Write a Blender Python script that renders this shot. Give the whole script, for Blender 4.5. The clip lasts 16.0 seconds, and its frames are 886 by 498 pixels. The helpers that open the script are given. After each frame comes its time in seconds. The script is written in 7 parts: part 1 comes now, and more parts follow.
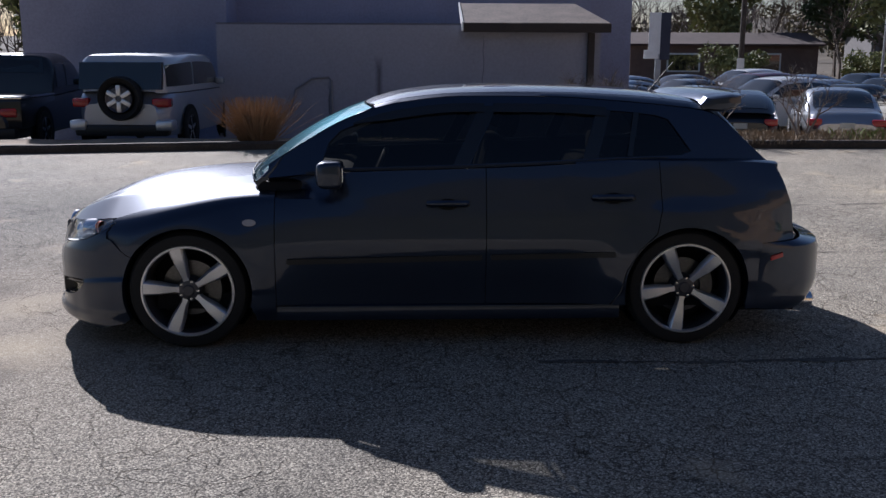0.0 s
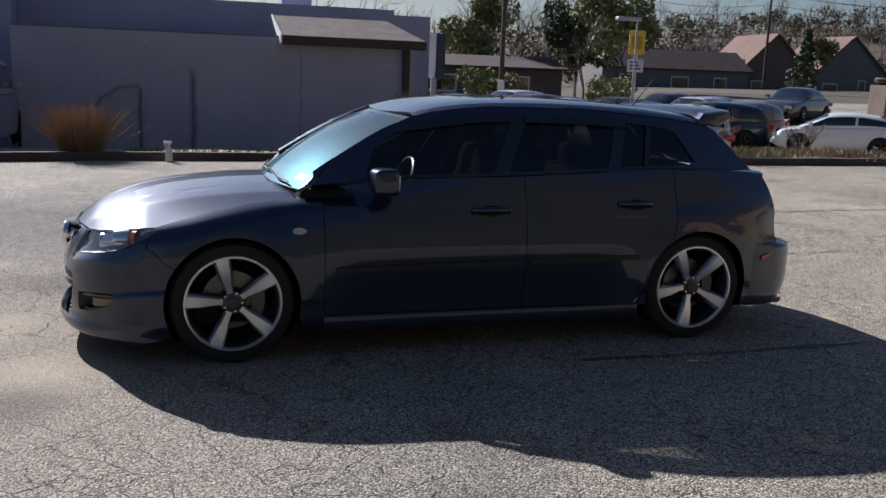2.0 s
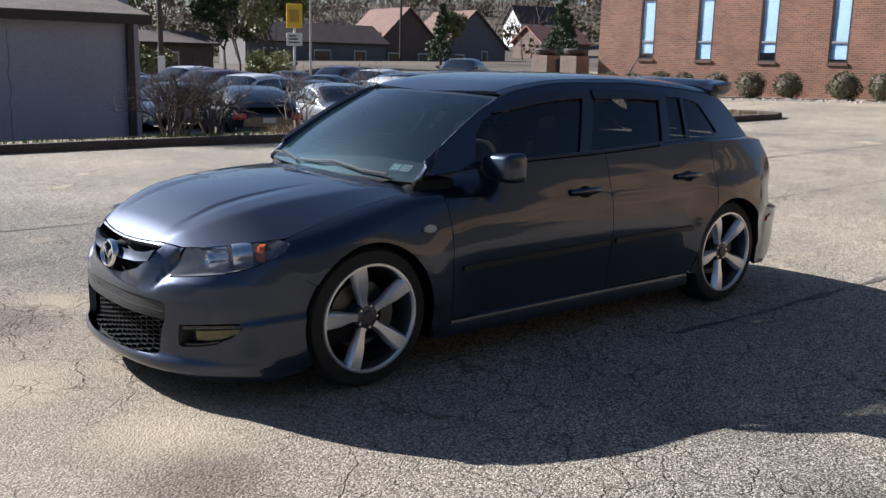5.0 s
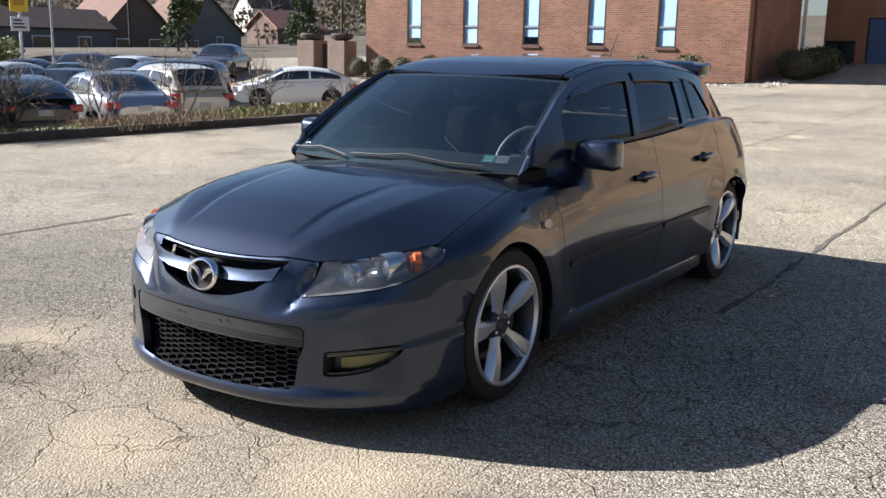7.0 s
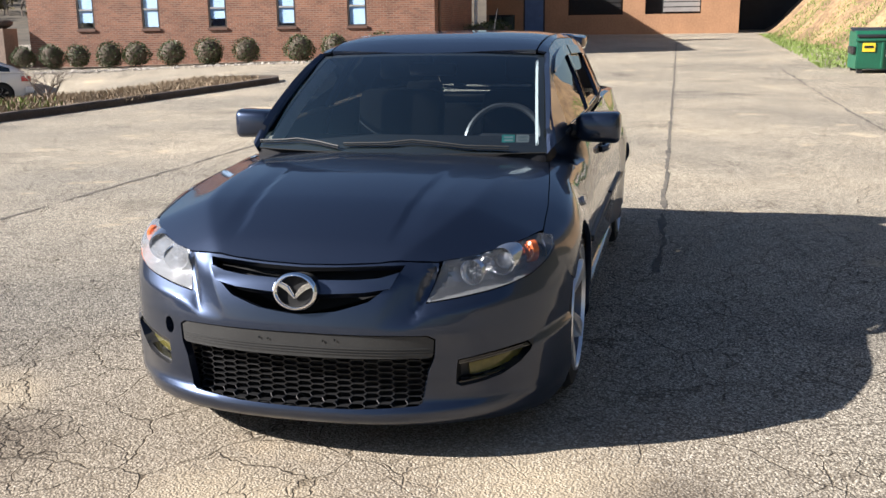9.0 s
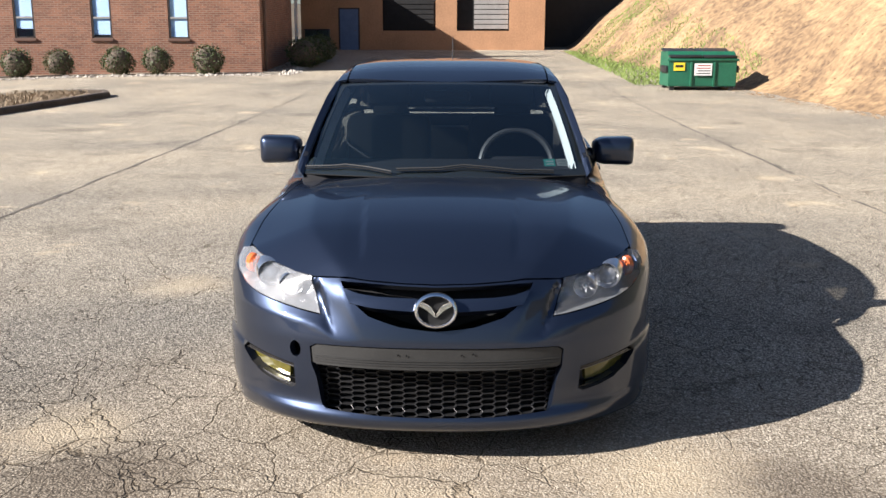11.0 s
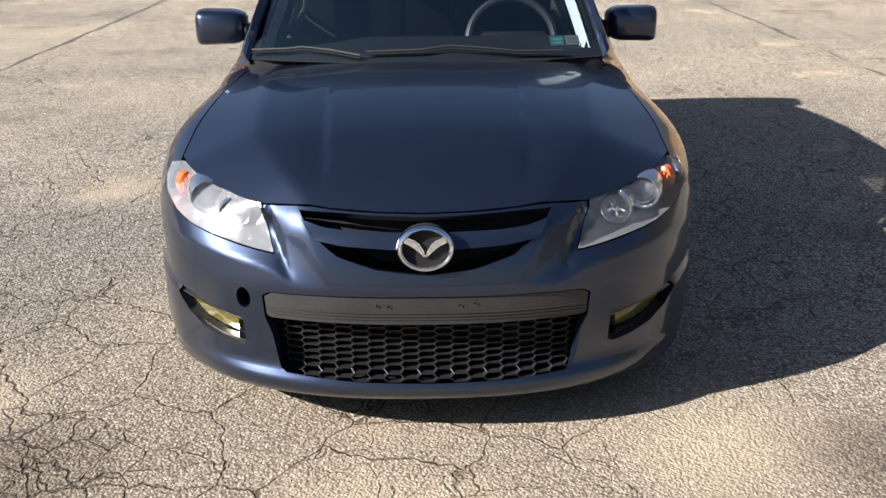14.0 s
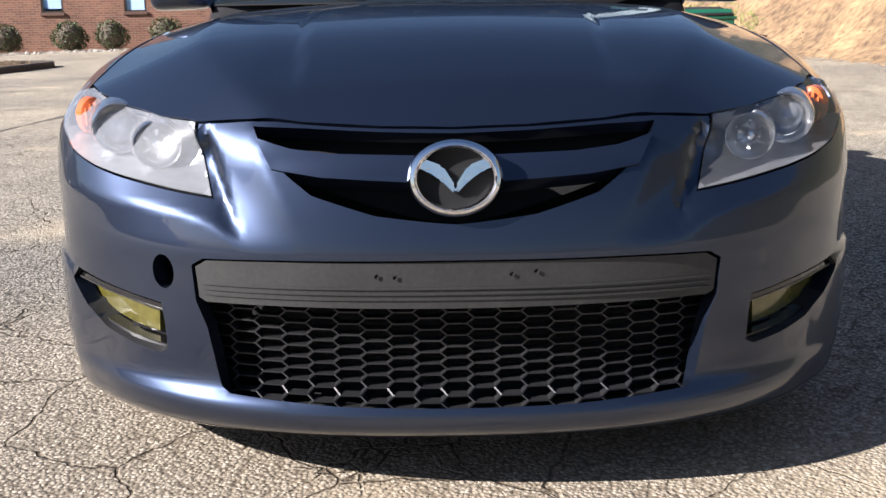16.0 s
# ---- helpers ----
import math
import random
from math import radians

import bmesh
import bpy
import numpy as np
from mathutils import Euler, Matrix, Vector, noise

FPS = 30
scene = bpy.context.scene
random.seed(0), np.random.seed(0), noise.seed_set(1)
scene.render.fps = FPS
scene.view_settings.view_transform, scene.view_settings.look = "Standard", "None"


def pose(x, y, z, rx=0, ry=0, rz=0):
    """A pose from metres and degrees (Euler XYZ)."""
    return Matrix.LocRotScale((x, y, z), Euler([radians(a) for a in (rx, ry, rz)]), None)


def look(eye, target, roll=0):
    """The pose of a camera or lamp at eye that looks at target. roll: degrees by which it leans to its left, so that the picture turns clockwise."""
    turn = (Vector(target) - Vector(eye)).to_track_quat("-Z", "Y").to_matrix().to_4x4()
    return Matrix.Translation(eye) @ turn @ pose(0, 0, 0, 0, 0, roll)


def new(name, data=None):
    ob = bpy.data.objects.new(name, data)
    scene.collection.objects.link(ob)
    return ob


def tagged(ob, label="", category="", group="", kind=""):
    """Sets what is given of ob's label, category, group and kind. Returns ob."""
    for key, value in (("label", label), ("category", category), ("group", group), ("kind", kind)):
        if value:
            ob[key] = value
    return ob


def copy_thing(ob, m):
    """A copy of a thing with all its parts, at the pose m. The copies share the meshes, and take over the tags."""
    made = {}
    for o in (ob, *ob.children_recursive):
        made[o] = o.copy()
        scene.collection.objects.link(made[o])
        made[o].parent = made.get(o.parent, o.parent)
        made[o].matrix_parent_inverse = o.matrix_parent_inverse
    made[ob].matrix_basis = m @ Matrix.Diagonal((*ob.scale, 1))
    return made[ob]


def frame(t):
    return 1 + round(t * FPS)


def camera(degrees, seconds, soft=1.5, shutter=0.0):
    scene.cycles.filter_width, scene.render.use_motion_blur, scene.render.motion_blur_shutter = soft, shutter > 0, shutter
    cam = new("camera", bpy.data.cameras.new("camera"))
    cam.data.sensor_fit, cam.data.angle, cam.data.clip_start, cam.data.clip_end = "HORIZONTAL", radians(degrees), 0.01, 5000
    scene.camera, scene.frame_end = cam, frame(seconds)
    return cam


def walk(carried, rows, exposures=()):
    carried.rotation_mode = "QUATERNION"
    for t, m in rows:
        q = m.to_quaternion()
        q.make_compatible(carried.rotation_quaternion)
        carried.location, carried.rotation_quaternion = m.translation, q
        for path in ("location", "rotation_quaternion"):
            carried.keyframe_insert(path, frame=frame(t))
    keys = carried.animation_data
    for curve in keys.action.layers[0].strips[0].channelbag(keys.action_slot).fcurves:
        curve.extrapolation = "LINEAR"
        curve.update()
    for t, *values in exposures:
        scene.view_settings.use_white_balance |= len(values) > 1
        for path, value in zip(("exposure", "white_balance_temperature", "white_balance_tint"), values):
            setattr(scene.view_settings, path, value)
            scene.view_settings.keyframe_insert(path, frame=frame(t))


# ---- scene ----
cam = camera(50.1, 16.0)
PATH = [
    (0, (-0.175, -5.69, 1.56), (-0.097, -3.734, 1.149), 0.2),
    (0.5, (-0.563, -5.726, 1.527), (-0.325, -3.783, 1.12), 0.7),
    (1, (-0.932, -5.68, 1.509), (-0.558, -3.755, 1.12), 0.4),
    (1.5, (-1.316, -5.572, 1.514), (-0.849, -3.662, 1.147), 1.0),
    (2, (-1.749, -5.528, 1.497), (-1.145, -3.658, 1.13), 2.2),
    (2.5, (-2.13, -5.368, 1.472), (-1.417, -3.538, 1.093), 2.1),
    (3, (-2.517, -5.183, 1.477), (-1.718, -3.396, 1.068), 1.1),
    (3.5, (-2.883, -5.006, 1.481), (-1.948, -3.289, 1.061), 1.0),
    (3.7, (-3.002, -4.912, 1.46), (-2.015, -3.22, 1.056), 0.8),
    (5.8, (-3.979, -3.483, 1.409), (-2.581, -2.115, 0.99), 1.9),
    (6, (-4.07, -3.345, 1.386), (-2.637, -2.015, 0.964), 1.8),
    (6.5, (-4.347, -3.017, 1.407), (-2.821, -1.794, 0.991), 1.3),
    (7, (-4.465, -2.629, 1.384), (-2.844, -1.534, 0.971), 1.1),
    (7.5, (-4.596, -2.273, 1.368), (-2.894, -1.317, 0.934), 1.0),
    (8, (-4.741, -1.914, 1.38), (-2.968, -1.111, 0.919), 0.4),
    (8.5, (-4.79, -1.528, 1.379), (-2.942, -0.9, 0.944), -0.3),
    (9, (-4.877, -1.157, 1.365), (-2.984, -0.693, 0.916), -0.7),
    (9.5, (-5.003, -0.793, 1.391), (-3.099, -0.44, 0.892), -1.1),
    (9.7, (-5.008, -0.658, 1.378), (-3.095, -0.351, 0.88), -1.1),
    (11.8, (-5.488, -0.016, 1.504), (-3.532, -0.051, 1.091), 0.4),
    (12, (-5.513, -0.046, 1.506), (-3.558, -0.09, 1.084), 0.3),
    (12.5, (-5.421, -0.053, 1.489), (-3.474, -0.102, 1.033), 0.1),
    (13, (-5.14, 0.008, 1.483), (-3.199, -0.046, 1.0), -0.5),
    (13.5, (-4.811, 0.001, 1.444), (-2.891, -0.039, 0.884), -1.1),
    (14, (-4.467, -0.027, 1.415), (-2.591, -0.042, 0.72), -0.5),
    (14.5, (-4.105, 0.041, 1.342), (-2.262, -0.024, 0.568), 0.2),
    (15, (-3.83, 0.018, 1.234), (-1.975, -0.007, 0.487), -0.9),
    (15.5, (-3.661, 0.029, 0.958), (-1.737, 0.022, 0.412), -0.7),
    (16, (-3.648, 0.02, 0.783), (-1.698, 0.022, 0.339), -0.9),
]
EXPOSURES = [
    (0.0, 0.46, 5500, 18), (1.5, 0.52, 5600, 17), (3.5, 0.92, 5720, 15), (6.0, 1.24, 5760, 13), (7.0, 1.42, 5850, 12),
    (9.0, 1.42, 6080, 13), (12.0, 1.38, 6150, 14), (14.0, 1.34, 6080, 14), (16.0, 1.44, 5950, 16),
]
walk(cam, [(t, look(eye, target, roll)) for t, eye, target, roll in PATH], EXPOSURES)

# ---- world and sun ----
SUN_WAY = Vector((-0.62, 1.63, 1.0)).normalized()
world = bpy.data.worlds.new("sky")
scene.world = world
world.use_nodes = True
wn = world.node_tree.nodes
sky = wn.new("ShaderNodeTexSky")
sky.sky_type, sky.sun_disc = "NISHITA", False
sky.sun_elevation = math.asin(SUN_WAY.z)
sky.sun_rotation = math.atan2(SUN_WAY.x, SUN_WAY.y)
sky.air_density, sky.dust_density, sky.ozone_density = 1.0, 1.0, 2.2
wn["Background"].inputs["Strength"].default_value = 0.038
world.node_tree.links.new(sky.outputs[0], wn["Background"].inputs["Color"])
sun = new("sun", bpy.data.lights.new("sun", "SUN"))
sun.data.energy, sun.data.angle, sun.data.color = 5.0, radians(0.55), (1.0, 0.93, 0.82)
sun.matrix_world = look((0, 0, 30), Vector((0, 0, 30)) - SUN_WAY)


# ---- materials ----
def mat(name, color, rough=0.5, metal=0.0, vary=0.15, grain=60.0, bump=0.0, blotch=3.0, coat=0.0, tone=None, random_tone=0.0, spec=0.5):
    """A painted or natural surface with two scales of variation."""
    m = bpy.data.materials.new(name)
    m.use_nodes = True
    nt = m.node_tree
    n, l = nt.nodes, nt.links
    p = n["Principled BSDF"]
    p.inputs["Roughness"].default_value = rough
    p.inputs["Metallic"].default_value = metal
    p.inputs["Coat Weight"].default_value = coat
    p.inputs["Coat Roughness"].default_value = 0.04
    p.inputs["Specular IOR Level"].default_value = spec
    tc = n.new("ShaderNodeTexCoord")
    a, b = n.new("ShaderNodeTexNoise"), n.new("ShaderNodeTexNoise")
    a.inputs["Scale"].default_value, b.inputs["Scale"].default_value = grain, blotch
    a.inputs["Detail"].default_value, b.inputs["Detail"].default_value = 3.0, 4.0
    for t in (a, b):
        l.new(tc.outputs["Object"], t.inputs["Vector"])
    add = n.new("ShaderNodeMath")
    add.operation = "ADD"
    l.new(a.outputs["Fac"], add.inputs[0])
    l.new(b.outputs["Fac"], add.inputs[1])
    if random_tone:
        oi = n.new("ShaderNodeObjectInfo")
        mul = n.new("ShaderNodeMath")
        mul.operation = "MULTIPLY_ADD"
        mul.inputs[1].default_value = random_tone
        l.new(oi.outputs["Random"], mul.inputs[0])
        l.new(add.outputs[0], mul.inputs[2])
        add = mul
    ramp = n.new("ShaderNodeValToRGB")
    lo = tone if tone else tuple(c * (1 - vary) for c in color)
    hi = tuple(min(1.0, c * (1 + vary)) for c in color)
    ramp.color_ramp.elements[0].position, ramp.color_ramp.elements[0].color = 0.7, (*lo, 1)
    ramp.color_ramp.elements[1].position, ramp.color_ramp.elements[1].color = 1.3 + random_tone, (*hi, 1)
    half = n.new("ShaderNodeMath")
    half.operation = "MULTIPLY"
    half.inputs[1].default_value = 0.5
    ramp.color_ramp.elements[0].position, ramp.color_ramp.elements[1].position = 0.35, 0.65 + random_tone / 2
    l.new(add.outputs[0], half.inputs[0])
    l.new(half.outputs[0], ramp.inputs[0])
    l.new(ramp.outputs[0], p.inputs["Base Color"])
    if bump:
        bp = n.new("ShaderNodeBump")
        bp.inputs["Strength"].default_value, bp.inputs["Distance"].default_value = 0.6, bump
        l.new(a.outputs["Fac"], bp.inputs["Height"])
        l.new(bp.outputs[0], p.inputs["Normal"])
    return m


def glass(name, tint, gloss=1.0, rough=0.0, film=0.0, film_color=(0.5, 0.5, 0.5), ior=1.5, dust=0.0):
    """A clear or tinted pane: what lies behind it shows through, with a Fresnel reflection on it."""
    m = bpy.data.materials.new(name)
    m.use_nodes = True
    n, l = m.node_tree.nodes, m.node_tree.links
    n.remove(n["Principled BSDF"])
    out = n["Material Output"]
    tr, gl, fr, mx = n.new("ShaderNodeBsdfTransparent"), n.new("ShaderNodeBsdfGlossy"), n.new("ShaderNodeFresnel"), n.new("ShaderNodeMixShader")
    tr.inputs["Color"].default_value = (*tint, 1)
    gl.inputs["Roughness"].default_value = rough
    gl.inputs["Color"].default_value = (gloss, gloss, gloss, 1)
    fr.inputs["IOR"].default_value = ior
    l.new(fr.outputs[0], mx.inputs[0])
    base = tr
    if film:
        di, m2 = n.new("ShaderNodeBsdfDiffuse"), n.new("ShaderNodeMixShader")
        di.inputs["Color"].default_value = (*film_color, 1)
        m2.inputs[0].default_value = film
        l.new(tr.outputs[0], m2.inputs[1])
        l.new(di.outputs[0], m2.inputs[2])
        base = m2
    l.new(base.outputs[0], mx.inputs[1])
    l.new(gl.outputs[0], mx.inputs[2])
    if dust:
        # a thin dusty coat that glares softly where the sun mirrors in it
        haze, m3 = n.new("ShaderNodeBsdfGlossy"), n.new("ShaderNodeMixShader")
        haze.inputs["Roughness"].default_value = 0.38
        haze.inputs["Color"].default_value = (0.32, 0.78, 0.95, 1)
        m3.inputs[0].default_value = dust
        l.new(mx.outputs[0], m3.inputs[1])
        l.new(haze.outputs[0], m3.inputs[2])
        mx = m3
    l.new(mx.outputs[0], out.inputs["Surface"])
    return m


def asphalt():
    """Old sun-bleached asphalt: open stones, blotches, sandy stains and alligator cracks."""
    m = bpy.data.materials.new("worn_asphalt")
    m.use_nodes = True
    n, l = m.node_tree.nodes, m.node_tree.links
    p = n["Principled BSDF"]
    p.inputs["Roughness"].default_value = 0.88
    p.inputs["Specular IOR Level"].default_value = 0.3
    geo = n.new("ShaderNodeNewGeometry")
    pos = geo.outputs["Position"]

    def noise_at(scale, detail=3.0, rough=0.55):
        t = n.new("ShaderNodeTexNoise")
        t.inputs["Scale"].default_value, t.inputs["Detail"].default_value, t.inputs["Roughness"].default_value = scale, detail, rough
        l.new(pos, t.inputs["Vector"])
        return t

    def ramp(sock, x0, x1, c0=(0, 0, 0), c1=(1, 1, 1)):
        r = n.new("ShaderNodeValToRGB")
        r.color_ramp.elements[0].position, r.color_ramp.elements[0].color = x0, (*c0, 1)
        r.color_ramp.elements[1].position, r.color_ramp.elements[1].color = x1, (*c1, 1)
        l.new(sock, r.inputs[0])
        return r.outputs[0]

    def mix(fac, a, b, kind="MIX"):
        x = n.new("ShaderNodeMix")
        x.data_type, x.blend_type = "RGBA", kind
        if isinstance(fac, float):
            x.inputs[0].default_value = fac
        else:
            l.new(fac, x.inputs[0])
        for sock, v in ((x.inputs[6], a), (x.inputs[7], b)):
            if isinstance(v, tuple):
                sock.default_value = (*v, 1)
            else:
                l.new(v, sock)
        return x.outputs[2]

    stone = n.new("ShaderNodeTexVoronoi")
    stone.inputs["Scale"].default_value = 112.0
    small = n.new("ShaderNodeTexVoronoi")
    small.inputs["Scale"].default_value = 250.0
    jit = n.new("ShaderNodeMix")
    jit.data_type, jit.blend_type = "RGBA", "LINEAR_LIGHT"
    jit.inputs[0].default_value = 0.003
    l.new(pos, jit.inputs[6])
    l.new(noise_at(60, 2.0).outputs["Color"], jit.inputs[7])
    for t in (stone, small):
        l.new(jit.outputs[2], t.inputs["Vector"])
    sep, sep2 = n.new("ShaderNodeSeparateColor"), n.new("ShaderNodeSeparateColor")
    l.new(stone.outputs["Color"], sep.inputs[0])
    l.new(small.outputs["Color"], sep2.inputs[0])
    stones = ramp(sep.outputs[0], 0.15, 1.0, (0.11, 0.10, 0.085), (0.66, 0.615, 0.53))
    grit = ramp(sep2.outputs[0], 0.1, 1.0, (0.09, 0.082, 0.07), (0.56, 0.52, 0.44))
    col = mix(ramp(noise_at(45, 2.0).outputs["Fac"], 0.42, 0.58), stones, grit)
    binder = ramp(stone.outputs["Distance"], 0.42, 0.78)
    col = mix(binder, col, (0.075, 0.067, 0.057))
    big = ramp(noise_at(0.35, 5.0).outputs["Fac"], 0.35, 0.7)
    col = mix(big, mix(1.0, col, (0.80, 0.80, 0.80), "MULTIPLY"), mix(1.0, col, (1.25, 1.2, 1.12), "MULTIPLY"))
    sand = ramp(noise_at(1.1, 5.0, 0.62).outputs["Fac"], 0.61, 0.76)
    col = mix(sand, col, (0.46, 0.38, 0.27))
    stain = ramp(noise_at(0.55, 5.0, 0.65).outputs["Fac"], 0.30, 0.42)
    col = mix(stain, mix(1.0, col, (0.55, 0.55, 0.56), "MULTIPLY"), col)
    # worn zones: dark crazed asphalt round the nose, oil, and sand washed into hollows
    def patch(x, y, r, soft, wave=0.5):
        d = n.new("ShaderNodeVectorMath")
        d.operation = "DISTANCE"
        wv = mix(wave, (0.5, 0.5, 0.5), noise_at(1.6, 5.0, 0.65).outputs["Color"])
        ad = n.new("ShaderNodeVectorMath")
        ad.operation = "ADD"
        l.new(pos, ad.inputs[0])
        l.new(wv, ad.inputs[1])
        l.new(ad.outputs[0], d.inputs[0])
        d.inputs[1].default_value = (x + 0.5, y + 0.5, 0.5)
        return ramp(ramp_div(d.outputs["Value"], 10.0), (r - soft) / 10, (r + soft) / 10, (1, 1, 1), (0, 0, 0))

    def ramp_div(sock, k):
        q = n.new("ShaderNodeMath")
        q.operation = "DIVIDE"
        q.inputs[1].default_value = k
        l.new(sock, q.inputs[0])
        return q.outputs[0]

    near = patch(-3.2, 1.0, 5.2, 3.2, 3.0)
    col = mix(near, mix(1.0, col, (1.36, 1.32, 1.24), "MULTIPLY"), col)
    warm = patch(-2.9, -0.1, 1.7, 1.0, 1.2)
    col = mix(warm, col, mix(0.35, col, (0.44, 0.345, 0.235)))
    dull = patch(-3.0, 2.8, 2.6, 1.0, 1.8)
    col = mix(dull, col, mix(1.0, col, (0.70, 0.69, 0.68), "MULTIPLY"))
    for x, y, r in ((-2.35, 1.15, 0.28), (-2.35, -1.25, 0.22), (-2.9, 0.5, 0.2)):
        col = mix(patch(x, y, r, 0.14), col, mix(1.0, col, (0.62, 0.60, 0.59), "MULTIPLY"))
    for x, y, r in ((-2.2, -0.75, 0.22), (-2.55, 0.1, 0.2), (-1.9, 1.45, 0.18), (0.3, 1.65, 0.2), (-3.1, -1.2, 0.2), (-2.8, 1.9, 0.16)):
        col = mix(patch(x, y, r, 0.16, 0.7), col, mix(0.5, col, (0.50, 0.41, 0.28)))
    warp = n.new("ShaderNodeMix")
    warp.data_type, warp.blend_type = "RGBA", "LINEAR_LIGHT"
    warp.inputs[0].default_value = 0.14
    l.new(pos, warp.inputs[6])
    l.new(noise_at(2.5, 4.0).outputs["Color"], warp.inputs[7])
    cracks = []
    for scale, width in ((7.0, 0.026), (2.6, 0.0115)):
        v = n.new("ShaderNodeTexVoronoi")
        v.feature = "DISTANCE_TO_EDGE"
        v.inputs["Scale"].default_value = scale
        l.new(warp.outputs[2], v.inputs["Vector"])
        cracks.append(ramp(v.outputs["Distance"], width * 0.35, width))
    where = mix(patch(-0.6, 4.6, 5.2, 0.7, 2.4), ramp(noise_at(0.30, 3.0).outputs["Fac"], 0.40, 0.52), (1.0, 1.0, 1.0))
    broken = mix(ramp(noise_at(1.7, 4.0).outputs["Fac"], 0.42, 0.52), cracks[0], (1.0, 1.0, 1.0))
    fine = mix(where, (1.0, 1.0, 1.0), broken)
    some = mix(ramp(noise_at(0.55, 3.0).outputs["Fac"], 0.40, 0.52), (1.0, 1.0, 1.0), cracks[1])
    both = mix(1.0, fine, some, "MULTIPLY")
    col = mix(both, mix(1.0, col, (0.46, 0.43, 0.39), "MULTIPLY"), col)
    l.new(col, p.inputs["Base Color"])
    hgt = n.new("ShaderNodeMath")
    hgt.operation = "MULTIPLY_ADD"
    hgt.inputs[1].default_value = 1.6
    l.new(both, hgt.inputs[0])
    inv = n.new("ShaderNodeMath")
    inv.operation = "SUBTRACT"
    inv.inputs[0].default_value = 1.0
    l.new(stone.outputs["Distance"], inv.inputs[1])
    l.new(inv.outputs[0], hgt.inputs[2])
    bp = n.new("ShaderNodeBump")
    bp.inputs["Strength"].default_value, bp.inputs["Distance"].default_value = 0.9, 0.0042
    l.new(hgt.outputs[0], bp.inputs["Height"])
    l.new(bp.outputs[0], p.inputs["Normal"])
    return m


ASPHALT = asphalt()
PAINT = mat("dark_blue_grey_metallic_paint", (0.024, 0.035, 0.065), 0.38, 0.85, 0.06, 900, 0, 1.5, coat=1.0)
BLACK = mat("black_plastic", (0.016, 0.016, 0.017), 0.45, 0, 0.2, 200, 0.0004)
TRIM = mat("weathered_grey_black_plastic", (0.025, 0.025, 0.0245), 0.6, 0, 0.25, 120, 0.0005, 9)
# near-black lining, also put where recesses and openings would lie in shade
VOID = mat("lining_and_shade_black", (0.003, 0.003, 0.0035), 0.9, 0, 0.3, 40)
RUBBER = mat("tyre_rubber", (0.010, 0.010, 0.010), 0.75, 0, 0.3, 90, 0.001)
ALLOY = mat("brushed_silver_alloy", (0.80, 0.80, 0.82), 0.36, 0.9, 0.08, 150, 0.0003)
ALLOY_DARK = mat("dark_and_shaded_alloy", (0.10, 0.10, 0.115), 0.4, 0.8, 0.15, 150)
CHROME = mat("chrome", (0.85, 0.85, 0.86), 0.07, 1.0, 0.03, 50)
STEEL = mat("brake_steel", (0.16, 0.155, 0.15), 0.4, 1.0, 0.25, 80)
GLASS = glass("windscreen_glass", (0.46, 0.55, 0.60), ior=1.85, dust=0.021)
GLOSSBLACK = mat("gloss_black_post", (0.008, 0.008, 0.009), 0.12, 0, 0.1, 50, coat=0.5)
TINT = glass("dark_tinted_glass", (0.17, 0.17, 0.16))
LENS = glass("clear_lamp_lens", (0.95, 0.95, 0.95), 1.0, 0.03, 0.05, (0.9, 0.92, 0.95))
# lens of the sunward lamp: white sun glare added to its haze film
SUNLIT_LENS = glass("hazy_sunlit_lamp_lens", (0.92, 0.92, 0.91), 1.0, 0.12, 0.13, (0.92, 0.95, 1.0))
AMBER = mat("amber_lens", (0.60, 0.13, 0.03), 0.25, 0, 0.15, 90, coat=0.6)
RED = mat("red_lens", (0.50, 0.015, 0.02), 0.2, 0, 0.15, 60, coat=0.8)
YELLOW = mat("yellow_fog_lens", (0.12, 0.105, 0.02), 0.15, 0.2, 0.25, 60, coat=0.8)


# ---- mesh tools ----
def part(name, bm, material, parent=None, label="", smooth=True, sharp=35):
    """Links a bmesh as one mesh object, under a thing or a part."""
    me = bpy.data.meshes.new(name)
    bm.to_mesh(me)
    bm.free()
    me.materials.append(material)
    if smooth:
        me.polygons.foreach_set("use_smooth", [True] * len(me.polygons))
        me.set_sharp_from_angle(angle=radians(sharp))
    ob = new(name, me)
    if parent:
        ob.parent = parent
    if label:
        ob["label"] = label
    return ob


def thing(name, label, category, at=(0, 0, 0), turn=0.0, group="", kind=""):
    ob = new(name)
    ob.matrix_basis = pose(*at, 0, 0, turn)
    return tagged(ob, label, category, group, kind)


def box(bm, lo, hi, bevel=0.0, m=None):
    c = [(a + b) / 2 for a, b in zip(lo, hi)]
    s = [abs(b - a) for a, b in zip(lo, hi)]
    r = bmesh.ops.create_cube(bm, size=1.0, matrix=(m or Matrix()) @ Matrix.Translation(c) @ Matrix.Diagonal((*s, 1)))
    if bevel:
        edges = list({e for v in r["verts"] for e in v.link_edges})
        bmesh.ops.bevel(bm, geom=edges, offset=bevel, segments=2, affect="EDGES", profile=0.5)
    return bm


def boxed(lo, hi, bevel=0.0):
    return box(bmesh.new(), lo, hi, bevel)


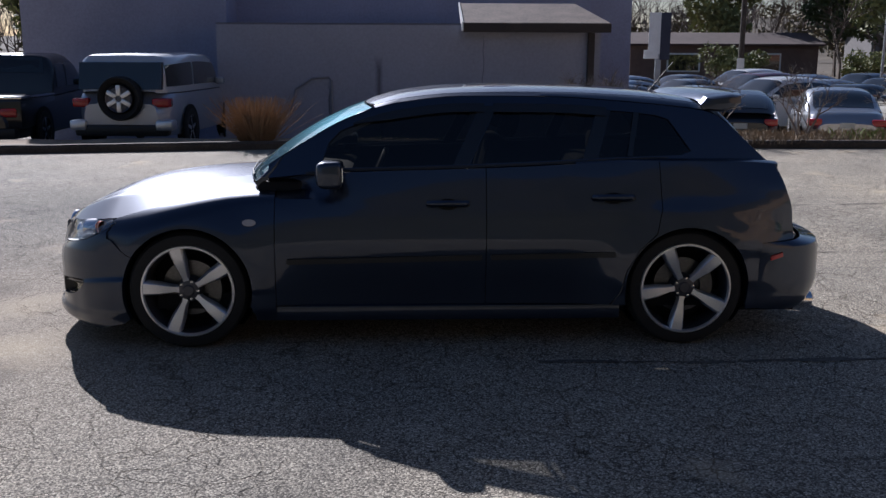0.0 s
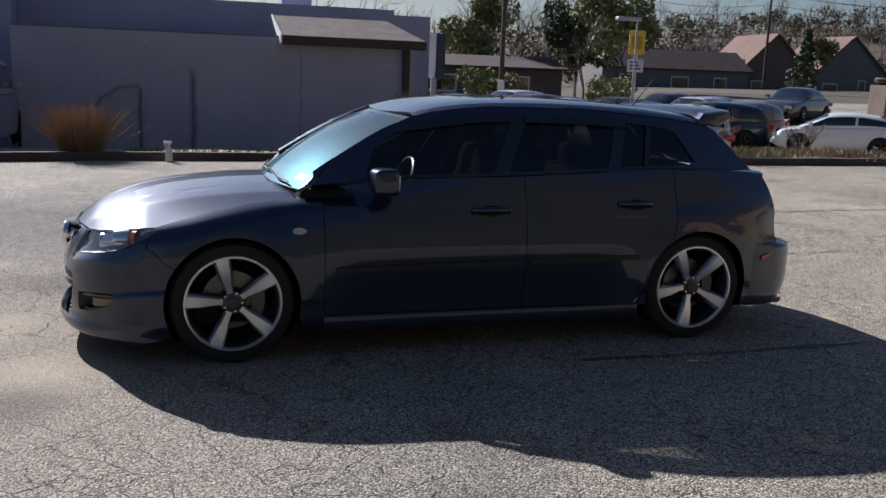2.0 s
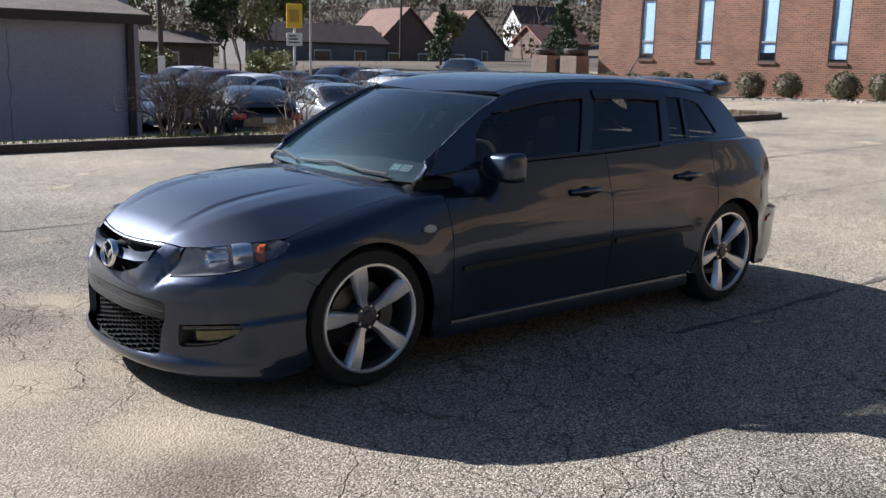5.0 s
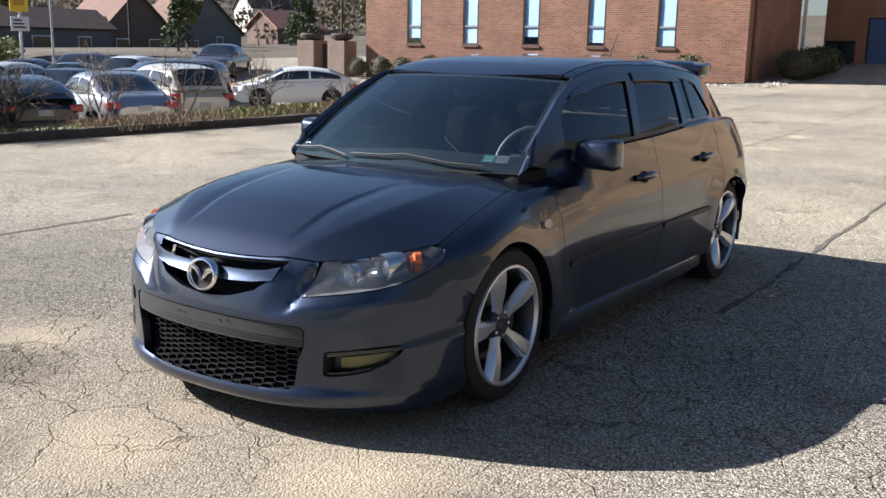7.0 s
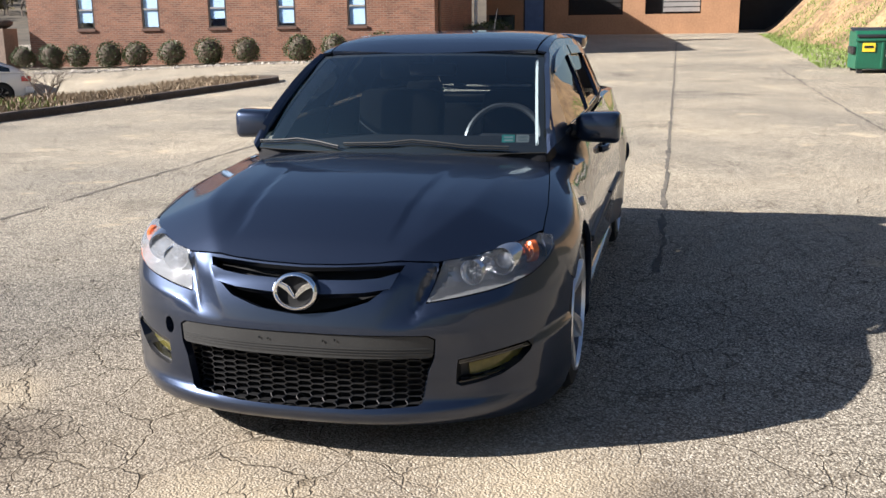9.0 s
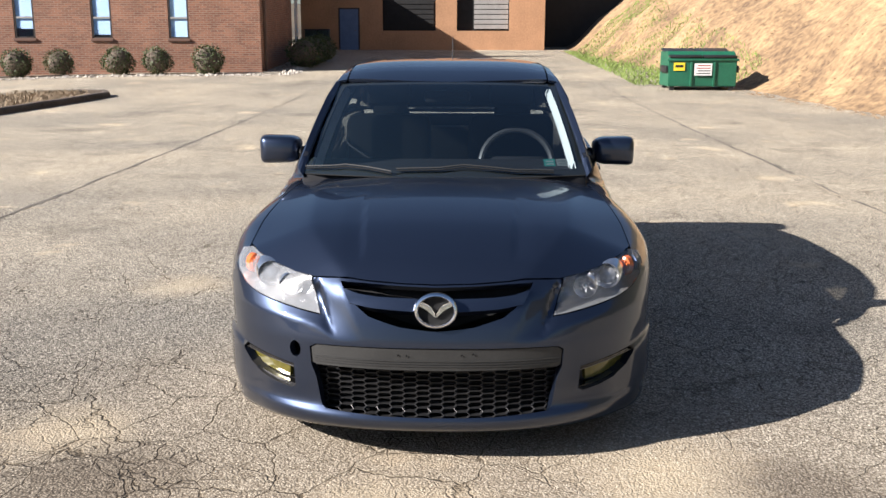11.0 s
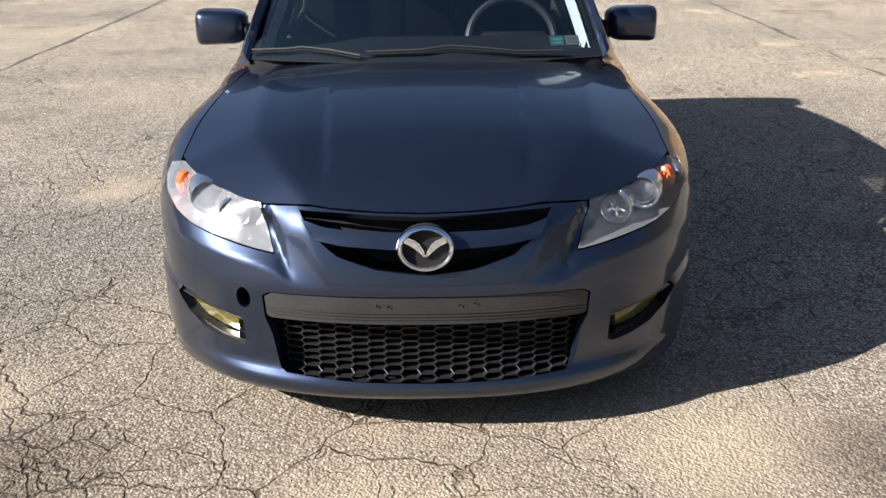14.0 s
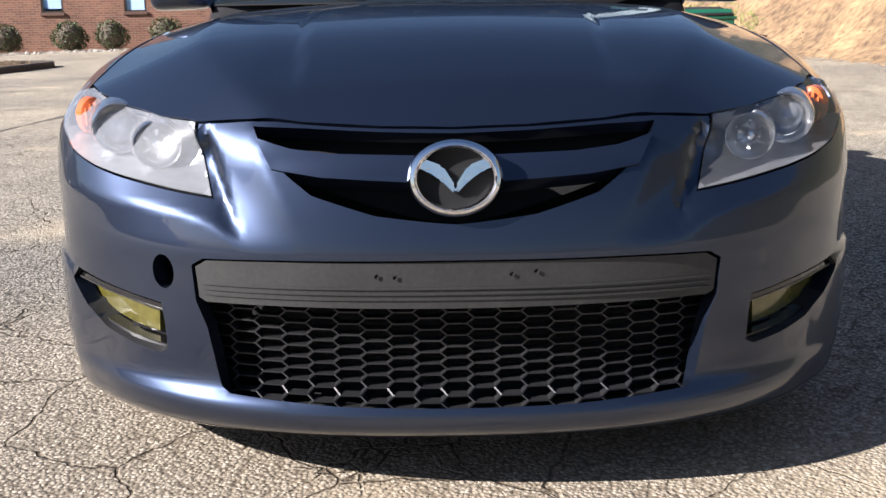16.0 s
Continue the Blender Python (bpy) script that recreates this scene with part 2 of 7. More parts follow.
def lathe(bm, profile, segments=48, m=None):
    """Turns (radius, height) round the local z axis."""
    m = m or Matrix()
    rings = []
    for r, h in profile:
        rings.append([bm.verts.new(m @ Vector((r * math.cos(2 * math.pi * k / segments), r * math.sin(2 * math.pi * k / segments), h))) for k in range(segments)])
    for a, b in zip(rings, rings[1:]):
        for k in range(segments):
            bm.faces.new((a[k], a[(k + 1) % segments], b[(k + 1) % segments], b[k]))
    return rings


def tube(bm, points, radius, sides=8, taper=None):
    """A round bar along points."""
    pts = [Vector(p) for p in points]
    rings = []
    for k, p in enumerate(pts):
        d = (pts[min(k + 1, len(pts) - 1)] - pts[max(k - 1, 0)]).normalized()
        side = d.cross(Vector((0, 0, 1)))
        if side.length < 1e-3:
            side = d.cross(Vector((1, 0, 0)))
        side.normalize()
        up = side.cross(d)
        r = radius if taper is None else radius + (taper - radius) * k / max(1, len(pts) - 1)
        rings.append([bm.verts.new(p + r * (math.cos(2 * math.pi * j / sides) * side + math.sin(2 * math.pi * j / sides) * up)) for j in range(sides)])
    for a, b in zip(rings, rings[1:]):
        for j in range(sides):
            bm.faces.new((a[j], a[(j + 1) % sides], b[(j + 1) % sides], b[j]))
    bm.faces.new(rings[0][::-1])
    bm.faces.new(rings[-1])
    return bm


def prism(bm, outline, lo, hi, m=None):
    """A flat outline (x, y) given depth from lo to hi along z, laid by m."""
    m = m or Matrix()
    a = [bm.verts.new(m @ Vector((x, y, lo))) for x, y in outline]
    b = [bm.verts.new(m @ Vector((x, y, hi))) for x, y in outline]
    bm.faces.new(a[::-1])
    bm.faces.new(b)
    for k in range(len(a)):
        bm.faces.new((a[k], a[(k + 1) % len(a)], b[(k + 1) % len(a)], b[k]))
    return bm


def curve1(*xy):
    """A smooth function through (x, y) pairs."""
    xs, ys = np.array(xy, float).T
    d = np.diff(ys) / np.diff(xs)
    s = np.r_[d[0], [0 if a * b <= 0 else 2 * a * b / (a + b) for a, b in zip(d, d[1:])], d[-1]]

    def f(x):
        x = min(max(x, xs[0]), xs[-1])
        k = min(max(int(np.searchsorted(xs, x)) - 1, 0), len(xs) - 2)
        h = xs[k + 1] - xs[k]
        t = (x - xs[k]) / h
        return float((2 * t**3 - 3 * t**2 + 1) * ys[k] + (t**3 - 2 * t**2 + t) * h * s[k] + (3 * t**2 - 2 * t**3) * ys[k + 1] + (t**3 - t**2) * h * s[k + 1])

    return f


def inside(poly, pts):
    """Which points lie in a polygon."""
    p = np.asarray(poly, float)
    x, y = np.asarray(pts, float).T
    hit = np.zeros(len(x), bool)
    for (x0, y0), (x1, y1) in zip(p, np.roll(p, -1, 0)):
        if y0 != y1:
            hit ^= ((y0 > y) != (y1 > y)) & (x < (x1 - x0) * (y - y0) / (y1 - y0) + x0)
    return hit


def edge_gap(poly, pts):
    p, q = np.asarray(poly, float), np.asarray(pts, float)
    best = np.full(len(q), 9e9)
    for a, b in zip(p, np.roll(p, -1, 0)):
        d = b - a
        t = np.clip(((q - a) @ d) / max(d @ d, 1e-12), 0, 1)[:, None]
        best = np.minimum(best, np.hypot(*(q - a - t * d).T))
    return best


def fine(poly, step):
    out = []
    for a, b in zip(poly, poly[1:] + poly[:1]):
        k = max(1, math.ceil(math.dist(a, b) / step))
        out += [(a[0] + (b[0] - a[0]) * j / k, a[1] + (b[1] - a[1]) * j / k) for j in range(k)]
    return out


def rounded(poly, r, n=4):
    """A polygon with rounded corners."""
    out = []
    for k, p in enumerate(poly):
        a, b, p = Vector(poly[k - 1]), Vector(poly[(k + 1) % len(poly)]), Vector(p)
        ra, rb = min(r, (a - p).length * 0.45), min(r, (b - p).length * 0.45)
        s, e = p + (a - p).normalized() * ra, p + (b - p).normalized() * rb
        for j in range(n + 1):
            t = j / n
            out.append(tuple((1 - t) ** 2 * s + 2 * t * (1 - t) * p + t * t * e))
    return out


def skin(f, outline, holes=(), step=0.03, rim=0.015, flip=False, mirror=False, lift=0.0, bm=None):
    """A panel of the surface f(u, v): the region within outline, less the holes, with turned-in edges of depth rim."""
    from mathutils.geometry import delaunay_2d_cdt
    loops = [fine(list(outline), step * 0.8)] + [fine(list(h), step * 0.8) for h in holes]
    us, vs = np.array(loops[0]).T
    grid = np.array([(u, v) for u in np.arange(us.min(), us.max() + step, step) for v in np.arange(vs.min(), vs.max() + step, step)])
    ok = inside(loops[0], grid) & (edge_gap(loops[0], grid) > step * 0.45)
    for h in loops[1:]:
        ok &= ~inside(h, grid) & (edge_gap(h, grid) > step * 0.45)
    verts, edges = [], []
    for lp in loops:
        o = len(verts)
        verts += lp
        edges += [(o + k, o + (k + 1) % len(lp)) for k in range(len(lp))]
    verts += [tuple(g) for g in grid[ok]]
    v2, _, faces, _, _, _ = delaunay_2d_cdt([Vector(v) for v in verts], edges, [], 1, 1e-6)
    bm = bm or bmesh.new()
    e = 1e-3

    def at(u, v):
        p = Vector(f(u, v))
        n = (Vector(f(u + e, v)) - Vector(f(u - e, v))).cross(Vector(f(u, v + e)) - Vector(f(u, v - e)))
        n = n.normalized() if n.length > 1e-12 else Vector((0, 0, 1))
        return p, -n if flip else n

    def put(p):
        return bm.verts.new((p.x, -p.y, p.z) if mirror else p)

    top, dirs = [], []
    for u, v in v2:
        p, n = at(u, v)
        top.append(put(p + n * lift))
        dirs.append((p, n))
    turned = flip != mirror
    cents = np.array([[sum(v2[k].x for k in fc) / len(fc), sum(v2[k].y for k in fc) / len(fc)] for fc in faces])
    keep = inside(loops[0], cents)
    for h in loops[1:]:
        keep &= ~inside(h, cents)
    seen = {}
    for fc, k in zip(faces, keep):
        if not k:
            continue
        area = sum(v2[fc[j]].x * v2[fc[(j + 1) % len(fc)]].y - v2[fc[(j + 1) % len(fc)]].x * v2[fc[j]].y for j in range(len(fc)))
        fc = list(fc) if (area > 0) != turned else list(fc)[::-1]
        bm.faces.new([top[j] for j in fc])
        for j in range(len(fc)):
            seen[(fc[j], fc[(j + 1) % len(fc)])] = 1
    if rim:
        outer, inner = {}, {}
        for a, b in list(seen):
            if (b, a) in seen:
                continue
            for k in (a, b):
                if k not in outer:
                    p, n = dirs[k]
                    outer[k], inner[k] = put(p + n * lift), put(p + n * (lift - rim))
            bm.faces.new((outer[b], outer[a], inner[a], inner[b]))
    for v in [v for v in bm.verts if not v.link_faces]:
        bm.verts.remove(v)
    return bm


def panel(name, parent, material, f, outline, holes=(), label="", **kw):
    return part(name, skin(f, outline, holes, **kw), material, parent, label)


# ---- ground ----
RISE = curve1((-400, 0), (1.5, 0), (8, 0.05), (19.5, 0.27), (26, 0.5), (33, 0.72), (44, 1.12), (60, 1.6), (120, 3), (600, 6))


def smooth01(a, b, x):
    t = min(max((x - a) / (b - a), 0), 1)
    return t * t * (3 - 2 * t)


def ground_z(x, y):
    """The lot rises gently beyond the car, and falls behind the kerb to the lower car park."""
    z = RISE(x) * (1 - 0.5 * smooth01(7, 22, y))
    low = smooth01(10, 20, y) * (1 - smooth01(19, 25, x - 0.4 * max(0, y - 23)))
    z -= 0.95 * low * (1 - 0.5 * smooth01(60, 95, y))
    z += (5 + 5 * smooth01(25, 110, x)) * smooth01(112, 230, y) + 8 * smooth01(90, 220, x) * smooth01(-40, 40, y)
    return z


def spaced(lo, hi, near, far, a, b):
    out, x = [], lo
    while x < hi:
        out.append(x)
        d = max(0, a - x, x - b)
        x += min(far, near + d * 0.12)
    return out + [hi]


def build_ground():
    xs, ys = spaced(-400, 600, 0.8, 60, -10, 48), spaced(-400, 600, 0.8, 60, -12, 26)
    verts = [(x, y, ground_z(x, y)) for y in ys for x in xs]
    w = len(xs)
    faces = [(j * w + i, j * w + i + 1, (j + 1) * w + i + 1, (j + 1) * w + i) for j in range(len(ys) - 1) for i in range(w - 1)]
    me = bpy.data.meshes.new("ground")
    me.from_pydata(verts, [], faces)
    me.materials.append(ASPHALT)
    me.materials.append(mat("winter_leaf_litter", (0.085, 0.066, 0.042), 0.95, 0, 0.5, 0.8, 0.05, 0.06))
    me.polygons.foreach_set("material_index", [1 if (v[1] > 42 or v[0] > 62 or v[0] < -60 or v[1] < -60) else 0 for v in (verts[f[0]] for f in faces)])
    me.polygons.foreach_set("use_smooth", [True] * len(me.polygons))
    return tagged(new("ground", me), "sun-bleached cracked asphalt lot with sandy patches", "pavement", kind="structure")


build_ground()


def paving_joint(y, x0, x1, width, seed):
    """A ragged open joint between two paving lanes, darkened with tar and dirt."""
    v, f = [], []
    x, k = x0, 0
    while x < x1:
        yy = y + 0.03 * noise.noise(Vector((x * 1.1, seed, 0))) + 0.02 * noise.noise(Vector((x * 5.0, seed, 2)))
        w = width * max(0.12, 0.55 + 0.9 * noise.noise(Vector((x * 2.3, seed, 5))) + 0.5 * noise.noise(Vector((x * 9.0, seed, 8))))
        z = ground_z(x, yy) + 0.004
        v += [(x, yy - w / 2, z), (x, yy + w / 2, z)]
        if k:
            o = 2 * k
            f.append((o - 2, o, o + 1, o - 1))
        k += 1
        x += 0.06
    me = bpy.data.meshes.new("paving_joint")
    me.from_pydata(v, [], f)
    me.materials.append(JOINT)
    return tagged(new("paving_joint", me), "ragged dark open joint between asphalt lanes", "pavement joint", kind="structure")


JOINT = mat("tar_and_dirt", (0.12, 0.105, 0.085), 0.95, 0, 0.5, 40, 0.004, 4, tone=(0.05, 0.045, 0.04))
for k, (y, x0, x1, w) in enumerate(((-1.1, 0.5, 36, 0.06), (3.82, -8, 24, 0.05), (-3.76, -8, 22, 0.055), (1.5, 3.0, 26, 0.03), (-6.0, 2.0, 15, 0.03))):
    paving_joint(y, x0, x1, w, 3.7 * k)


# ---- the hatchback ----
ARCH_X, HUB_Z, ARCH_R = 1.32, 0.315, 0.338
BELT = curve1((-1.1, 0.872), (-0.9, 0.892), (-0.5, 0.93), (0.3, 0.955), (1.2, 0.99), (1.6, 0.985), (2.1, 0.93))
WAIST = curve1((-1.1, 0.65), (-0.9, 0.69), (-0.65, 0.712), (-0.3, 0.728), (0.1, 0.736), (0.6, 0.735), (1.0, 0.722), (1.3, 0.70), (1.6, 0.655), (1.95, 0.58), (2.1, 0.53))
CREST = curve1((-1.14, 0.85), (-1.06, 0.89), (-0.99, 0.945), (-0.73, 1.125), (-0.49, 1.23), (-0.33, 1.288), (-0.17, 1.327), (0.1, 1.355), (0.43, 1.365), (0.76, 1.36), (1.09, 1.343), (1.3, 1.322), (1.5, 1.288), (1.57, 1.235), (1.66, 1.13), (1.83, 0.965), (2.1, 0.86))
PLAN = curve1((-2.15, 0.45), (-1.95, 0.62), (-1.85, 0.712), (-1.75, 0.775), (-1.6, 0.822), (-1.45, 0.836), (-1.0, 0.828), (0.0, 0.832), (1.0, 0.845), (1.5, 0.85), (1.8, 0.842), (1.95, 0.79), (2.05, 0.72), (2.15, 0.58))
HOOD_Z = curve1((-2.2, 0.53), (-2.12, 0.595), (-2.075, 0.631), (-1.96, 0.709), (-1.72, 0.80), (-1.46, 0.842), (-1.19, 0.864), (-0.99, 0.870), (-0.8, 0.872))
NOSE = curve1((0.08, -2.06), (0.11, -2.14), (0.135, -2.178), (0.16, -2.186), (0.178, -2.180), (0.195, -2.163), (0.22, -2.158), (0.30, -2.16), (0.42, -2.160), (0.48, -2.150), (0.57, -2.12), (0.64, -2.075), (0.70, -1.965), (0.8, -1.8))
TAIL = curve1((0.15, 2.10), (0.2, 2.17), (0.33, 2.22), (0.48, 2.215), (0.535, 2.19), (0.56, 2.07), (0.6, 2.02), (0.75, 2.01), (0.85, 1.975), (0.90, 1.93), (0.95, 1.85), (1.0, 1.79))


def bulge(x, c, w):
    return math.exp(-(((x - c) / w) ** 2))


def haunch(x):
    """The ledge under the rear side glass."""
    return 0.062 * smooth01(0.75, 1.6, x)


def side_w(x, z):
    """Half the body's width."""
    w = PLAN(x)
    zb = BELT(x)
    k = min(max((z - 0.55) / max(zb - 0.55, 0.05), 0), 1.15)
    cabin = smooth01(-1.5, -0.75, x)
    top = min(WAIST(x) + 0.012 + haunch(x), w) * cabin + (w - 0.075) * (1 - cabin)
    w -= (w - top) * k**1.6
    w -= 0.034 * smooth01(0.58, 0.22, z) * smooth01(0.95, 0.65, abs(x))
    w -= 0.02 * smooth01(0.22, 0.14, z)
    w -= 0.045 * smooth01(1.48, 1.70, x) * smooth01(0.60, 0.45, z)
    w -= 0.085 * smooth01(1.60, 1.95, x) * smooth01(0.52, 0.58, z) * (1 - 0.8 * smooth01(0.62, 0.88, z))
    r = math.hypot(abs(x) - ARCH_X, z - HUB_Z)
    w += (0.024 if x > 0 else 0.015) * bulge(r, ARCH_R, 0.10) * (1 if z > HUB_Z else 0.6)
    w += 0.006 * bulge(z, 0.70 + 0.03 * x, 0.035) * smooth01(-1.0, -0.5, x)
    return w


def side_f(x, z):
    return (x, -side_w(x, z), z)


FOLD = curve1((-2.2, 0.20), (-2.06, 0.30), (-1.9, 0.41), (-1.72, 0.49), (-1.4, 0.525), (-1.0, 0.54), (-0.8, 0.545))


SLOPE = curve1((-2.1, 0.22), (-1.95, 0.36), (-1.7, 0.37), (-1.4, 0.27), (-1.0, 0.16), (-0.8, 0.14))


def hood_f(x, y):
    """The bonnet: a crowned middle, a fold on each side and flanks that fall to the lamps."""
    ay = abs(y)
    past = ay - FOLD(x)
    z = HOOD_Z(x) - 0.020 * (ay / 0.5) ** 2 + 0.02 * max(past, 0) * ay / 0.25
    z -= SLOPE(x) * 0.5 * (past + math.sqrt(past * past + 0.00015))
    crest = 0.262 + 0.075 * (x + 2)
    z -= 0.006 * smooth01(crest, crest + 0.010, ay) * smooth01(crest + 0.10, crest + 0.010, ay) * smooth01(-2.02, -1.85, x) * smooth01(-1.2, -1.7, x)
    return (x, y, z)


def shoulder(x):
    return 0.60 + 0.17 * smooth01(-1.7, -0.9, x)


def fender_f(x, q):
    """q from 0 (hood edge) to 1 (shoulder), and on to 2 (sill)."""
    zs = shoulder(x)
    if q >= 1:
        return side_f(x, zs - (q - 1) * (zs - 0.14))
    y0 = 0.60
    p0 = Vector(hood_f(x, -y0))
    t0 = (Vector(hood_f(x, -y0 - 0.01)) - Vector(hood_f(x, -y0 + 0.01))).normalized()
    p1 = Vector(side_f(x, zs))
    t1 = (Vector(side_f(x, zs - 0.01)) - Vector(side_f(x, zs + 0.01))).normalized()
    d = (p1 - p0).length * 1.15
    h = (2 * q**3 - 3 * q**2 + 1) * p0 + (q**3 - 2 * q**2 + q) * d * t0 + (3 * q**2 - 2 * q**3) * p1 + (q**3 - q**2) * d * t1
    return (x, h.y, h.z)


def fender_q(x, z):
    return 1 + (shoulder(x) - z) / (shoulder(x) - 0.14)


def door_f(x, z):
    k = smooth01(-0.5, -0.86, x)
    y = -side_w(x, z)
    if k > 0 and z > shoulder(x):
        lo, hi = 0.0, 1.0
        for _ in range(22):
            q = (lo + hi) / 2
            lo, hi = (q, hi) if fender_f(x, q)[2] > z else (lo, q)
        y += k * (fender_f(x, lo)[1] - y)
    return (x, y, z)


def wrap(reach, z, end, a, n=2.45):
    """The rounded plan of a bumper: a from 0 at the middle to 1 at the flank."""
    w = side_w(end, min(z, 0.62)) if z < 0.62 else side_w(end, 0.62) - 0.55 * (z - 0.62)
    th = min(max(abs(a), 1e-4), 1) * math.pi / 2
    y = w * math.sin(th) ** (2 / n)
    x = end + (reach - end) * max(math.cos(th), 1e-4) ** (2 / n)
    return x, math.copysign(y, a)


CREASE = curve1((0.25, 0.44), (0.35, 0.448), (0.41, 0.478), (0.48, 0.495), (0.58, 0.506), (0.68, 0.512), (0.9, 0.515))


LIP = curve1((0.0, -2.074), (0.12, -2.069), (0.25, -2.054), (0.345, -2.032), (0.435, -2.003), (0.55, -1.94))


def stepped(ay, z):
    """How far the bumper is set back beside the proud V of the nose: a facet beside the grille, then a step, above the shoulder line."""
    vee = 0.352 + 0.40 * (z - 0.455)
    rim = min(0.352 - 0.50 * (0.645 - z), vee - 0.02)
    t = min(max((ay - rim) / (vee - rim), 0.0), 1.0)
    d = min(max((z - CREASE(ay)) / 0.11, 0.0), 1.0)
    d = d * (1.5 - 0.5 * d * d)
    return d * (0.026 * t + 0.022 * smooth01(vee - 0.003, vee + 0.012, ay)) * (1 - 0.5 * smooth01(0.50, 0.70, ay))


def lip_z(ay):
    return hood_f(LIP(ay), ay)[2] - 0.004


def front_f(a, z):
    x, y = wrap(NOSE(z), z, -1.45, a)
    ay = abs(y)
    x += stepped(ay, z)
    if ay < 0.50:
        ze = lip_z(ay)
        w = abs(wrap(NOSE(ze), ze, -1.45, 1.0)[1])
        at = math.asin(min(ay / w, 1.0) ** (2.45 / 2)) / (math.pi / 2)
        x += (LIP(ay) - 0.003 - wrap(NOSE(ze), ze, -1.45, at)[0] - stepped(ay, ze)) * smooth01(ze - 0.07, ze, z) * smooth01(0.50, 0.455, ay)
    # the lower lip stands out below a line that rises to the wheel arch
    line = 0.362 + 0.30 * (ay - 0.728)
    y *= 1 + 0.016 * smooth01(line + 0.006, line - 0.018, z) * smooth01(0.66, 0.74, ay)
    return (x, -y, z)


def front_a(y, z):
    """The a at which the front reaches y."""
    w = abs(wrap(NOSE(z), z, -1.45, 1.0)[1])
    s = min(abs(y) / w, 1.0)
    return math.copysign(math.asin(s ** (2.45 / 2)) / (math.pi / 2), y)


def front_ax(x, z):
    c = min(max((x + 1.45) / (NOSE(z) + 1.45), 0), 1)
    return math.acos(c ** (2.45 / 2)) / (math.pi / 2)


def fa(poly):
    """Points (y, z) on the left of the front, as (a, z)."""
    return [(front_a(y, z), z) for y, z in poly]


def rear_f(a, z):
    x, y = wrap(TAIL(z), z, 1.55, a, 2.8)
    return (x, y * (1 - 0.060 * smooth01(0.4, 0.8, abs(a))), z)


RAIL = curve1((-1.0, 0.90), (-0.87, 0.985), (-0.68, 1.10), (-0.48, 1.205), (-0.2, 1.285), (0.15, 1.318), (0.6, 1.315), (0.94, 1.295), (1.3, 1.262), (1.48, 1.235), (1.58, 1.17), (1.70, 1.055), (1.80, 0.972), (1.86, 0.93))


def rail(x):
    return min(RAIL(x), CREST(x) - 0.012)


def dome_side(x, z):
    """The cabin's flank, leaning in above the belt."""
    h = z - BELT(x) + 0.02
    return (x, -(WAIST(x) - 0.42 * h - 0.15 * h * abs(h)), z)


def dome_f(x, y):
    """The roof between the rails."""
    r = rail(x)
    s = min(abs(y) / -dome_side(x, r)[1], 1.0)
    return (x, y, r + (CREST(x) - r) * (1 - s**3.4) ** 0.5)


def screen_f(s, t):
    """The windscreen: s up the glass, 0 to 0.75; t across it, -0.6 to 0.6."""
    v, u = s / 0.75, t / 0.6
    lo = Vector((-1.062 + 0.105 * u * u, 0.645 * u, 0.876 + 0.002 * u * u))
    hi = Vector((-0.418 + 0.080 * u * u, 0.548 * u, 1.266 - 0.014 * u * u))
    p = lo.lerp(hi, v) + Vector((-0.5, 0, 0.86)) * ((0.16 - 0.06 * u * u) * v * (1 - v))
    return tuple(p)


def arc(cx, cz, r, a0, a1, n=14):
    return [(cx + r * math.cos(radians(a0 + (a1 - a0) * k / n)), cz + r * math.sin(radians(a0 + (a1 - a0) * k / n))) for k in range(n + 1)]


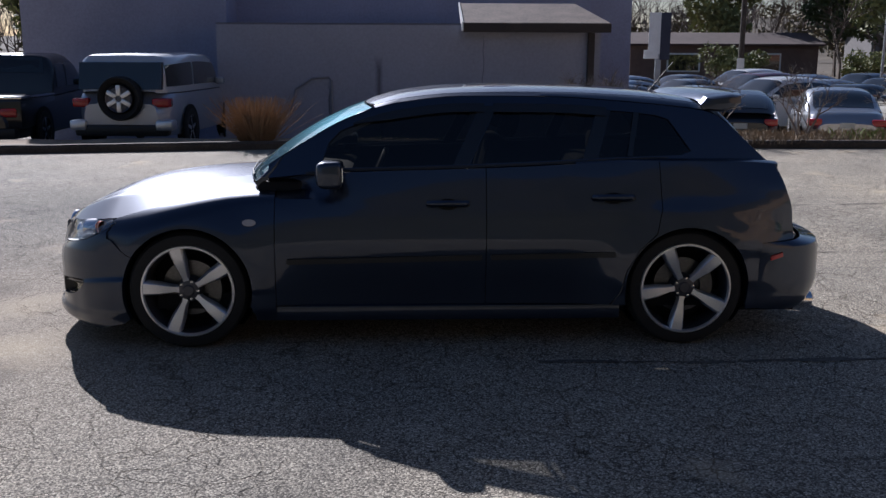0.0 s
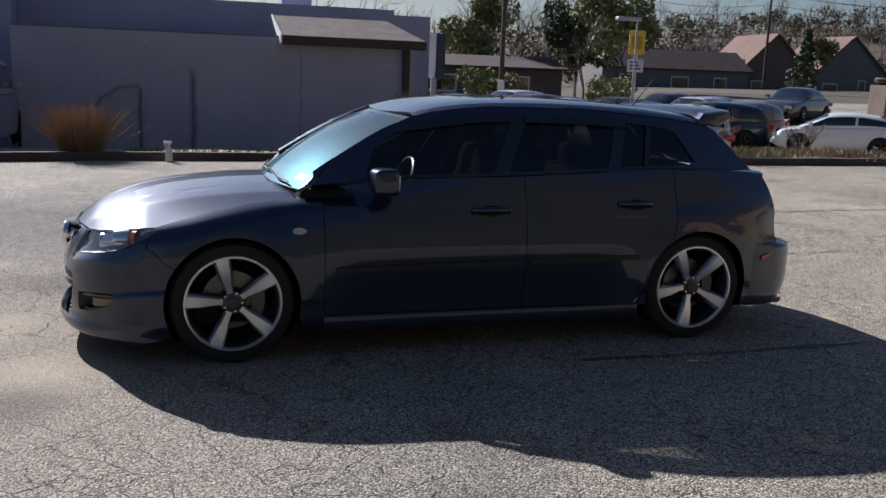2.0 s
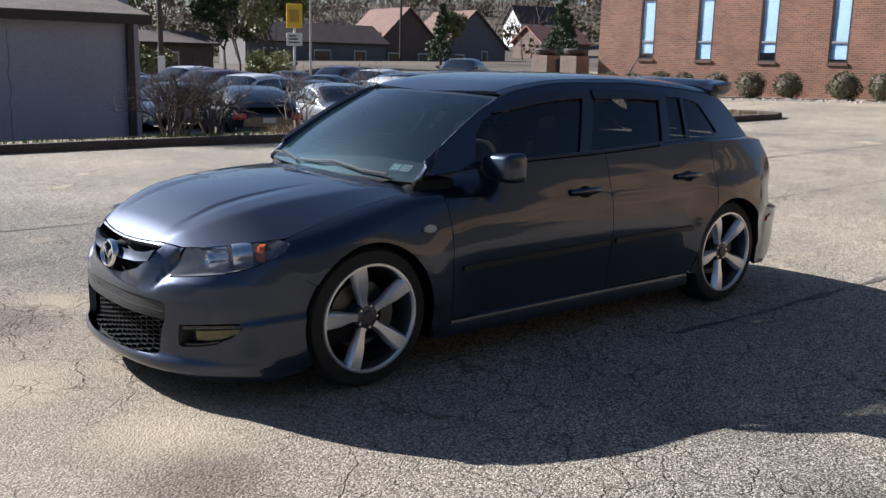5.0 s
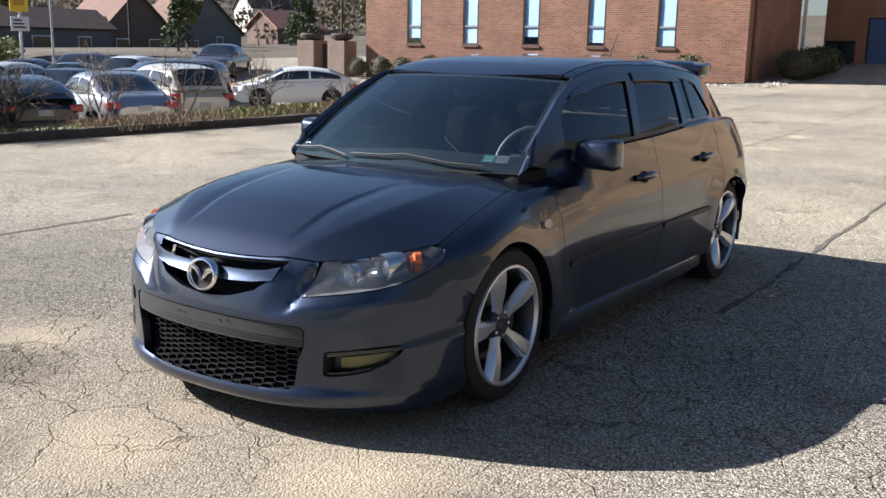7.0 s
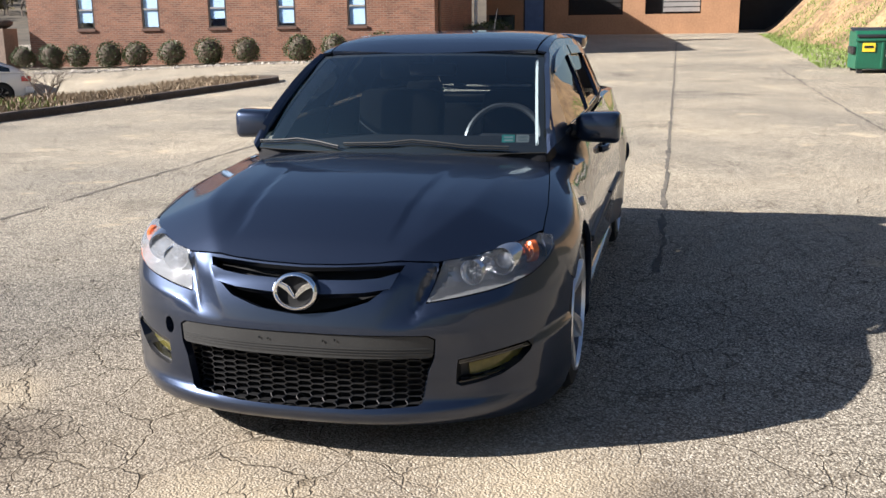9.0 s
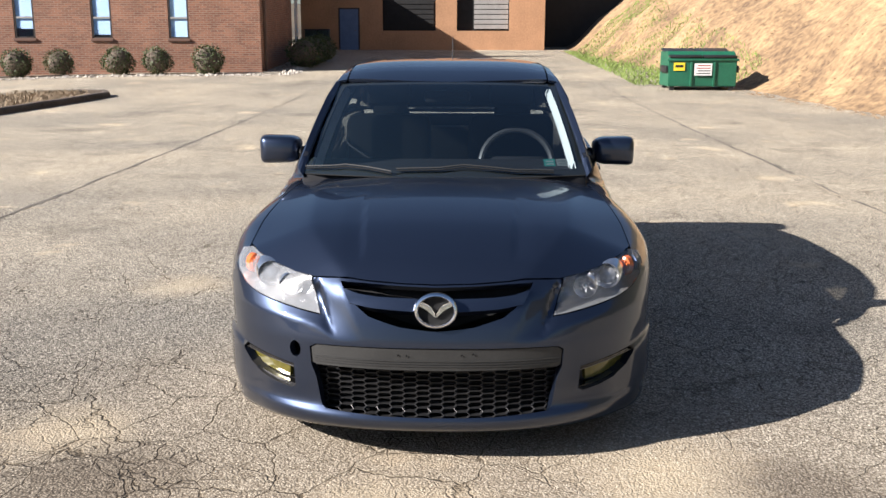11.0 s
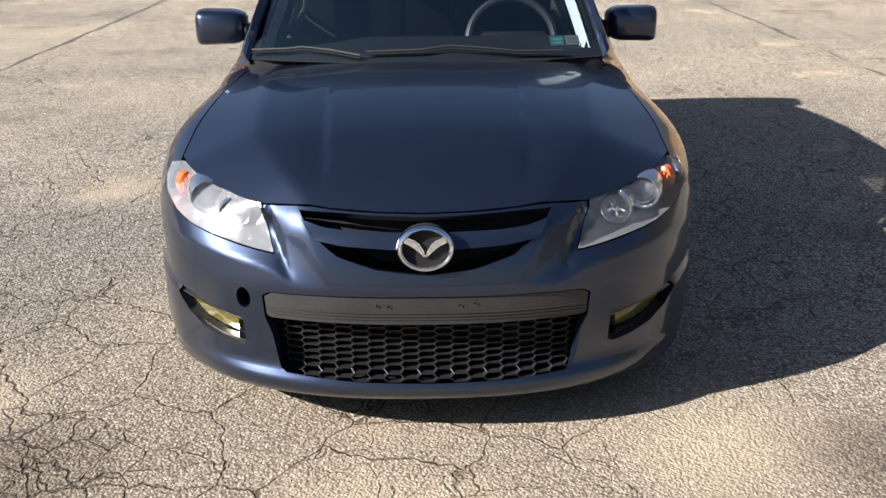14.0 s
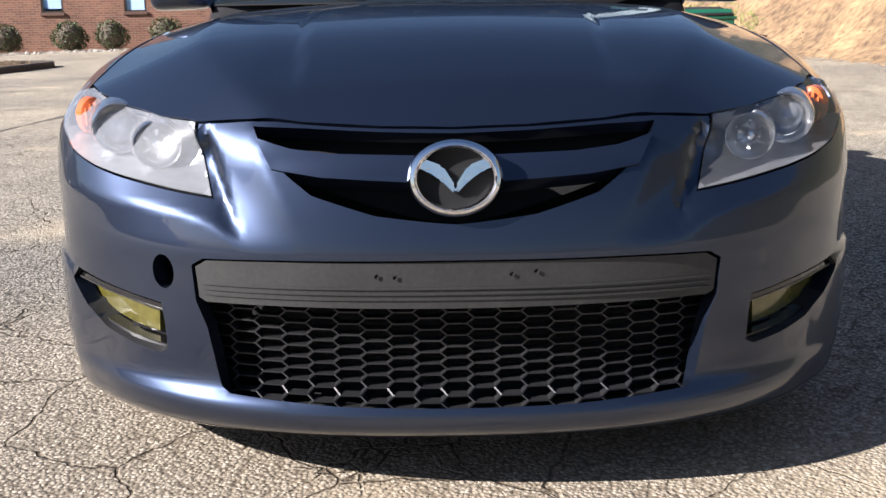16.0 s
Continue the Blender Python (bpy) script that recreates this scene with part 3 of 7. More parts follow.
def wheel(name, x, y, spin, label, parent):
    """A tyre on a five-spoked alloy rim with disc and caliper; outer face towards -y locally."""
    hub = new(name)
    hub.parent = parent
    hub["label"] = label
    turn = 0 if y < 0 else 180
    hub.matrix_basis = pose(x, y, HUB_Z, 0, 0, turn)
    out = pose(0, 0, 0, 90)
    bm = bmesh.new()
    lathe(bm, [(0.235, -0.19), (0.262, -0.205), (0.297, -0.20), (0.313, -0.18), (0.315, -0.11), (0.313, -0.04), (0.298, -0.012), (0.272, -0.004), (0.246, -0.008), (0.238, -0.02)], 64, out)
    part("tyre", bm, RUBBER, hub, "black low-profile tyre")
    bm = bmesh.new()
    lathe(bm, [(0.246, -0.010), (0.243, 0.0), (0.234, 0.001), (0.230, -0.006), (0.228, -0.014)], 64, out)
    rim = part("rim", bm, ALLOY, hub, "polished rim lip")
    # barrel coloured darker than the lip for the shade behind the spokes
    bm = bmesh.new()
    lathe(bm, [(0.229, -0.012), (0.222, -0.03), (0.215, -0.08), (0.214, -0.18)], 64, out)
    part("barrel", bm, ALLOY_DARK, rim)
    for k in range(5):
        bm = bmesh.new()
        a = radians(spin + 72 * k)
        secs = []
        for r, w, d, h in ((0.045, 0.020, -0.034, 0.03), (0.075, 0.017, -0.030, 0.03), (0.11, 0.022, -0.020, 0.034), (0.15, 0.030, -0.011, 0.036), (0.20, 0.034, -0.004, 0.036), (0.232, 0.036, -0.003, 0.03)):
            secs.append([bm.verts.new(out @ (Matrix.Rotation(a, 4, "Z") @ Vector((r, s * w * c, d + e)))) for s, c, e in ((-1, 1.25, -h), (-1, 0.9, -0.004), (-0.82, 0.9, 0.0), (0.82, 0.9, 0.0), (1, 0.9, -0.004), (1, 1.25, -h))])
        for p, q in zip(secs, secs[1:]):
            for j in range(5):
                bm.faces.new((p[j], p[j + 1], q[j + 1], q[j]))
        part("spoke", bm, ALLOY, rim)
    bm = bmesh.new()
    lathe(bm, [(0.0, -0.022), (0.026, -0.022), (0.03, -0.026), (0.031, -0.03), (0.056, -0.034), (0.066, -0.05), (0.07, -0.09)], 32, out)
    part("hub_cap", bm, ALLOY_DARK, hub)
    for k in range(5):
        bm = bmesh.new()
        a = radians(spin + 36 + 72 * k)
        lathe(bm, [(0.0, 0.002), (0.007, 0.0), (0.009, -0.006), (0.009, -0.03)], 6, out @ Matrix.Translation((0.048 * math.cos(a), 0.048 * math.sin(a), -0.03)))
        part("wheel_nut", bm, CHROME, hub)
    bm = bmesh.new()
    lathe(bm, [(0.05, -0.10), (0.15, -0.10), (0.15, -0.125), (0.05, -0.125)], 40, out)
    part("brake_disc", bm, STEEL, hub)
    bm = bmesh.new()
    cal = [(0.165 * math.cos(radians(t)), 0.165 * math.sin(radians(t))) for t in range(-30, 41, 10)] + [(0.10 * math.cos(radians(t)), 0.10 * math.sin(radians(t))) for t in range(40, -31, -10)]
    prism(bm, cal, -0.14, -0.075, out)
    part("brake_caliper", bm, STEEL, hub)
    bm = bmesh.new()
    lathe(bm, [(0.0, -0.185), (0.22, -0.18)], 32, out)
    part("inner_shield", bm, VOID, hub)
    return hub


def hatchback():
    car = thing("hatchback_car", "dark blue-grey metallic five-door hatchback on silver five-spoke wheels", "car")
    # bonnet
    edge = [(LIP(y), y) for y in (0.0, 0.12, 0.25, 0.345, 0.435)] + [(-1.95, 0.52), (-1.86, 0.62), (-1.77, 0.69), (-1.685, 0.730), (-1.5, 0.722), (-1.25, 0.694), (-1.02, 0.662), (-0.93, 0.650)]
    back = [(-1.005, 0.5), (-1.052, 0.25), (-1.066, 0.0)]
    right = edge + back
    outline = right + [(x, -y) for x, y in right[-2:0:-1]]
    panel("bonnet", car, PAINT, hood_f, outline, step=0.012, rim=0.02, flip=False, label="sculpted bonnet with two creases")
    for mirror in (False, True):
        kw = dict(mirror=mirror)
        # front wing
        top = []
        ex, ey = [e[0] for e in edge[8:]], [e[1] for e in edge[8:]]
        for x in np.linspace(ex[0], ex[-1], 22):
            x, y = float(x), float(np.interp(x, ex, ey))
            lo, hi = 0.0, 1.0
            for _ in range(24):
                q = (lo + hi) / 2
                if -fender_f(x, q)[1] < y + 0.004:
                    lo = q
                else:
                    hi = q
            top.append((x, lo))
        front = [(-1.735, 0.62), (-1.775, 0.9), (-1.772, fender_q(-1.772, 0.592)), (-1.65, fender_q(-1.65, 0.53)), (-1.605, fender_q(-1.605, 0.503))]
        archp = [(x, fender_q(x, z)) for x, z in arc(-ARCH_X, HUB_Z, ARCH_R, 146, -14, 18)]
        outline = top + [(-0.862, top[-1][1])] + [(-0.862, 0.6), (-0.862, 1.0), (-0.862, fender_q(-0.862, 0.4)), (-0.862, fender_q(-0.862, 0.165)), (-0.96, fender_q(-0.96, 0.165))] + archp[::-1] + front[::-1]
        panel("front_wing", car, PAINT, fender_f, outline, step=0.022, rim=0.02, flip=True, **kw)
        # doors and rear quarter
        x0, x1, x2 = -0.858, 0.245, 1.0
        fd = [(x0, 0.235), (x1, 0.235), (x1, BELT(x1))] + [(x, BELT(x)) for x in np.linspace(x1, x0, 12)[1:]]
        door = panel("front_door", car, PAINT, door_f, [(float(a), float(b)) for a, b in fd], step=0.04, rim=0.02, flip=False, **kw)
        xr = x1 + 0.004
        rd = [(xr, 0.235), (0.90, 0.235), (0.955, 0.30), (0.985, 0.42), (1.05, 0.535), (1.14, 0.62), (1.17, 0.75), (1.16, BELT(1.16))] + [(float(x), BELT(x)) for x in np.linspace(1.16, xr, 10)[1:]]
        door2 = panel("rear_door", car, PAINT, side_f, rd, step=0.04, rim=0.02, flip=False, **kw)
        archr = arc(ARCH_X, HUB_Z, ARCH_R, -14, 168, 20)
        qp = [(0.915, 0.235), (0.985, 0.235)] + archr[::-1] + [(1.65, 0.20), (1.70, 0.2), (1.715, 0.50), (1.72, 0.562), (1.93, 0.566), (1.91, 0.72), (1.85, 0.88)]
        qp += [(float(x), BELT(x)) for x in np.linspace(1.81, 1.164, 10)] + [(1.174, 0.75), (1.144, 0.618), (1.054, 0.533), (0.989, 0.419), (0.959, 0.299)]
        panel("rear_quarter", car, PAINT, side_f, qp, step=0.035, rim=0.02, flip=False, **kw)
        s = 1 if mirror else -1
        bm = bmesh.new()
        # side skirt
        prof = [(0.0, 0.155), (0.012, 0.15), (0.02, 0.18), (0.012, 0.225), (-0.01, 0.24), (-0.08, 0.24), (-0.08, 0.16)]
        xs = np.linspace(-0.97, 0.97, 24)
        rings = [[bm.verts.new((x, s * (0.797 + py - 0.01 * smooth01(0.75, 0.97, abs(x))), pz)) for py, pz in prof] for x in xs]
        for p, q in zip(rings, rings[1:]):
            for j in range(len(prof)):
                bm.faces.new((p[j], p[(j + 1) % 7], q[(j + 1) % 7], q[j]))
        bm.faces.new(rings[0]), bm.faces.new(rings[-1][::-1])
        bmesh.ops.recalc_face_normals(bm, faces=bm.faces)
        part("side_skirt", bm, PAINT, car)
        # rub strips
        for d, xa, xb in ((door, -0.80, 0.225), (door2, 0.27, 0.93)):
            bm = skin(side_f, rounded([(xa, 0.475 + 0.02 * xa), (xb, 0.475 + 0.02 * xb), (xb, 0.503 + 0.02 * xb), (xa, 0.503 + 0.02 * xa)], 0.01), step=0.03, rim=0.014, lift=0.012, flip=False, mirror=mirror)
            part("rub_strip", bm, BLACK, d)
        # handles
        for d, x, z in ((door, 0.045, 0.77), (door2, 0.915, 0.80)):
            # flat black ellipse paints the shade of a scoop behind the handle
            bm = skin(side_f, [(x + 0.11 * math.cos(t) * 0.5, z + 0.03 * math.sin(t)) for t in np.linspace(0, 2 * math.pi, 21)[:-1]], step=0.02, rim=0.0, lift=0.002, flip=False, mirror=mirror)
            part("handle_shade", bm, VOID, d)
            bm = bmesh.new()
            w = side_w(x, z)
            tube(bm, [(x - 0.105, s * (w + 0.002), z + 0.004), (x - 0.085, s * (w + 0.026), z + 0.007), (x, s * (w + 0.036), z + 0.009), (x + 0.085, s * (w + 0.028), z + 0.007), (x + 0.105, s * (w + 0.002), z + 0.004)], 0.014, 10)
            bmesh.ops.scale(bm, vec=(1, 1, 1.2), space=Matrix.Translation((0, 0, -z)), verts=bm.verts)
            part("handle", bm, PAINT, d)
        # side repeater
        bm = skin(side_f, [(-0.99 + 0.036 * math.cos(t), 0.675 + 0.017 * math.sin(t)) for t in np.linspace(0, 2 * math.pi, 17)[:-1]], step=0.02, rim=0.012, lift=0.01, flip=False, mirror=mirror)
        part("side_repeater", bm, mat("clear_repeater_lens", (0.45, 0.42, 0.40), 0.2, 0, 0.1, 80, coat=0.5), car)
        # cabin side: pillars, sills of glass, glass
        low = [(float(x), BELT(x) + 0.004) for x in np.linspace(-0.90, 1.81, 24)]
        high = [(float(x), rail(x)) for x in np.linspace(1.79, -0.90, 40)]

        def shrink(x):
            return rail(x) - 0.05
        g1 = [(-0.63, BELT(-0.63) + 0.025), (0.075, BELT(0.07) + 0.02), (0.225, shrink(0.225))] + [(float(x), shrink(x)) for x in np.linspace(0.1, -0.52, 10)] + [(-0.58, shrink(-0.58) - 0.03)]
        g2 = [(0.165, BELT(0.165) + 0.02), (0.765, BELT(0.76) + 0.02), (0.85, shrink(0.85))] + [(float(x), shrink(x)) for x in np.linspace(0.75, 0.315, 6)]
        g3 = [(0.845, BELT(0.845) + 0.022), (1.30, BELT(1.3) + 0.025), (1.355, BELT(1.35) + 0.045), (1.24, shrink(1.24) - 0.02), (1.17, shrink(1.17) - 0.004), (1.05, shrink(1.05)), (0.925, shrink(0.925))]
        panel("pillar_frame", car, PAINT, dome_side, low + high, [g1, g2, g3], step=0.03, rim=0.02, flip=False, **kw)
        for nm, g, d in (("window_glass", g1, door), ("window_glass", g2, door2), ("quarter_glass", g3, car)):
            panel(nm, d, TINT, dome_side, g, step=0.05, rim=0.0, lift=-0.008, flip=False, **kw)
        # rounded ledge from the flank in to the glass
        bm = bmesh.new()
        rows = []
        for x in np.linspace(0.72, 1.83, 24):
            x = float(x)
            o, c = Vector(side_f(x, BELT(x))), Vector(dome_side(x, BELT(x) + 0.004))
            ring = [o + Vector((0, 0.004, -0.02)), o, o.lerp(c, 0.3) + Vector((0, 0, 0.006)), o.lerp(c, 0.7) + Vector((0, 0, 0.008)), c + Vector((0, 0.004, 0.004)), c + Vector((0, 0.02, 0.0))]
            rows.append([bm.verts.new((q.x, q.y if s < 0 else -q.y, q.z)) for q in ring])
        for p, q in zip(rows, rows[1:]):
            for k in range(5):
                bm.faces.new((p[k], q[k], q[k + 1], p[k + 1]) if s < 0 else (p[k], p[k + 1], q[k + 1], q[k]))
        part("shoulder_ledge", bm, PAINT, car)
        # black strip along the belt and smoked rain guards above the glass
        strip = [(float(x), BELT(x) + 0.002) for x in np.linspace(-0.70, 1.22, 16)] + [(float(x), BELT(x) + 0.014) for x in np.linspace(1.22, -0.70, 16)]
        panel("belt_moulding", car, BLACK, dome_side, strip, step=0.03, rim=0.008, lift=0.005, flip=False, **kw)
        for d, xa, xb in ((door, -0.45, 0.245), (door2, 0.295, 0.90)):
            vis = [(float(x), shrink(x) + 0.004 - 0.038 * (smooth01(xa - 0.05, xa + 0.22, x) if xa < 0 else 1.0)) for x in np.linspace(xa, xb, 12)] + [(float(x), shrink(x) + 0.010) for x in np.linspace(xb, xa, 10)]
            panel("rain_guard", d, mat("smoked_plastic", (0.01, 0.01, 0.012), 0.12, 0, 0.1, 50, coat=0.5), dome_side, vis, step=0.025, rim=0.012, lift=0.012, flip=False, **kw)
        for pa, pb, qa, qb in ((0.077, 0.163, 0.227, 0.313), (0.767, 0.843, 0.852, 0.923), (1.0, 1.03, 1.05, 1.08)):
            post = [(pa, BELT(pa) + 0.022), (pb, BELT(pb) + 0.022), (qb, shrink(qb)), (qa, shrink(qa))]
            panel("black_post", car, GLOSSBLACK, dome_side, post, step=0.04, rim=0.003, lift=0.003, flip=False, **kw)
        # windscreen pillar, and its pale inner trim
        bm = bmesh.new()
        rows = []
        for v in np.linspace(-0.035, 1, 20):
            e = Vector(screen_f(0.75 * v, -0.6))
            x = -0.88 + 0.545 * v
            d = Vector(dome_side(x, 0.888 + (rail(x) - 0.888) * smooth01(-0.12, 0.16, v)))
            mid = (e + d) / 2 + Vector((-0.008, -0.012, 0.008))
            rows.append([bm.verts.new((q.x, q.y if s < 0 else -q.y, q.z)) for q in (e + Vector((0.02, 0.004, -0.02)), e, e * 0.6 + mid * 0.4 + Vector((-0.003, -0.003, 0.004)), mid, mid * 0.4 + d * 0.6 + Vector((0, -0.005, 0.002)), d, d + Vector((0.02, 0.02, -0.01)))])
        for p, q in zip(rows, rows[1:]):
            for k in range(6):
                bm.faces.new((p[k], p[k + 1], q[k + 1], q[k]) if s < 0 else (p[k], q[k], q[k + 1], p[k + 1]))
        part("windscreen_pillar", bm, PAINT, car)
        bm = bmesh.new()
        rows = []
        for v in np.linspace(0.05, 0.97, 10):
            a = Vector(screen_f(0.75 * v, -0.572)) + Vector((0.012, 0.004, -0.012))
            rows.append([bm.verts.new((q.x, q.y if s < 0 else -q.y, q.z)) for q in (a, a + Vector((0.028, 0.016, -0.018)), a + Vector((0.055, 0.020, -0.034)))])
        for p, q in zip(rows, rows[1:]):
            for k in range(2):
                bm.faces.new((p[k], p[k + 1], q[k + 1], q[k]))
        part("pillar_trim", bm, mat("light_grey_trim", (0.55, 0.57, 0.57), 0.8, 0, 0.1, 40), car)
        # door mirror
        bm = bmesh.new()
        bmesh.ops.create_uvsphere(bm, u_segments=24, v_segments=14, radius=1.0)
        for v in bm.verts:
            px, py, pz = v.co
            e = lambda c, n: math.copysign(abs(c) ** n, c)
            v.co = ((-0.02 if px < 0 else 0.0) + e(px, 0.65) * (0.085 if px < 0 else 0.035), e(py, 0.38) * 0.102, e(pz, 0.42) * (0.068 - 0.012 * (py * -s)))
        bmesh.ops.translate(bm, vec=(-0.53, s * 0.825, 0.935), verts=bm.verts)
        mir = part("door_mirror", bm, PAINT, car)
        bm = bmesh.new()
        tube(bm, [(-0.60, s * 0.70, 0.925), (-0.55, s * 0.76, 0.905), (-0.53, s * 0.80, 0.905)], 0.03, 10)
        part("mirror_foot", bm, BLACK, mir)
        bm = boxed((-0.502, s * 0.825 - 0.07, 0.90), (-0.494, s * 0.825 + 0.07, 0.97))
        part("mirror_glass", bm, CHROME, mir)
        # headlamp
        hx = [e[0] for e in edge[3:9]]
        hy = [e[1] for e in edge[3:9]]

        def bonnet_x(y):
            return float(np.interp(y, hy, hx))

        def lamp_top(y):
            return hood_f(bonnet_x(y), y)[2] - 0.005 - 0.02 * smooth01(0.73, 0.78, y)

        lamp_low_z = curve1((0.40, 0.517), (0.50, 0.532), (0.60, 0.548), (0.70, 0.565), (0.8, 0.583))

        def lamp_f(a, z):
            x, y, _ = front_f(a, z)
            ay = abs(y)
            lift = bonnet_x(ay) + 0.004 - front_f(front_a(ay, lamp_top(ay)), lamp_top(ay))[0]
            k = min(max((z - lamp_low_z(ay) - 0.01) / (lamp_top(ay) - lamp_low_z(ay) - 0.01), 0), 1)
            return (x + lift * k * smooth01(0.76, 0.70, ay), y, z)
        L = [(0.412, 0.520), (0.436, 0.590), (0.450, lamp_top(0.45))] + [(y, lamp_top(y)) for y in (0.50, 0.56, 0.62, 0.68, 0.715, 0.74)] + [(0.762, 0.675), (0.772, 0.648), (0.757, 0.616), (0.715, 0.581), (0.65, 0.559), (0.60, 0.548), (0.50, 0.532)]
        lens = [(front_a(y, z), z) for y, z in L]
        # the sunward side takes the whiter lens, with glare in its colour
        lamp = panel("headlamp", car, SUNLIT_LENS if mirror else LENS, lamp_f, lens, step=0.02, rim=0.012, lift=0.003, flip=False, label="hazy headlamp lens whitened for the sun on it" if mirror else "clear headlamp lens", **kw)

        lamp.visible_shadow = False

        def bowl(a, z):
            g = float(edge_gap(lens, [(a, z)])[0])
            p = Vector(lamp_f(a, z))
            return tuple(p + Vector((0.075, -0.02 if p.y > 0 else 0.02, -0.012)) * smooth01(0, 0.03, g))
        SATIN = mat("satin_lamp_housing", (0.30, 0.31, 0.33), 0.32, 0.7, 0.2, 40)
        BRIGHT = mat("bright_reflector", (0.72, 0.73, 0.75), 0.18, 0.95, 0.06, 40)
        part("housing", skin(bowl, lens, step=0.016, rim=0, mirror=mirror, flip=False), SATIN, lamp)
        for y, z, r, mm, dep in ((0.535, 0.594, 0.042, CHROME, 0.034), (0.622, 0.620, 0.047, CHROME, 0.034), (0.692, 0.636, 0.027, AMBER, 0.040)):
            c = Vector(lamp_f(front_a(y, z), z)) + Vector((dep, 0, 0))
            m = Matrix.Translation((c.x, s * abs(c.y), c.z)) @ pose(0, 0, 0, 0, -90, 0) @ pose(0, 0, 0, s * (16 if mm is CHROME else 40), 0, 0)
            bm = bmesh.new()
            if mm is CHROME:
                lathe(bm, [(r * 1.2, -0.07), (r * 1.06, 0.002), (r * 1.0, 0.008), (r * 0.92, 0.004), (r * 0.86, -0.008), (r * 0.72, -0.016), (r * 0.68, -0.008), (r * 0.64, -0.012), (r * 0.5, -0.04), (0.0, -0.05)], 36, m)
                rf = part("reflector", bm, BRIGHT, lamp)
                bm = bmesh.new()
                if r > 0.045:
                    lathe(bm, [(0.0, 0.006), (r * 0.3, 0.003), (r * 0.5, -0.004), (r * 0.64, -0.014)], 28, m)
                    part("projector_lens", bm, mat("projector_bulb_glass", (0.30, 0.32, 0.36), 0.08, 0.5, 0.05, 40, coat=1.0), rf)
                else:
                    lathe(bm, [(0.0, 0.0), (0.007, -0.002), (0.009, -0.012), (0.008, -0.045)], 14, m)
                    part("bulb", bm, CHROME, rf)
                    for k in range(6):
                        t0 = 2 * math.pi * k / 6
                        bm = bmesh.new()
                        prism(bm, [(r * 0.25 * math.cos(t0), r * 0.25 * math.sin(t0)), (r * 0.8 * math.cos(t0 - 0.12), r * 0.8 * math.sin(t0 - 0.12)), (r * 0.8 * math.cos(t0 + 0.12), r * 0.8 * math.sin(t0 + 0.12))], -0.03, -0.018, m)
                        part("facet", bm, CHROME, rf)
            else:
                lathe(bm, [(0.0, 0.004), (r * 0.6, 0.002), (r, -0.006), (r * 1.05, -0.03)], 24, m)
                for v in bm.verts:
                    v.co.z += (v.co.z - c.z) * 0.35
                ind = part("indicator", bm, AMBER, lamp, "amber turn signal")
                for k in range(-2, 3):
                    bm = bmesh.new()
                    box(bm, (-r * 1.0 * math.cos(k * 0.45), k * r * 0.36 - 0.0018, 0.001), (r * 1.0 * math.cos(k * 0.45), k * r * 0.36 + 0.0018, 0.007), 0, m)
                    part("ridge", bm, AMBER, ind)
        # tail lamp
        T = [(0.46, 0.72), (0.60, 0.70), (0.78, 0.76), (0.84, 0.84), (0.83, 0.90), (0.60, 0.885), (0.48, 0.80)]
        panel("tail_lamp", car, RED, rear_f, T, step=0.04, rim=0.02, lift=0.003, flip=False, mirror=not mirror, label="red tail lamp")
        panel("rear_marker", car, RED, rear_f, [(0.79, 0.480), (0.855, 0.462), (0.855, 0.486), (0.79, 0.504)], step=0.03, rim=0.012, lift=0.012, flip=False, mirror=not mirror)
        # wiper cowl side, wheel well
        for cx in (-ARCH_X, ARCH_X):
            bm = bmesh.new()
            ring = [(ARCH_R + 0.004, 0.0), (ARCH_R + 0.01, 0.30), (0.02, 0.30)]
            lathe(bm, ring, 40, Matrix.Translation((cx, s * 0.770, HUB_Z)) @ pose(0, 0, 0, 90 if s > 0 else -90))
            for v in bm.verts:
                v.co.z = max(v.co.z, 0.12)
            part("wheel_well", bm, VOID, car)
    # front bumper
    hole = lambda half: fa(half) + [(-a, z) for a, z in fa(half)[::-1]]
    lamp_low = [(0.408, 0.516), (0.50, 0.528), (0.60, 0.544), (0.65, 0.555), (0.716, 0.577), (0.760, 0.613), (0.776, 0.648)]
    half = [(y, lip_z(y)) for y in (0.0, 0.06, 0.12, 0.18, 0.25, 0.30, 0.345, 0.39, 0.440)] + [(0.432, 0.59)] + lamp_low
    out_a = fa(half) + [(front_ax(-1.757, 0.628), 0.628), (front_ax(-1.755, 0.594), 0.594), (front_ax(-1.725, 0.584), 0.584), (front_ax(-1.652, 0.527), 0.527), (front_ax(-1.608, 0.501), 0.501)]
    for x, z in arc(-ARCH_X, HUB_Z, ARCH_R, 147, 206, 8):
        out_a.append((front_ax(x, z), z))
    out_a += [(front_ax(-1.66, 0.14), 0.14), (front_ax(-1.8, 0.105), 0.105), (front_a(0.5, 0.095), 0.095), (0.0, 0.095)]
    outline = out_a + [(-a, z) for a, z in out_a[-2:0:-1]]
    grille = hole([(0.0, 0.622), (0.12, 0.625), (0.25, 0.632), (0.338, 0.635), (0.30, 0.578), (0.235, 0.528), (0.13, 0.496), (0.0, 0.482)])[:-1]
    lower = hole([(0.0, 0.425), (0.30, 0.424), (0.425, 0.421), (0.447, 0.408), (0.443, 0.345), (0.425, 0.30), (0.405, 0.196), (0.39, 0.188), (0.20, 0.180), (0.0, 0.178)])[:-1]
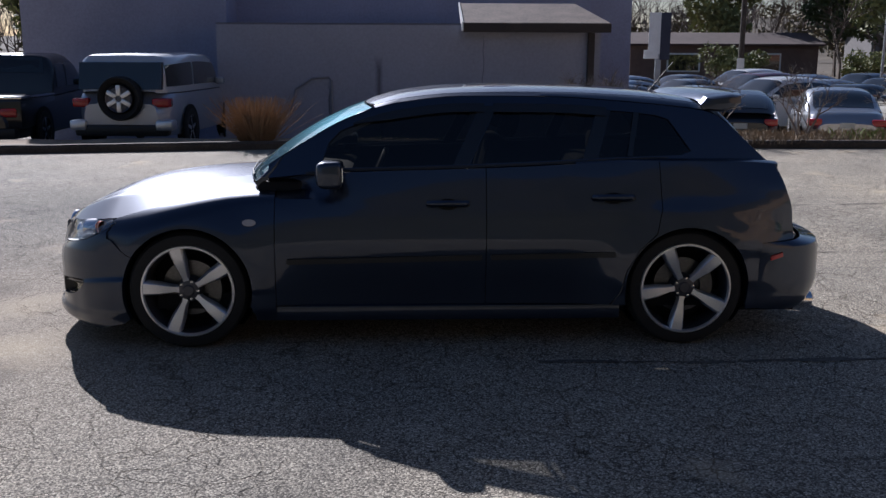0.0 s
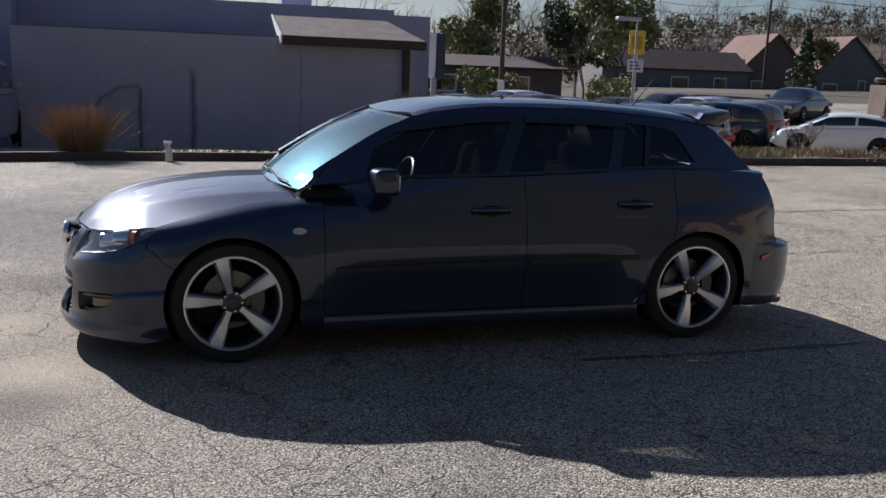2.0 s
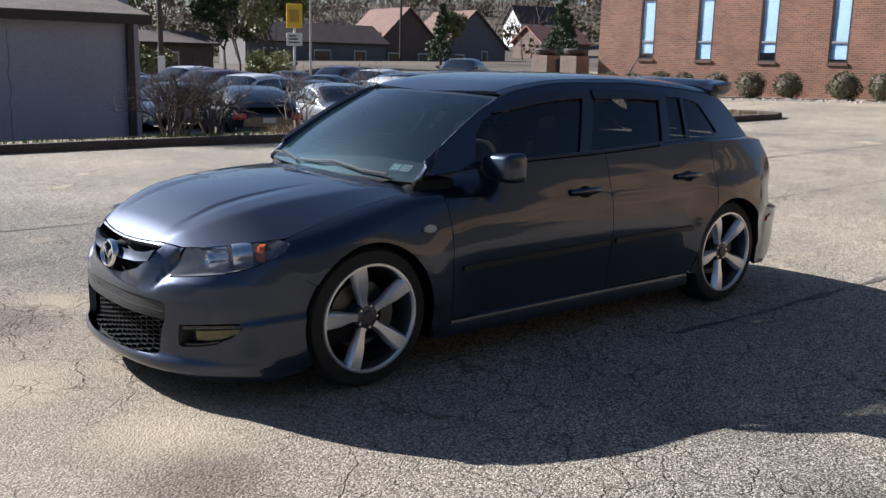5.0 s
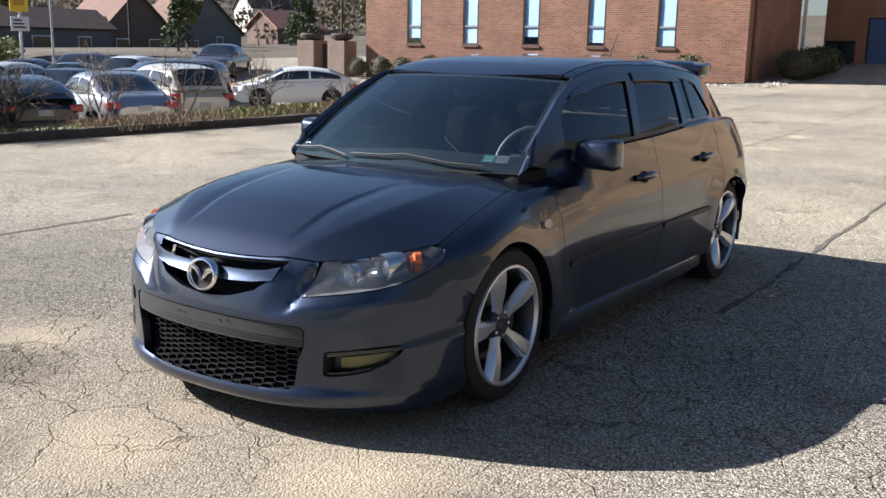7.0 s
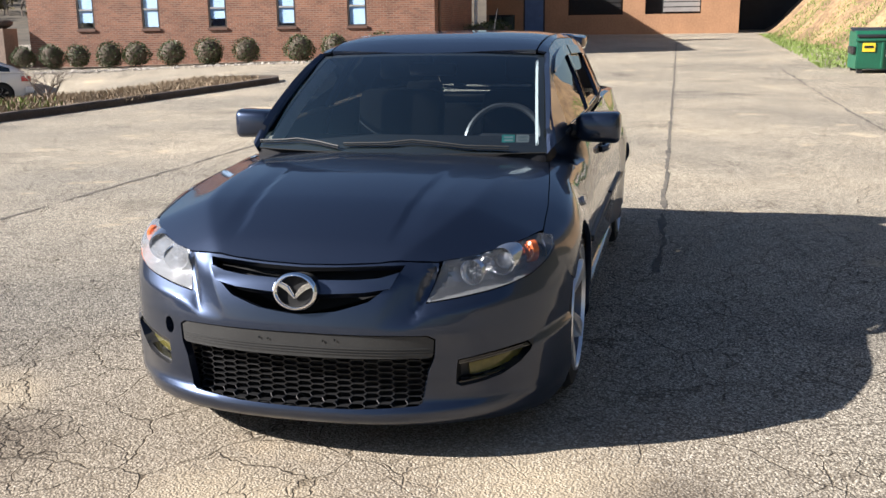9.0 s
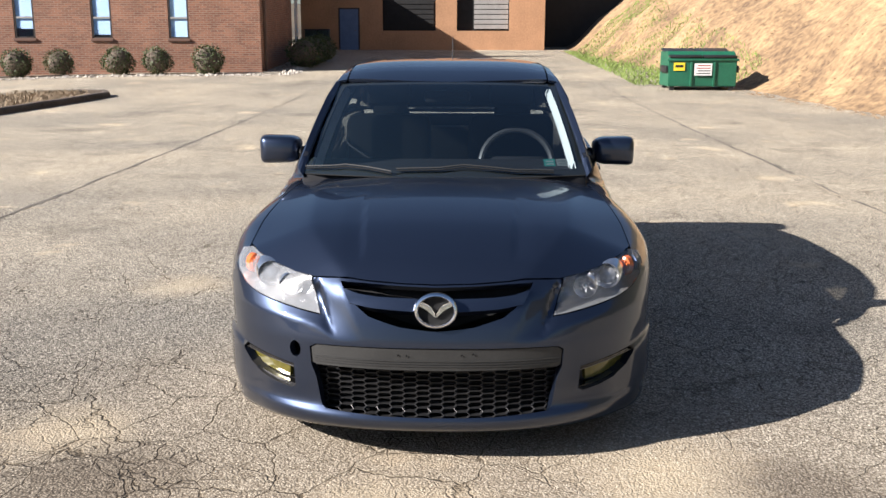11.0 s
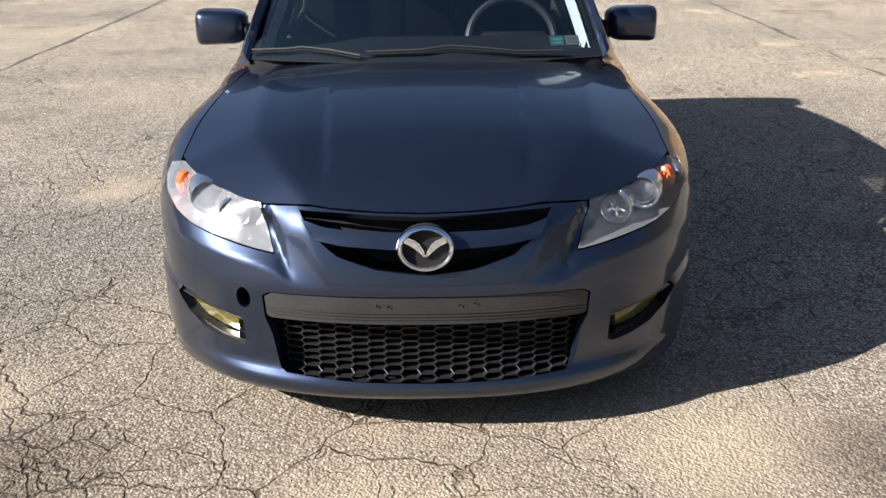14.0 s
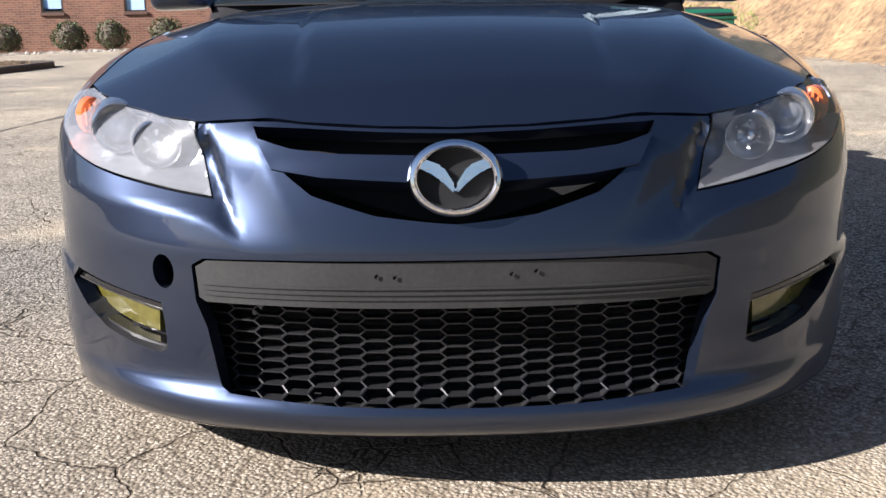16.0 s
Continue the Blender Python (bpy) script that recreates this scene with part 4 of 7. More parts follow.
    fog = [(0.512, 0.335), (0.60, 0.348), (0.68, 0.358), (0.728, 0.362), (0.715, 0.33), (0.69, 0.295), (0.645, 0.266), (0.58, 0.250), (0.522, 0.243), (0.506, 0.252), (0.508, 0.30)]
    fogs = [fa(fog), [(-a, z) for a, z in fa(fog)[::-1]]]
    tow = [(front_a(-0.503 + 0.021 * math.cos(t), 0.392), 0.392 + 0.03 * math.sin(t)) for t in np.linspace(0, 2 * math.pi, 25)[:-1]]
    grille, lower = [g[:-1] if g[0] == g[-1] else g for g in (grille, lower)]
    bump = panel("front_bumper", car, PAINT, front_f, outline, [dedupe(grille), dedupe(lower), dedupe(fogs[0]), dedupe(fogs[1]), tow], step=0.0105, rim=0.03, flip=False, label="painted front bumper with an open tow-eye hole")
    # upper grille
    def sunk(depth):
        return lambda a, z: tuple(Vector(front_f(a, z)) + Vector((depth, 0, 0)))
    # black sheet gives the grille opening its deep shade
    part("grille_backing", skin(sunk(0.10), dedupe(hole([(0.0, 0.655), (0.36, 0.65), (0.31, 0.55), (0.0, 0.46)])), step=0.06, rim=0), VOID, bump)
    for sg in (1, -1):
        b = fa([(0.05, 0.590), (0.20, 0.594), (0.27, 0.602), (0.328, 0.619), (0.302, 0.570), (0.22, 0.558), (0.05, 0.549)])
        b = b if sg > 0 else [(-a, z) for a, z in b[::-1]]
        panel("grille_bar", bump, PAINT, lambda a, z: tuple(Vector(front_f(a, z)) + Vector((-0.004 - 0.30 * (0.575 - z) * (1 if z < 0.575 else -1), 0, 0))), b, step=0.014, rim=0.04)
    # badge: a chrome ring with wings, drawn as plain shapes
    c = Vector((-2.148, 0, 0.557))
    m = Matrix.Translation(c) @ pose(0, 0, 0, 0, -82, 0)
    bm = bmesh.new()
    lathe(bm, [(0.077, -0.012), (0.078, 0.0), (0.0755, 0.008), (0.071, 0.013), (0.066, 0.014), (0.061, 0.010), (0.058, 0.002), (0.0575, -0.012)], 48, m @ Matrix.Diagonal((0.80, 1.0, 1, 1)))
    bad = part("badge", bm, CHROME, bump, "round chrome badge")
    for sg in (1, -1):
        bm = bmesh.new()
        prism(bm, [(0.018, sg * 0.063), (0.034, sg * 0.056), (0.02, sg * 0.02), (-0.012, sg * 0.0), (-0.026, sg * 0.0), (-0.004, sg * 0.022), (0.012, sg * 0.045)][::sg], -0.006, 0.010, m)
        bmesh.ops.recalc_face_normals(bm, faces=bm.faces)
        bmesh.ops.bevel(bm, geom=list(bm.edges), offset=0.005, segments=2, affect="EDGES")
        part("badge_wing", bm, CHROME, bad)
    bm = bmesh.new()
    lathe(bm, [(0.0, -0.004), (0.06, -0.004), (0.07, -0.012), (0.072, -0.06)], 40, m @ Matrix.Diagonal((0.80, 1.0, 1, 1)))
    part("badge_backing", bm, VOID, bad)
    # blanking strip where a plate would go, with three grooves' ribs
    strip = hole([(0.0, 0.421), (0.30, 0.420), (0.42, 0.417), (0.441, 0.405), (0.437, 0.352), (0.425, 0.345), (0.30, 0.345), (0.0, 0.343)])
    st = panel("plate_strip", bump, TRIM, sunk(0.004), dedupe(strip), step=0.03, rim=0.04, label="weathered black plastic blanking strip")
    for z in (0.359, 0.368, 0.377):
        rb = hole([(0.0, z + 0.0016), (0.42, z + 0.0016), (0.43, z), (0.42, z - 0.0016), (0.0, z - 0.0016)])
        panel("rib", st, TRIM, sunk(0.0015), dedupe(rb), step=0.03, rim=0.003)
    for y, z in ((0.13, 0.398), (0.10, 0.396), (-0.09, 0.400), (-0.13, 0.404)):
        bm = bmesh.new()
        lathe(bm, [(0.004, 0.001), (0.003, 0.0), (0.0, -0.002)], 12, Matrix.Translation(Vector(front_f(front_a(-y, z), z)) + Vector((0.002, 0, 0))) @ pose(0, 0, 0, 0, -90, 0))
        part("screw_hole", bm, VOID, st)
    # shade behind the intake mesh, coloured in as a black sheet
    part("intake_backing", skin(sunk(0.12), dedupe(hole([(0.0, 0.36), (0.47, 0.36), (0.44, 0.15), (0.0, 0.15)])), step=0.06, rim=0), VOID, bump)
    # honeycomb intake: flat hexagon cells with thin walls
    bm = bmesh.new()
    cw, ch, fl2 = 0.046, 0.0205, 0.017

    def on_mesh(y, z):
        p = front_f(front_a(y, z), z)
        return Vector((p[0] + 0.05, y, z))
    for col in range(-10, 11):
        for row in range(-2, 9):
            y0, z0 = col * cw, 0.190 + row * ch + (col % 2) * ch / 2
            pts = [(y0 - fl2, z0 + ch / 2), (y0 + fl2, z0 + ch / 2), (y0 + cw - fl2, z0), (y0 + fl2, z0 - ch / 2)]
            for a2, b2 in zip(pts, pts[1:]):
                if max(a2[1], b2[1]) < 0.350 and min(a2[1], b2[1]) > 0.158 and max(abs(a2[0]), abs(b2[0])) < 0.44:
                    pa, pb = on_mesh(*a2), on_mesh(*b2)
                    n = Vector((0, -(pb.z - pa.z), pb.y - pa.y)).normalized() * 0.0013
                    if n.z < 0:
                        n = -n
                    back = Vector((0.022, 0, 0))
                    vs = [bm.verts.new(q) for q in (pa - n, pb - n, pb + n, pa + n, pa - n + back, pb - n + back, pb + n + back, pa + n + back)]
                    for f4 in ((0, 1, 2, 3), (3, 2, 6, 7), (1, 0, 4, 5)):
                        bm.faces.new([vs[q] for q in f4])
    bmesh.ops.recalc_face_normals(bm, faces=bm.faces)
    part("intake_mesh", bm, BLACK, bump, "black honeycomb intake mesh", smooth=False)
    # fog lamps
    for sg in (1, -1):
        f2 = fogs[0] if sg > 0 else fogs[1]

        def fog_in(a, z, f2=f2):
            g = float(edge_gap(f2, [(a, z)])[0])
            p = Vector(front_f(a, z))
            return tuple(p + Vector((0.06, -0.015 * (1 if p.y > 0 else -1), 0)) * smooth01(0, 0.014, g))
        part("fog_recess", skin(fog_in, dedupe(f2), step=0.016, rim=0), BLACK, bump)
        fl = fa([(0.535, 0.304), (0.60, 0.313), (0.65, 0.321), (0.69, 0.327), (0.675, 0.300), (0.64, 0.282), (0.59, 0.270), (0.538, 0.264)])
        fl = fl if sg > 0 else [(-a, z) for a, z in fl[::-1]]
        lamp = panel("fog_lamp", bump, YELLOW, sunk(0.05), dedupe(fl), step=0.03, rim=0.04, label="yellow-filmed fog lamp")
        for mt, b in ((GLOSSBLACK, [(0.512, 0.318), (0.60, 0.330), (0.712, 0.343), (0.716, 0.351), (0.60, 0.339), (0.512, 0.327)]), (STEEL, [(0.512, 0.315), (0.60, 0.327), (0.710, 0.340), (0.710, 0.3425), (0.60, 0.3295), (0.512, 0.3175)]), (GLOSSBLACK, [(0.512, 0.247), (0.585, 0.254), (0.645, 0.271), (0.648, 0.277), (0.585, 0.261), (0.512, 0.254)])):
            b = fa(b) if sg > 0 else [(-a, z) for a, z in fa(b)[::-1]]
            panel("fog_trim", bump, mt, sunk(0.014 if mt is STEEL else 0.016), b, step=0.03, rim=0.03)
    # rear: bumper, tailgate
    rb = [(-0.62, 0.17), (0.62, 0.17), (0.84, 0.2), (0.83, 0.50), (0.81, 0.555), (-0.81, 0.555), (-0.83, 0.50), (-0.84, 0.2)]
    panel("rear_bumper", car, PAINT, rear_f, [(a * 1.115, z) for a, z in rb], step=0.03, rim=0.008, lift=0.004)
    tg = [(-0.56, 0.565), (0.56, 0.565), (0.60, 0.72), (0.68, 0.85), (0.86, 0.86), (0.86, 0.94), (-0.86, 0.94), (-0.86, 0.86), (-0.68, 0.85), (-0.60, 0.72)]
    panel("tailgate", car, PAINT, rear_f, tg, step=0.04, rim=0.02, flip=False)
    for y in (-0.52, 0.52):
        bm = bmesh.new()
        lathe(bm, [(0.045, 0.0), (0.048, 0.01), (0.05, 0.0), (0.05, -0.16), (0.044, -0.16), (0.044, 0.0)], 24, Matrix.Translation((2.12, y, 0.17)) @ pose(0, 0, 0, 0, 90, 0))
        part("exhaust_tip", bm, CHROME, car)
    # windscreen, roof, rear glass
    sym = lambda p: p + [(x, -y) for x, y in p[-2:0:-1]]
    frame_of = lambda s0, s1, w: [(s0, -w), (s1, -w), (s1, w), (s0, w)]
    panel("windscreen", car, GLASS, screen_f, frame_of(-0.01, 0.75, 0.6), step=0.05, rim=0, lift=-0.004).visible_shadow = False
    # black shade band round the glass
    panel("screen_surround", car, VOID, screen_f, frame_of(-0.012, 0.75, 0.6), [rounded([(0.03, -0.578), (0.725, -0.57), (0.725, 0.57), (0.03, 0.578)], 0.03)], step=0.04, rim=0.0, lift=-0.007)
    rf = [(-0.408, 0.0), (-0.400, 0.18), (-0.376, 0.35), (-0.338, 0.508), (-0.1, 0.512), (0.3, 0.513), (0.8, 0.51), (1.2, 0.50), (1.5, 0.49), (1.53, 0.3), (1.54, 0.0)]
    panel("roof", car, PAINT, dome_f, sym(rf), step=0.05, rim=0.018)
    for sg in (1, -1):
        rl = [(-0.345, 0.519), (-0.335, 0.516), (-0.1, 0.520), (0.3, 0.520), (0.8, 0.517), (1.2, 0.507), (1.5, 0.497), (1.58, 0.49), (1.84, 0.465)]
        ro = [(float(x), max(-dome_side(float(x), rail(float(x)))[1] - 0.001, float(np.interp(x, [p[0] for p in rl], [p[1] for p in rl])) + 0.008)) for x in np.linspace(1.79, -0.335, 36)]
        o = rl + ro
        o = o if sg > 0 else [(x, -y) for x, y in o[::-1]]
        panel("roof_rail", car, PAINT, dome_f, dedupe(o), step=0.03, rim=0.01)
    rg = [(1.545, 0.0), (1.535, 0.3), (1.51, 0.49), (1.60, 0.49), (1.84, 0.46), (1.86, 0.0)]
    panel("rear_glass", car, glass("rear_screen_glass", (0.55, 0.56, 0.55)), dome_f, sym(rg), step=0.05, rim=0, lift=-0.004)
    # roof spoiler: a wing carried on its turned-down ends
    bm = bmesh.new()
    rings = []
    for y in [-0.572, -0.566] + list(np.linspace(-0.55, 0.55, 29)) + [0.566, 0.572]:
        k = min(abs(y) / 0.55, 1.0)
        z0 = 1.318 - 0.010 * k**2
        dr = 0.034 * smooth01(0.80, 1.0, k)
        sec = [(1.40 + 0.03 * k, z0 - 0.012 - dr * 0.6), (1.46, z0 + 0.014 - dr * 0.3), (1.60, z0 + 0.026 - dr * 0.2), (1.695 - 0.05 * k**3, z0 + 0.022 - dr * 0.2), (1.70 - 0.05 * k**3, z0 + 0.010 - dr), (1.62, z0 - 0.006 - dr * 1.2), (1.54, z0 - 0.018 - dr * 1.6), (1.44, z0 - 0.022 - dr * 1.2)]
        if abs(y) > 0.551:
            cx, cz, pinch = sum(p[0] for p in sec) / 8, sum(p[1] for p in sec) / 8, 0.25 if abs(y) < 0.57 else 0.8
            sec = [(x + (cx - x) * pinch, z + (cz - z) * pinch) for x, z in sec]
        rings.append([bm.verts.new((x, y, z)) for x, z in sec])
    for p, q in zip(rings, rings[1:]):
        for j in range(8):
            bm.faces.new((p[j], p[(j + 1) % 8], q[(j + 1) % 8], q[j]))
    bm.faces.new(rings[0]), bm.faces.new(rings[-1][::-1])
    bmesh.ops.recalc_face_normals(bm, faces=bm.faces)
    part("roof_spoiler", bm, PAINT, car)
    bm = tube(bmesh.new(), [(1.28, 0, dome_f(1.28, 0)[2]), (1.30, 0, 1.35), (1.42, 0, 1.50)], 0.006, 8, 0.0025)
    part("antenna", bm, BLACK, car)
    # cowl, wipers
    cw2 = [(-1.085, 0.0), (-1.07, 0.25), (-1.02, 0.5), (-0.935, 0.645), (-0.90, 0.655), (-0.96, 0.48), (-1.02, 0.25), (-1.035, 0.0)]
    panel("cowl", car, VOID, lambda x, y: (x, y, hood_f(x, y)[2] - 0.012), sym(cw2), step=0.03, rim=0.02)
    for pts in ([(-0.20, 0.02), (-0.02, 0.028), (0.08, 0.045), (0.18, 0.034), (0.30, 0.014), (0.46, 0.006)], [(-0.595, 0.016), (-0.47, 0.028), (-0.42, 0.038), (-0.32, 0.026), (-0.22, 0.004)]):
        p3 = [Vector(screen_f(v, -t)) + Vector((-0.007, 0, 0.012)) for t, v in pts]
        wp = part("wiper", tube(bmesh.new(), p3, 0.0038, 8), TRIM, car)
        p3 = [Vector(screen_f(v - 0.006, -t)) + Vector((-0.004, 0, 0.006)) for t, v in pts]
        part("wiper_blade", tube(bmesh.new(), p3, 0.003, 6), VOID, wp)
    # stickers low on the driver's side of the screen
    for k, (nm, col) in enumerate((("sticker_green", (0.02, 0.15, 0.135)), ("sticker_grey", (0.15, 0.16, 0.16)))):
        t = -0.455 - 0.055 * k
        st = panel("inspection_sticker", car, mat(nm, col, 0.5, 0, 0.3, 60), screen_f, [(0.052, t - 0.025), (0.098, t - 0.025), (0.098, t + 0.025), (0.052, t + 0.025)], step=0.03, rim=0, lift=-0.006)
        for j in range(2):
            panel("printed_bar", st, mat("sticker_print", (0.2, 0.22, 0.22) if k == 0 else (0.08, 0.1, 0.1), 0.5), screen_f, [(0.060 + 0.018 * j, t - 0.018), (0.068 + 0.018 * j, t - 0.018), (0.068 + 0.018 * j, t + 0.016), (0.060 + 0.018 * j, t + 0.016)], step=0.03, rim=0, lift=-0.0052)
    # cabin
    DASH = mat("charcoal_dash_plastic", (0.009, 0.009, 0.011), 0.75, 0, 0.2, 150, 0.001, spec=0.25)
    CLOTH = mat("black_seat_cloth", (0.014, 0.014, 0.015), 0.9, 0, 0.3, 300, 0.001)
    bm = bmesh.new()
    for y0 in (0,):
        box(bm, (-0.98, -0.66, 0.60), (-0.48, 0.66, 0.885), 0.05)
    part("dashboard", bm, DASH, car)
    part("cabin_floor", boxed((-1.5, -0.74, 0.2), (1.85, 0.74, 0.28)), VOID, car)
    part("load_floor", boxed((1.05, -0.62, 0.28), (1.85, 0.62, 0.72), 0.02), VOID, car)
    # unseen undertray and sheet below the nose, added to stop sun leaking through
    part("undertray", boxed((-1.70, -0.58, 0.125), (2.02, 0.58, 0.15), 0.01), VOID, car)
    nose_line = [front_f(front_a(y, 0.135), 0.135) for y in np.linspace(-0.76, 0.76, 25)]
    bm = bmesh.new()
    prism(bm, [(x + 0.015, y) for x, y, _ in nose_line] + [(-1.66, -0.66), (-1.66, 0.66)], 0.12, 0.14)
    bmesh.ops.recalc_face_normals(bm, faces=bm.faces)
    part("nose_floor", bm, VOID, car, smooth=False)
    # near-black block fills the nose in place of a shaded engine bay
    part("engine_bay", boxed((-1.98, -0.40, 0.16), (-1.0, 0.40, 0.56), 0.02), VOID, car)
    for y in (-0.36, 0.36):
        bm = bmesh.new()
        box(bm, (-0.30, y - 0.25, 0.40), (0.25, y + 0.25, 0.55), 0.05)
        seat = part("front_seat", bm, CLOTH, car, "black cloth front seat")
        bm = bmesh.new()
        box(bm, (-0.07, -0.25, 0.0), (0.07, 0.25, 0.56), 0.06, pose(0.26, y, 0.50, 0, 14))
        part("backrest", bm, CLOTH, seat)
        bm = box(bmesh.new(), (-0.045, -0.13, 0.60), (0.045, 0.13, 0.76), 0.04, pose(0.26, y, 0.50, 0, 12))
        part("headrest", bm, CLOTH, seat)
    bm = box(bmesh.new(), (0.85, -0.62, 0.42), (1.1, 0.62, 0.92), 0.06)
    rs = part("rear_seat", bm, CLOTH, car)
    for y in (-0.40, 0.40):
        part("headrest", box(bmesh.new(), (1.0, y - 0.12, 0.90), (1.09, y + 0.12, 1.06), 0.04), CLOTH, rs)
    bm = bmesh.new()
    m = Matrix.Translation((-0.36, -0.36, 0.84)) @ pose(0, 0, 0, 0, -66)
    rings = []
    for k in range(40):
        a = 2 * math.pi * k / 40
        rings.append([bm.verts.new(m @ Vector(((0.185 + 0.016 * math.cos(b)) * math.cos(a), (0.185 + 0.016 * math.cos(b)) * math.sin(a), 0.016 * math.sin(b)))) for b in np.linspace(0, 2 * math.pi, 9)[:-1]])
    for k in range(40):
        p, q = rings[k], rings[(k + 1) % 40]
        for j in range(8):
            bm.faces.new((p[j], p[(j + 1) % 8], q[(j + 1) % 8], q[j]))
    sw = part("steering_wheel", bm, mat("worn_leather", (0.04, 0.04, 0.043), 0.35, 0, 0.2, 60), car)
    part("wheel_boss", box(bmesh.new(), (-0.07, -0.16, -0.05), (0.05, 0.16, -0.01), 0.02, m), DASH, sw)
    part("rear_view_mirror", box(bmesh.new(), (-0.34, -0.12, 1.15), (-0.31, 0.12, 1.215), 0.02), BLACK, car)
    for x, y, spin, lab in ((-ARCH_X, -0.828, 104, "silver five-spoke alloy front wheel"), (-ARCH_X, 0.828, 90, "silver five-spoke alloy front wheel"), (ARCH_X, -0.828, 116, "silver five-spoke alloy rear wheel"), (ARCH_X, 0.828, 90, "silver five-spoke alloy rear wheel")):
        wheel("wheel", x, y, spin, lab, car)
    return car


def dedupe(poly):
    out = []
    for p in poly:
        if not out or math.dist(p, out[-1]) > 1e-5:
            out.append(p)
    return out[:-1] if math.dist(out[0], out[-1]) < 1e-5 else out


hatchback()


# ---- surroundings: materials ----
GREY_BLUE = mat("blue_grey_painted_block", (0.35, 0.355, 0.47), 0.85, 0, 0.12, 18, 0.002, 0.8)
DARK_FASCIA = mat("dark_brown_fascia", (0.045, 0.035, 0.032), 0.7, 0, 0.2, 30)
SHINGLE = mat("brown_grey_shingle", (0.19, 0.15, 0.125), 0.9, 0, 0.3, 22, 0.004, 3)
BRICK = mat("brown_red_brick", (0.30, 0.125, 0.07), 0.85, 0, 0.2, 14, 0.002, 1.2)
SOIL = mat("tan_shale_soil", (0.25, 0.165, 0.085), 0.95, 0, 0.45, 6, 0.09, 0.6, tone=(0.10, 0.062, 0.036))
DRY = mat("dry_straw", (0.25, 0.19, 0.125), 0.9, 0, 0.4, 9, 0, 3)
RUST = mat("rust_brown_dry_grass", (0.30, 0.185, 0.10), 0.9, 0, 0.4, 9, 0, 3)
LAWN = mat("spring_grass", (0.16, 0.22, 0.05), 0.9, 0, 0.4, 7, 0, 2)
LEAF = mat("boxwood_leaf", (0.055, 0.075, 0.022), 0.6, 0, 0.5, 30, 0, 8)
PINE = mat("conifer_needles", (0.06, 0.085, 0.03), 0.7, 0, 0.5, 6, 0, 1)
OLIVE = mat("olive_spring_leaf", (0.19, 0.20, 0.07), 0.7, 0, 0.4, 6, 0, 1)
BARK = mat("grey_brown_bark", (0.12, 0.09, 0.07), 0.9, 0, 0.3, 30, 0.004, 4)
TWIG = mat("pale_bare_twig", (0.22, 0.18, 0.15), 0.85, 0, 0.3, 30, 0, 4)
STONE = mat("white_garden_stone", (0.42, 0.38, 0.33), 0.85, 0, 0.3, 20, 0.003)
TIMBER = mat("dark_old_kerb", (0.075, 0.058, 0.045), 0.9, 0, 0.4, 25, 0.006, 2)
WHITE = mat("white_paint", (0.72, 0.72, 0.70), 0.5, 0, 0.08, 20)
# near-black stands in for shade on the garage side, office floor and bays
SHADE = mat("shade_black", (0.01, 0.01, 0.011), 0.8, 0, 0.3, 5)
PANE = glass("window_pane", (0.80, 0.90, 1.0), 1.0, 0.01, ior=1.6)
# blind colour also carries the pale blue sky that the panes would mirror
BLIND = mat("sky_pale_blind", (0.74, 0.79, 0.86), 0.7, 0, 0.1, 8)
rng = np.random.default_rng(5)


def block(name, lo, hi, material, label, category="wall", bevel=0.0):
    return tagged(part(name, boxed(lo, hi, bevel), material, smooth=False), label, category, kind="structure")


def leaves(n, radii, size, seed, hollow=0.75, lumps=5):
    """Many small leaf blades filling an uneven rounded crown."""
    r = np.random.default_rng(seed)
    d = r.normal(size=(n, 3))
    d /= np.linalg.norm(d, axis=1)[:, None]
    k = r.normal(size=(lumps, 3))
    k /= np.linalg.norm(k, axis=1)[:, None]
    swell = 0.82 + 0.25 * np.max(np.clip(d @ k.T, 0, 1) ** 3, axis=1) + 0.06 * r.normal(size=n)
    p = d * np.array(radii) * (swell * (hollow + (1 - hollow) * r.random(n) ** 0.5))[:, None]
    a, b = r.normal(size=(n, 3)), r.normal(size=(n, 3))
    a /= np.linalg.norm(a, axis=1)[:, None]
    b -= (b * a).sum(1)[:, None] * a
    b /= np.linalg.norm(b, axis=1)[:, None]
    s = size * (0.6 + 0.8 * r.random((n, 1)))
    v = np.stack([p - a * s, p + b * s * 0.5, p + a * s, p - b * s * 0.5], 1).reshape(-1, 3)
    f = np.arange(4 * n).reshape(-1, 4)
    return v, f


def cloud(name, pieces, material, parent=None, label=""):
    """One mesh out of many vertex and face arrays."""
    vs, fs, o = [], [], 0
    for v, f in pieces:
        vs.append(v), fs.append(np.asarray(f) + o)
        o += len(v)
    me = bpy.data.meshes.new(name)
    me.from_pydata(np.concatenate(vs).tolist(), [], [tuple(q) for f in fs for q in f.tolist()])
    me.materials.append(material)
    ob = new(name, me)
    if parent:
        ob.parent = parent
    if label:
        ob["label"] = label
    return ob


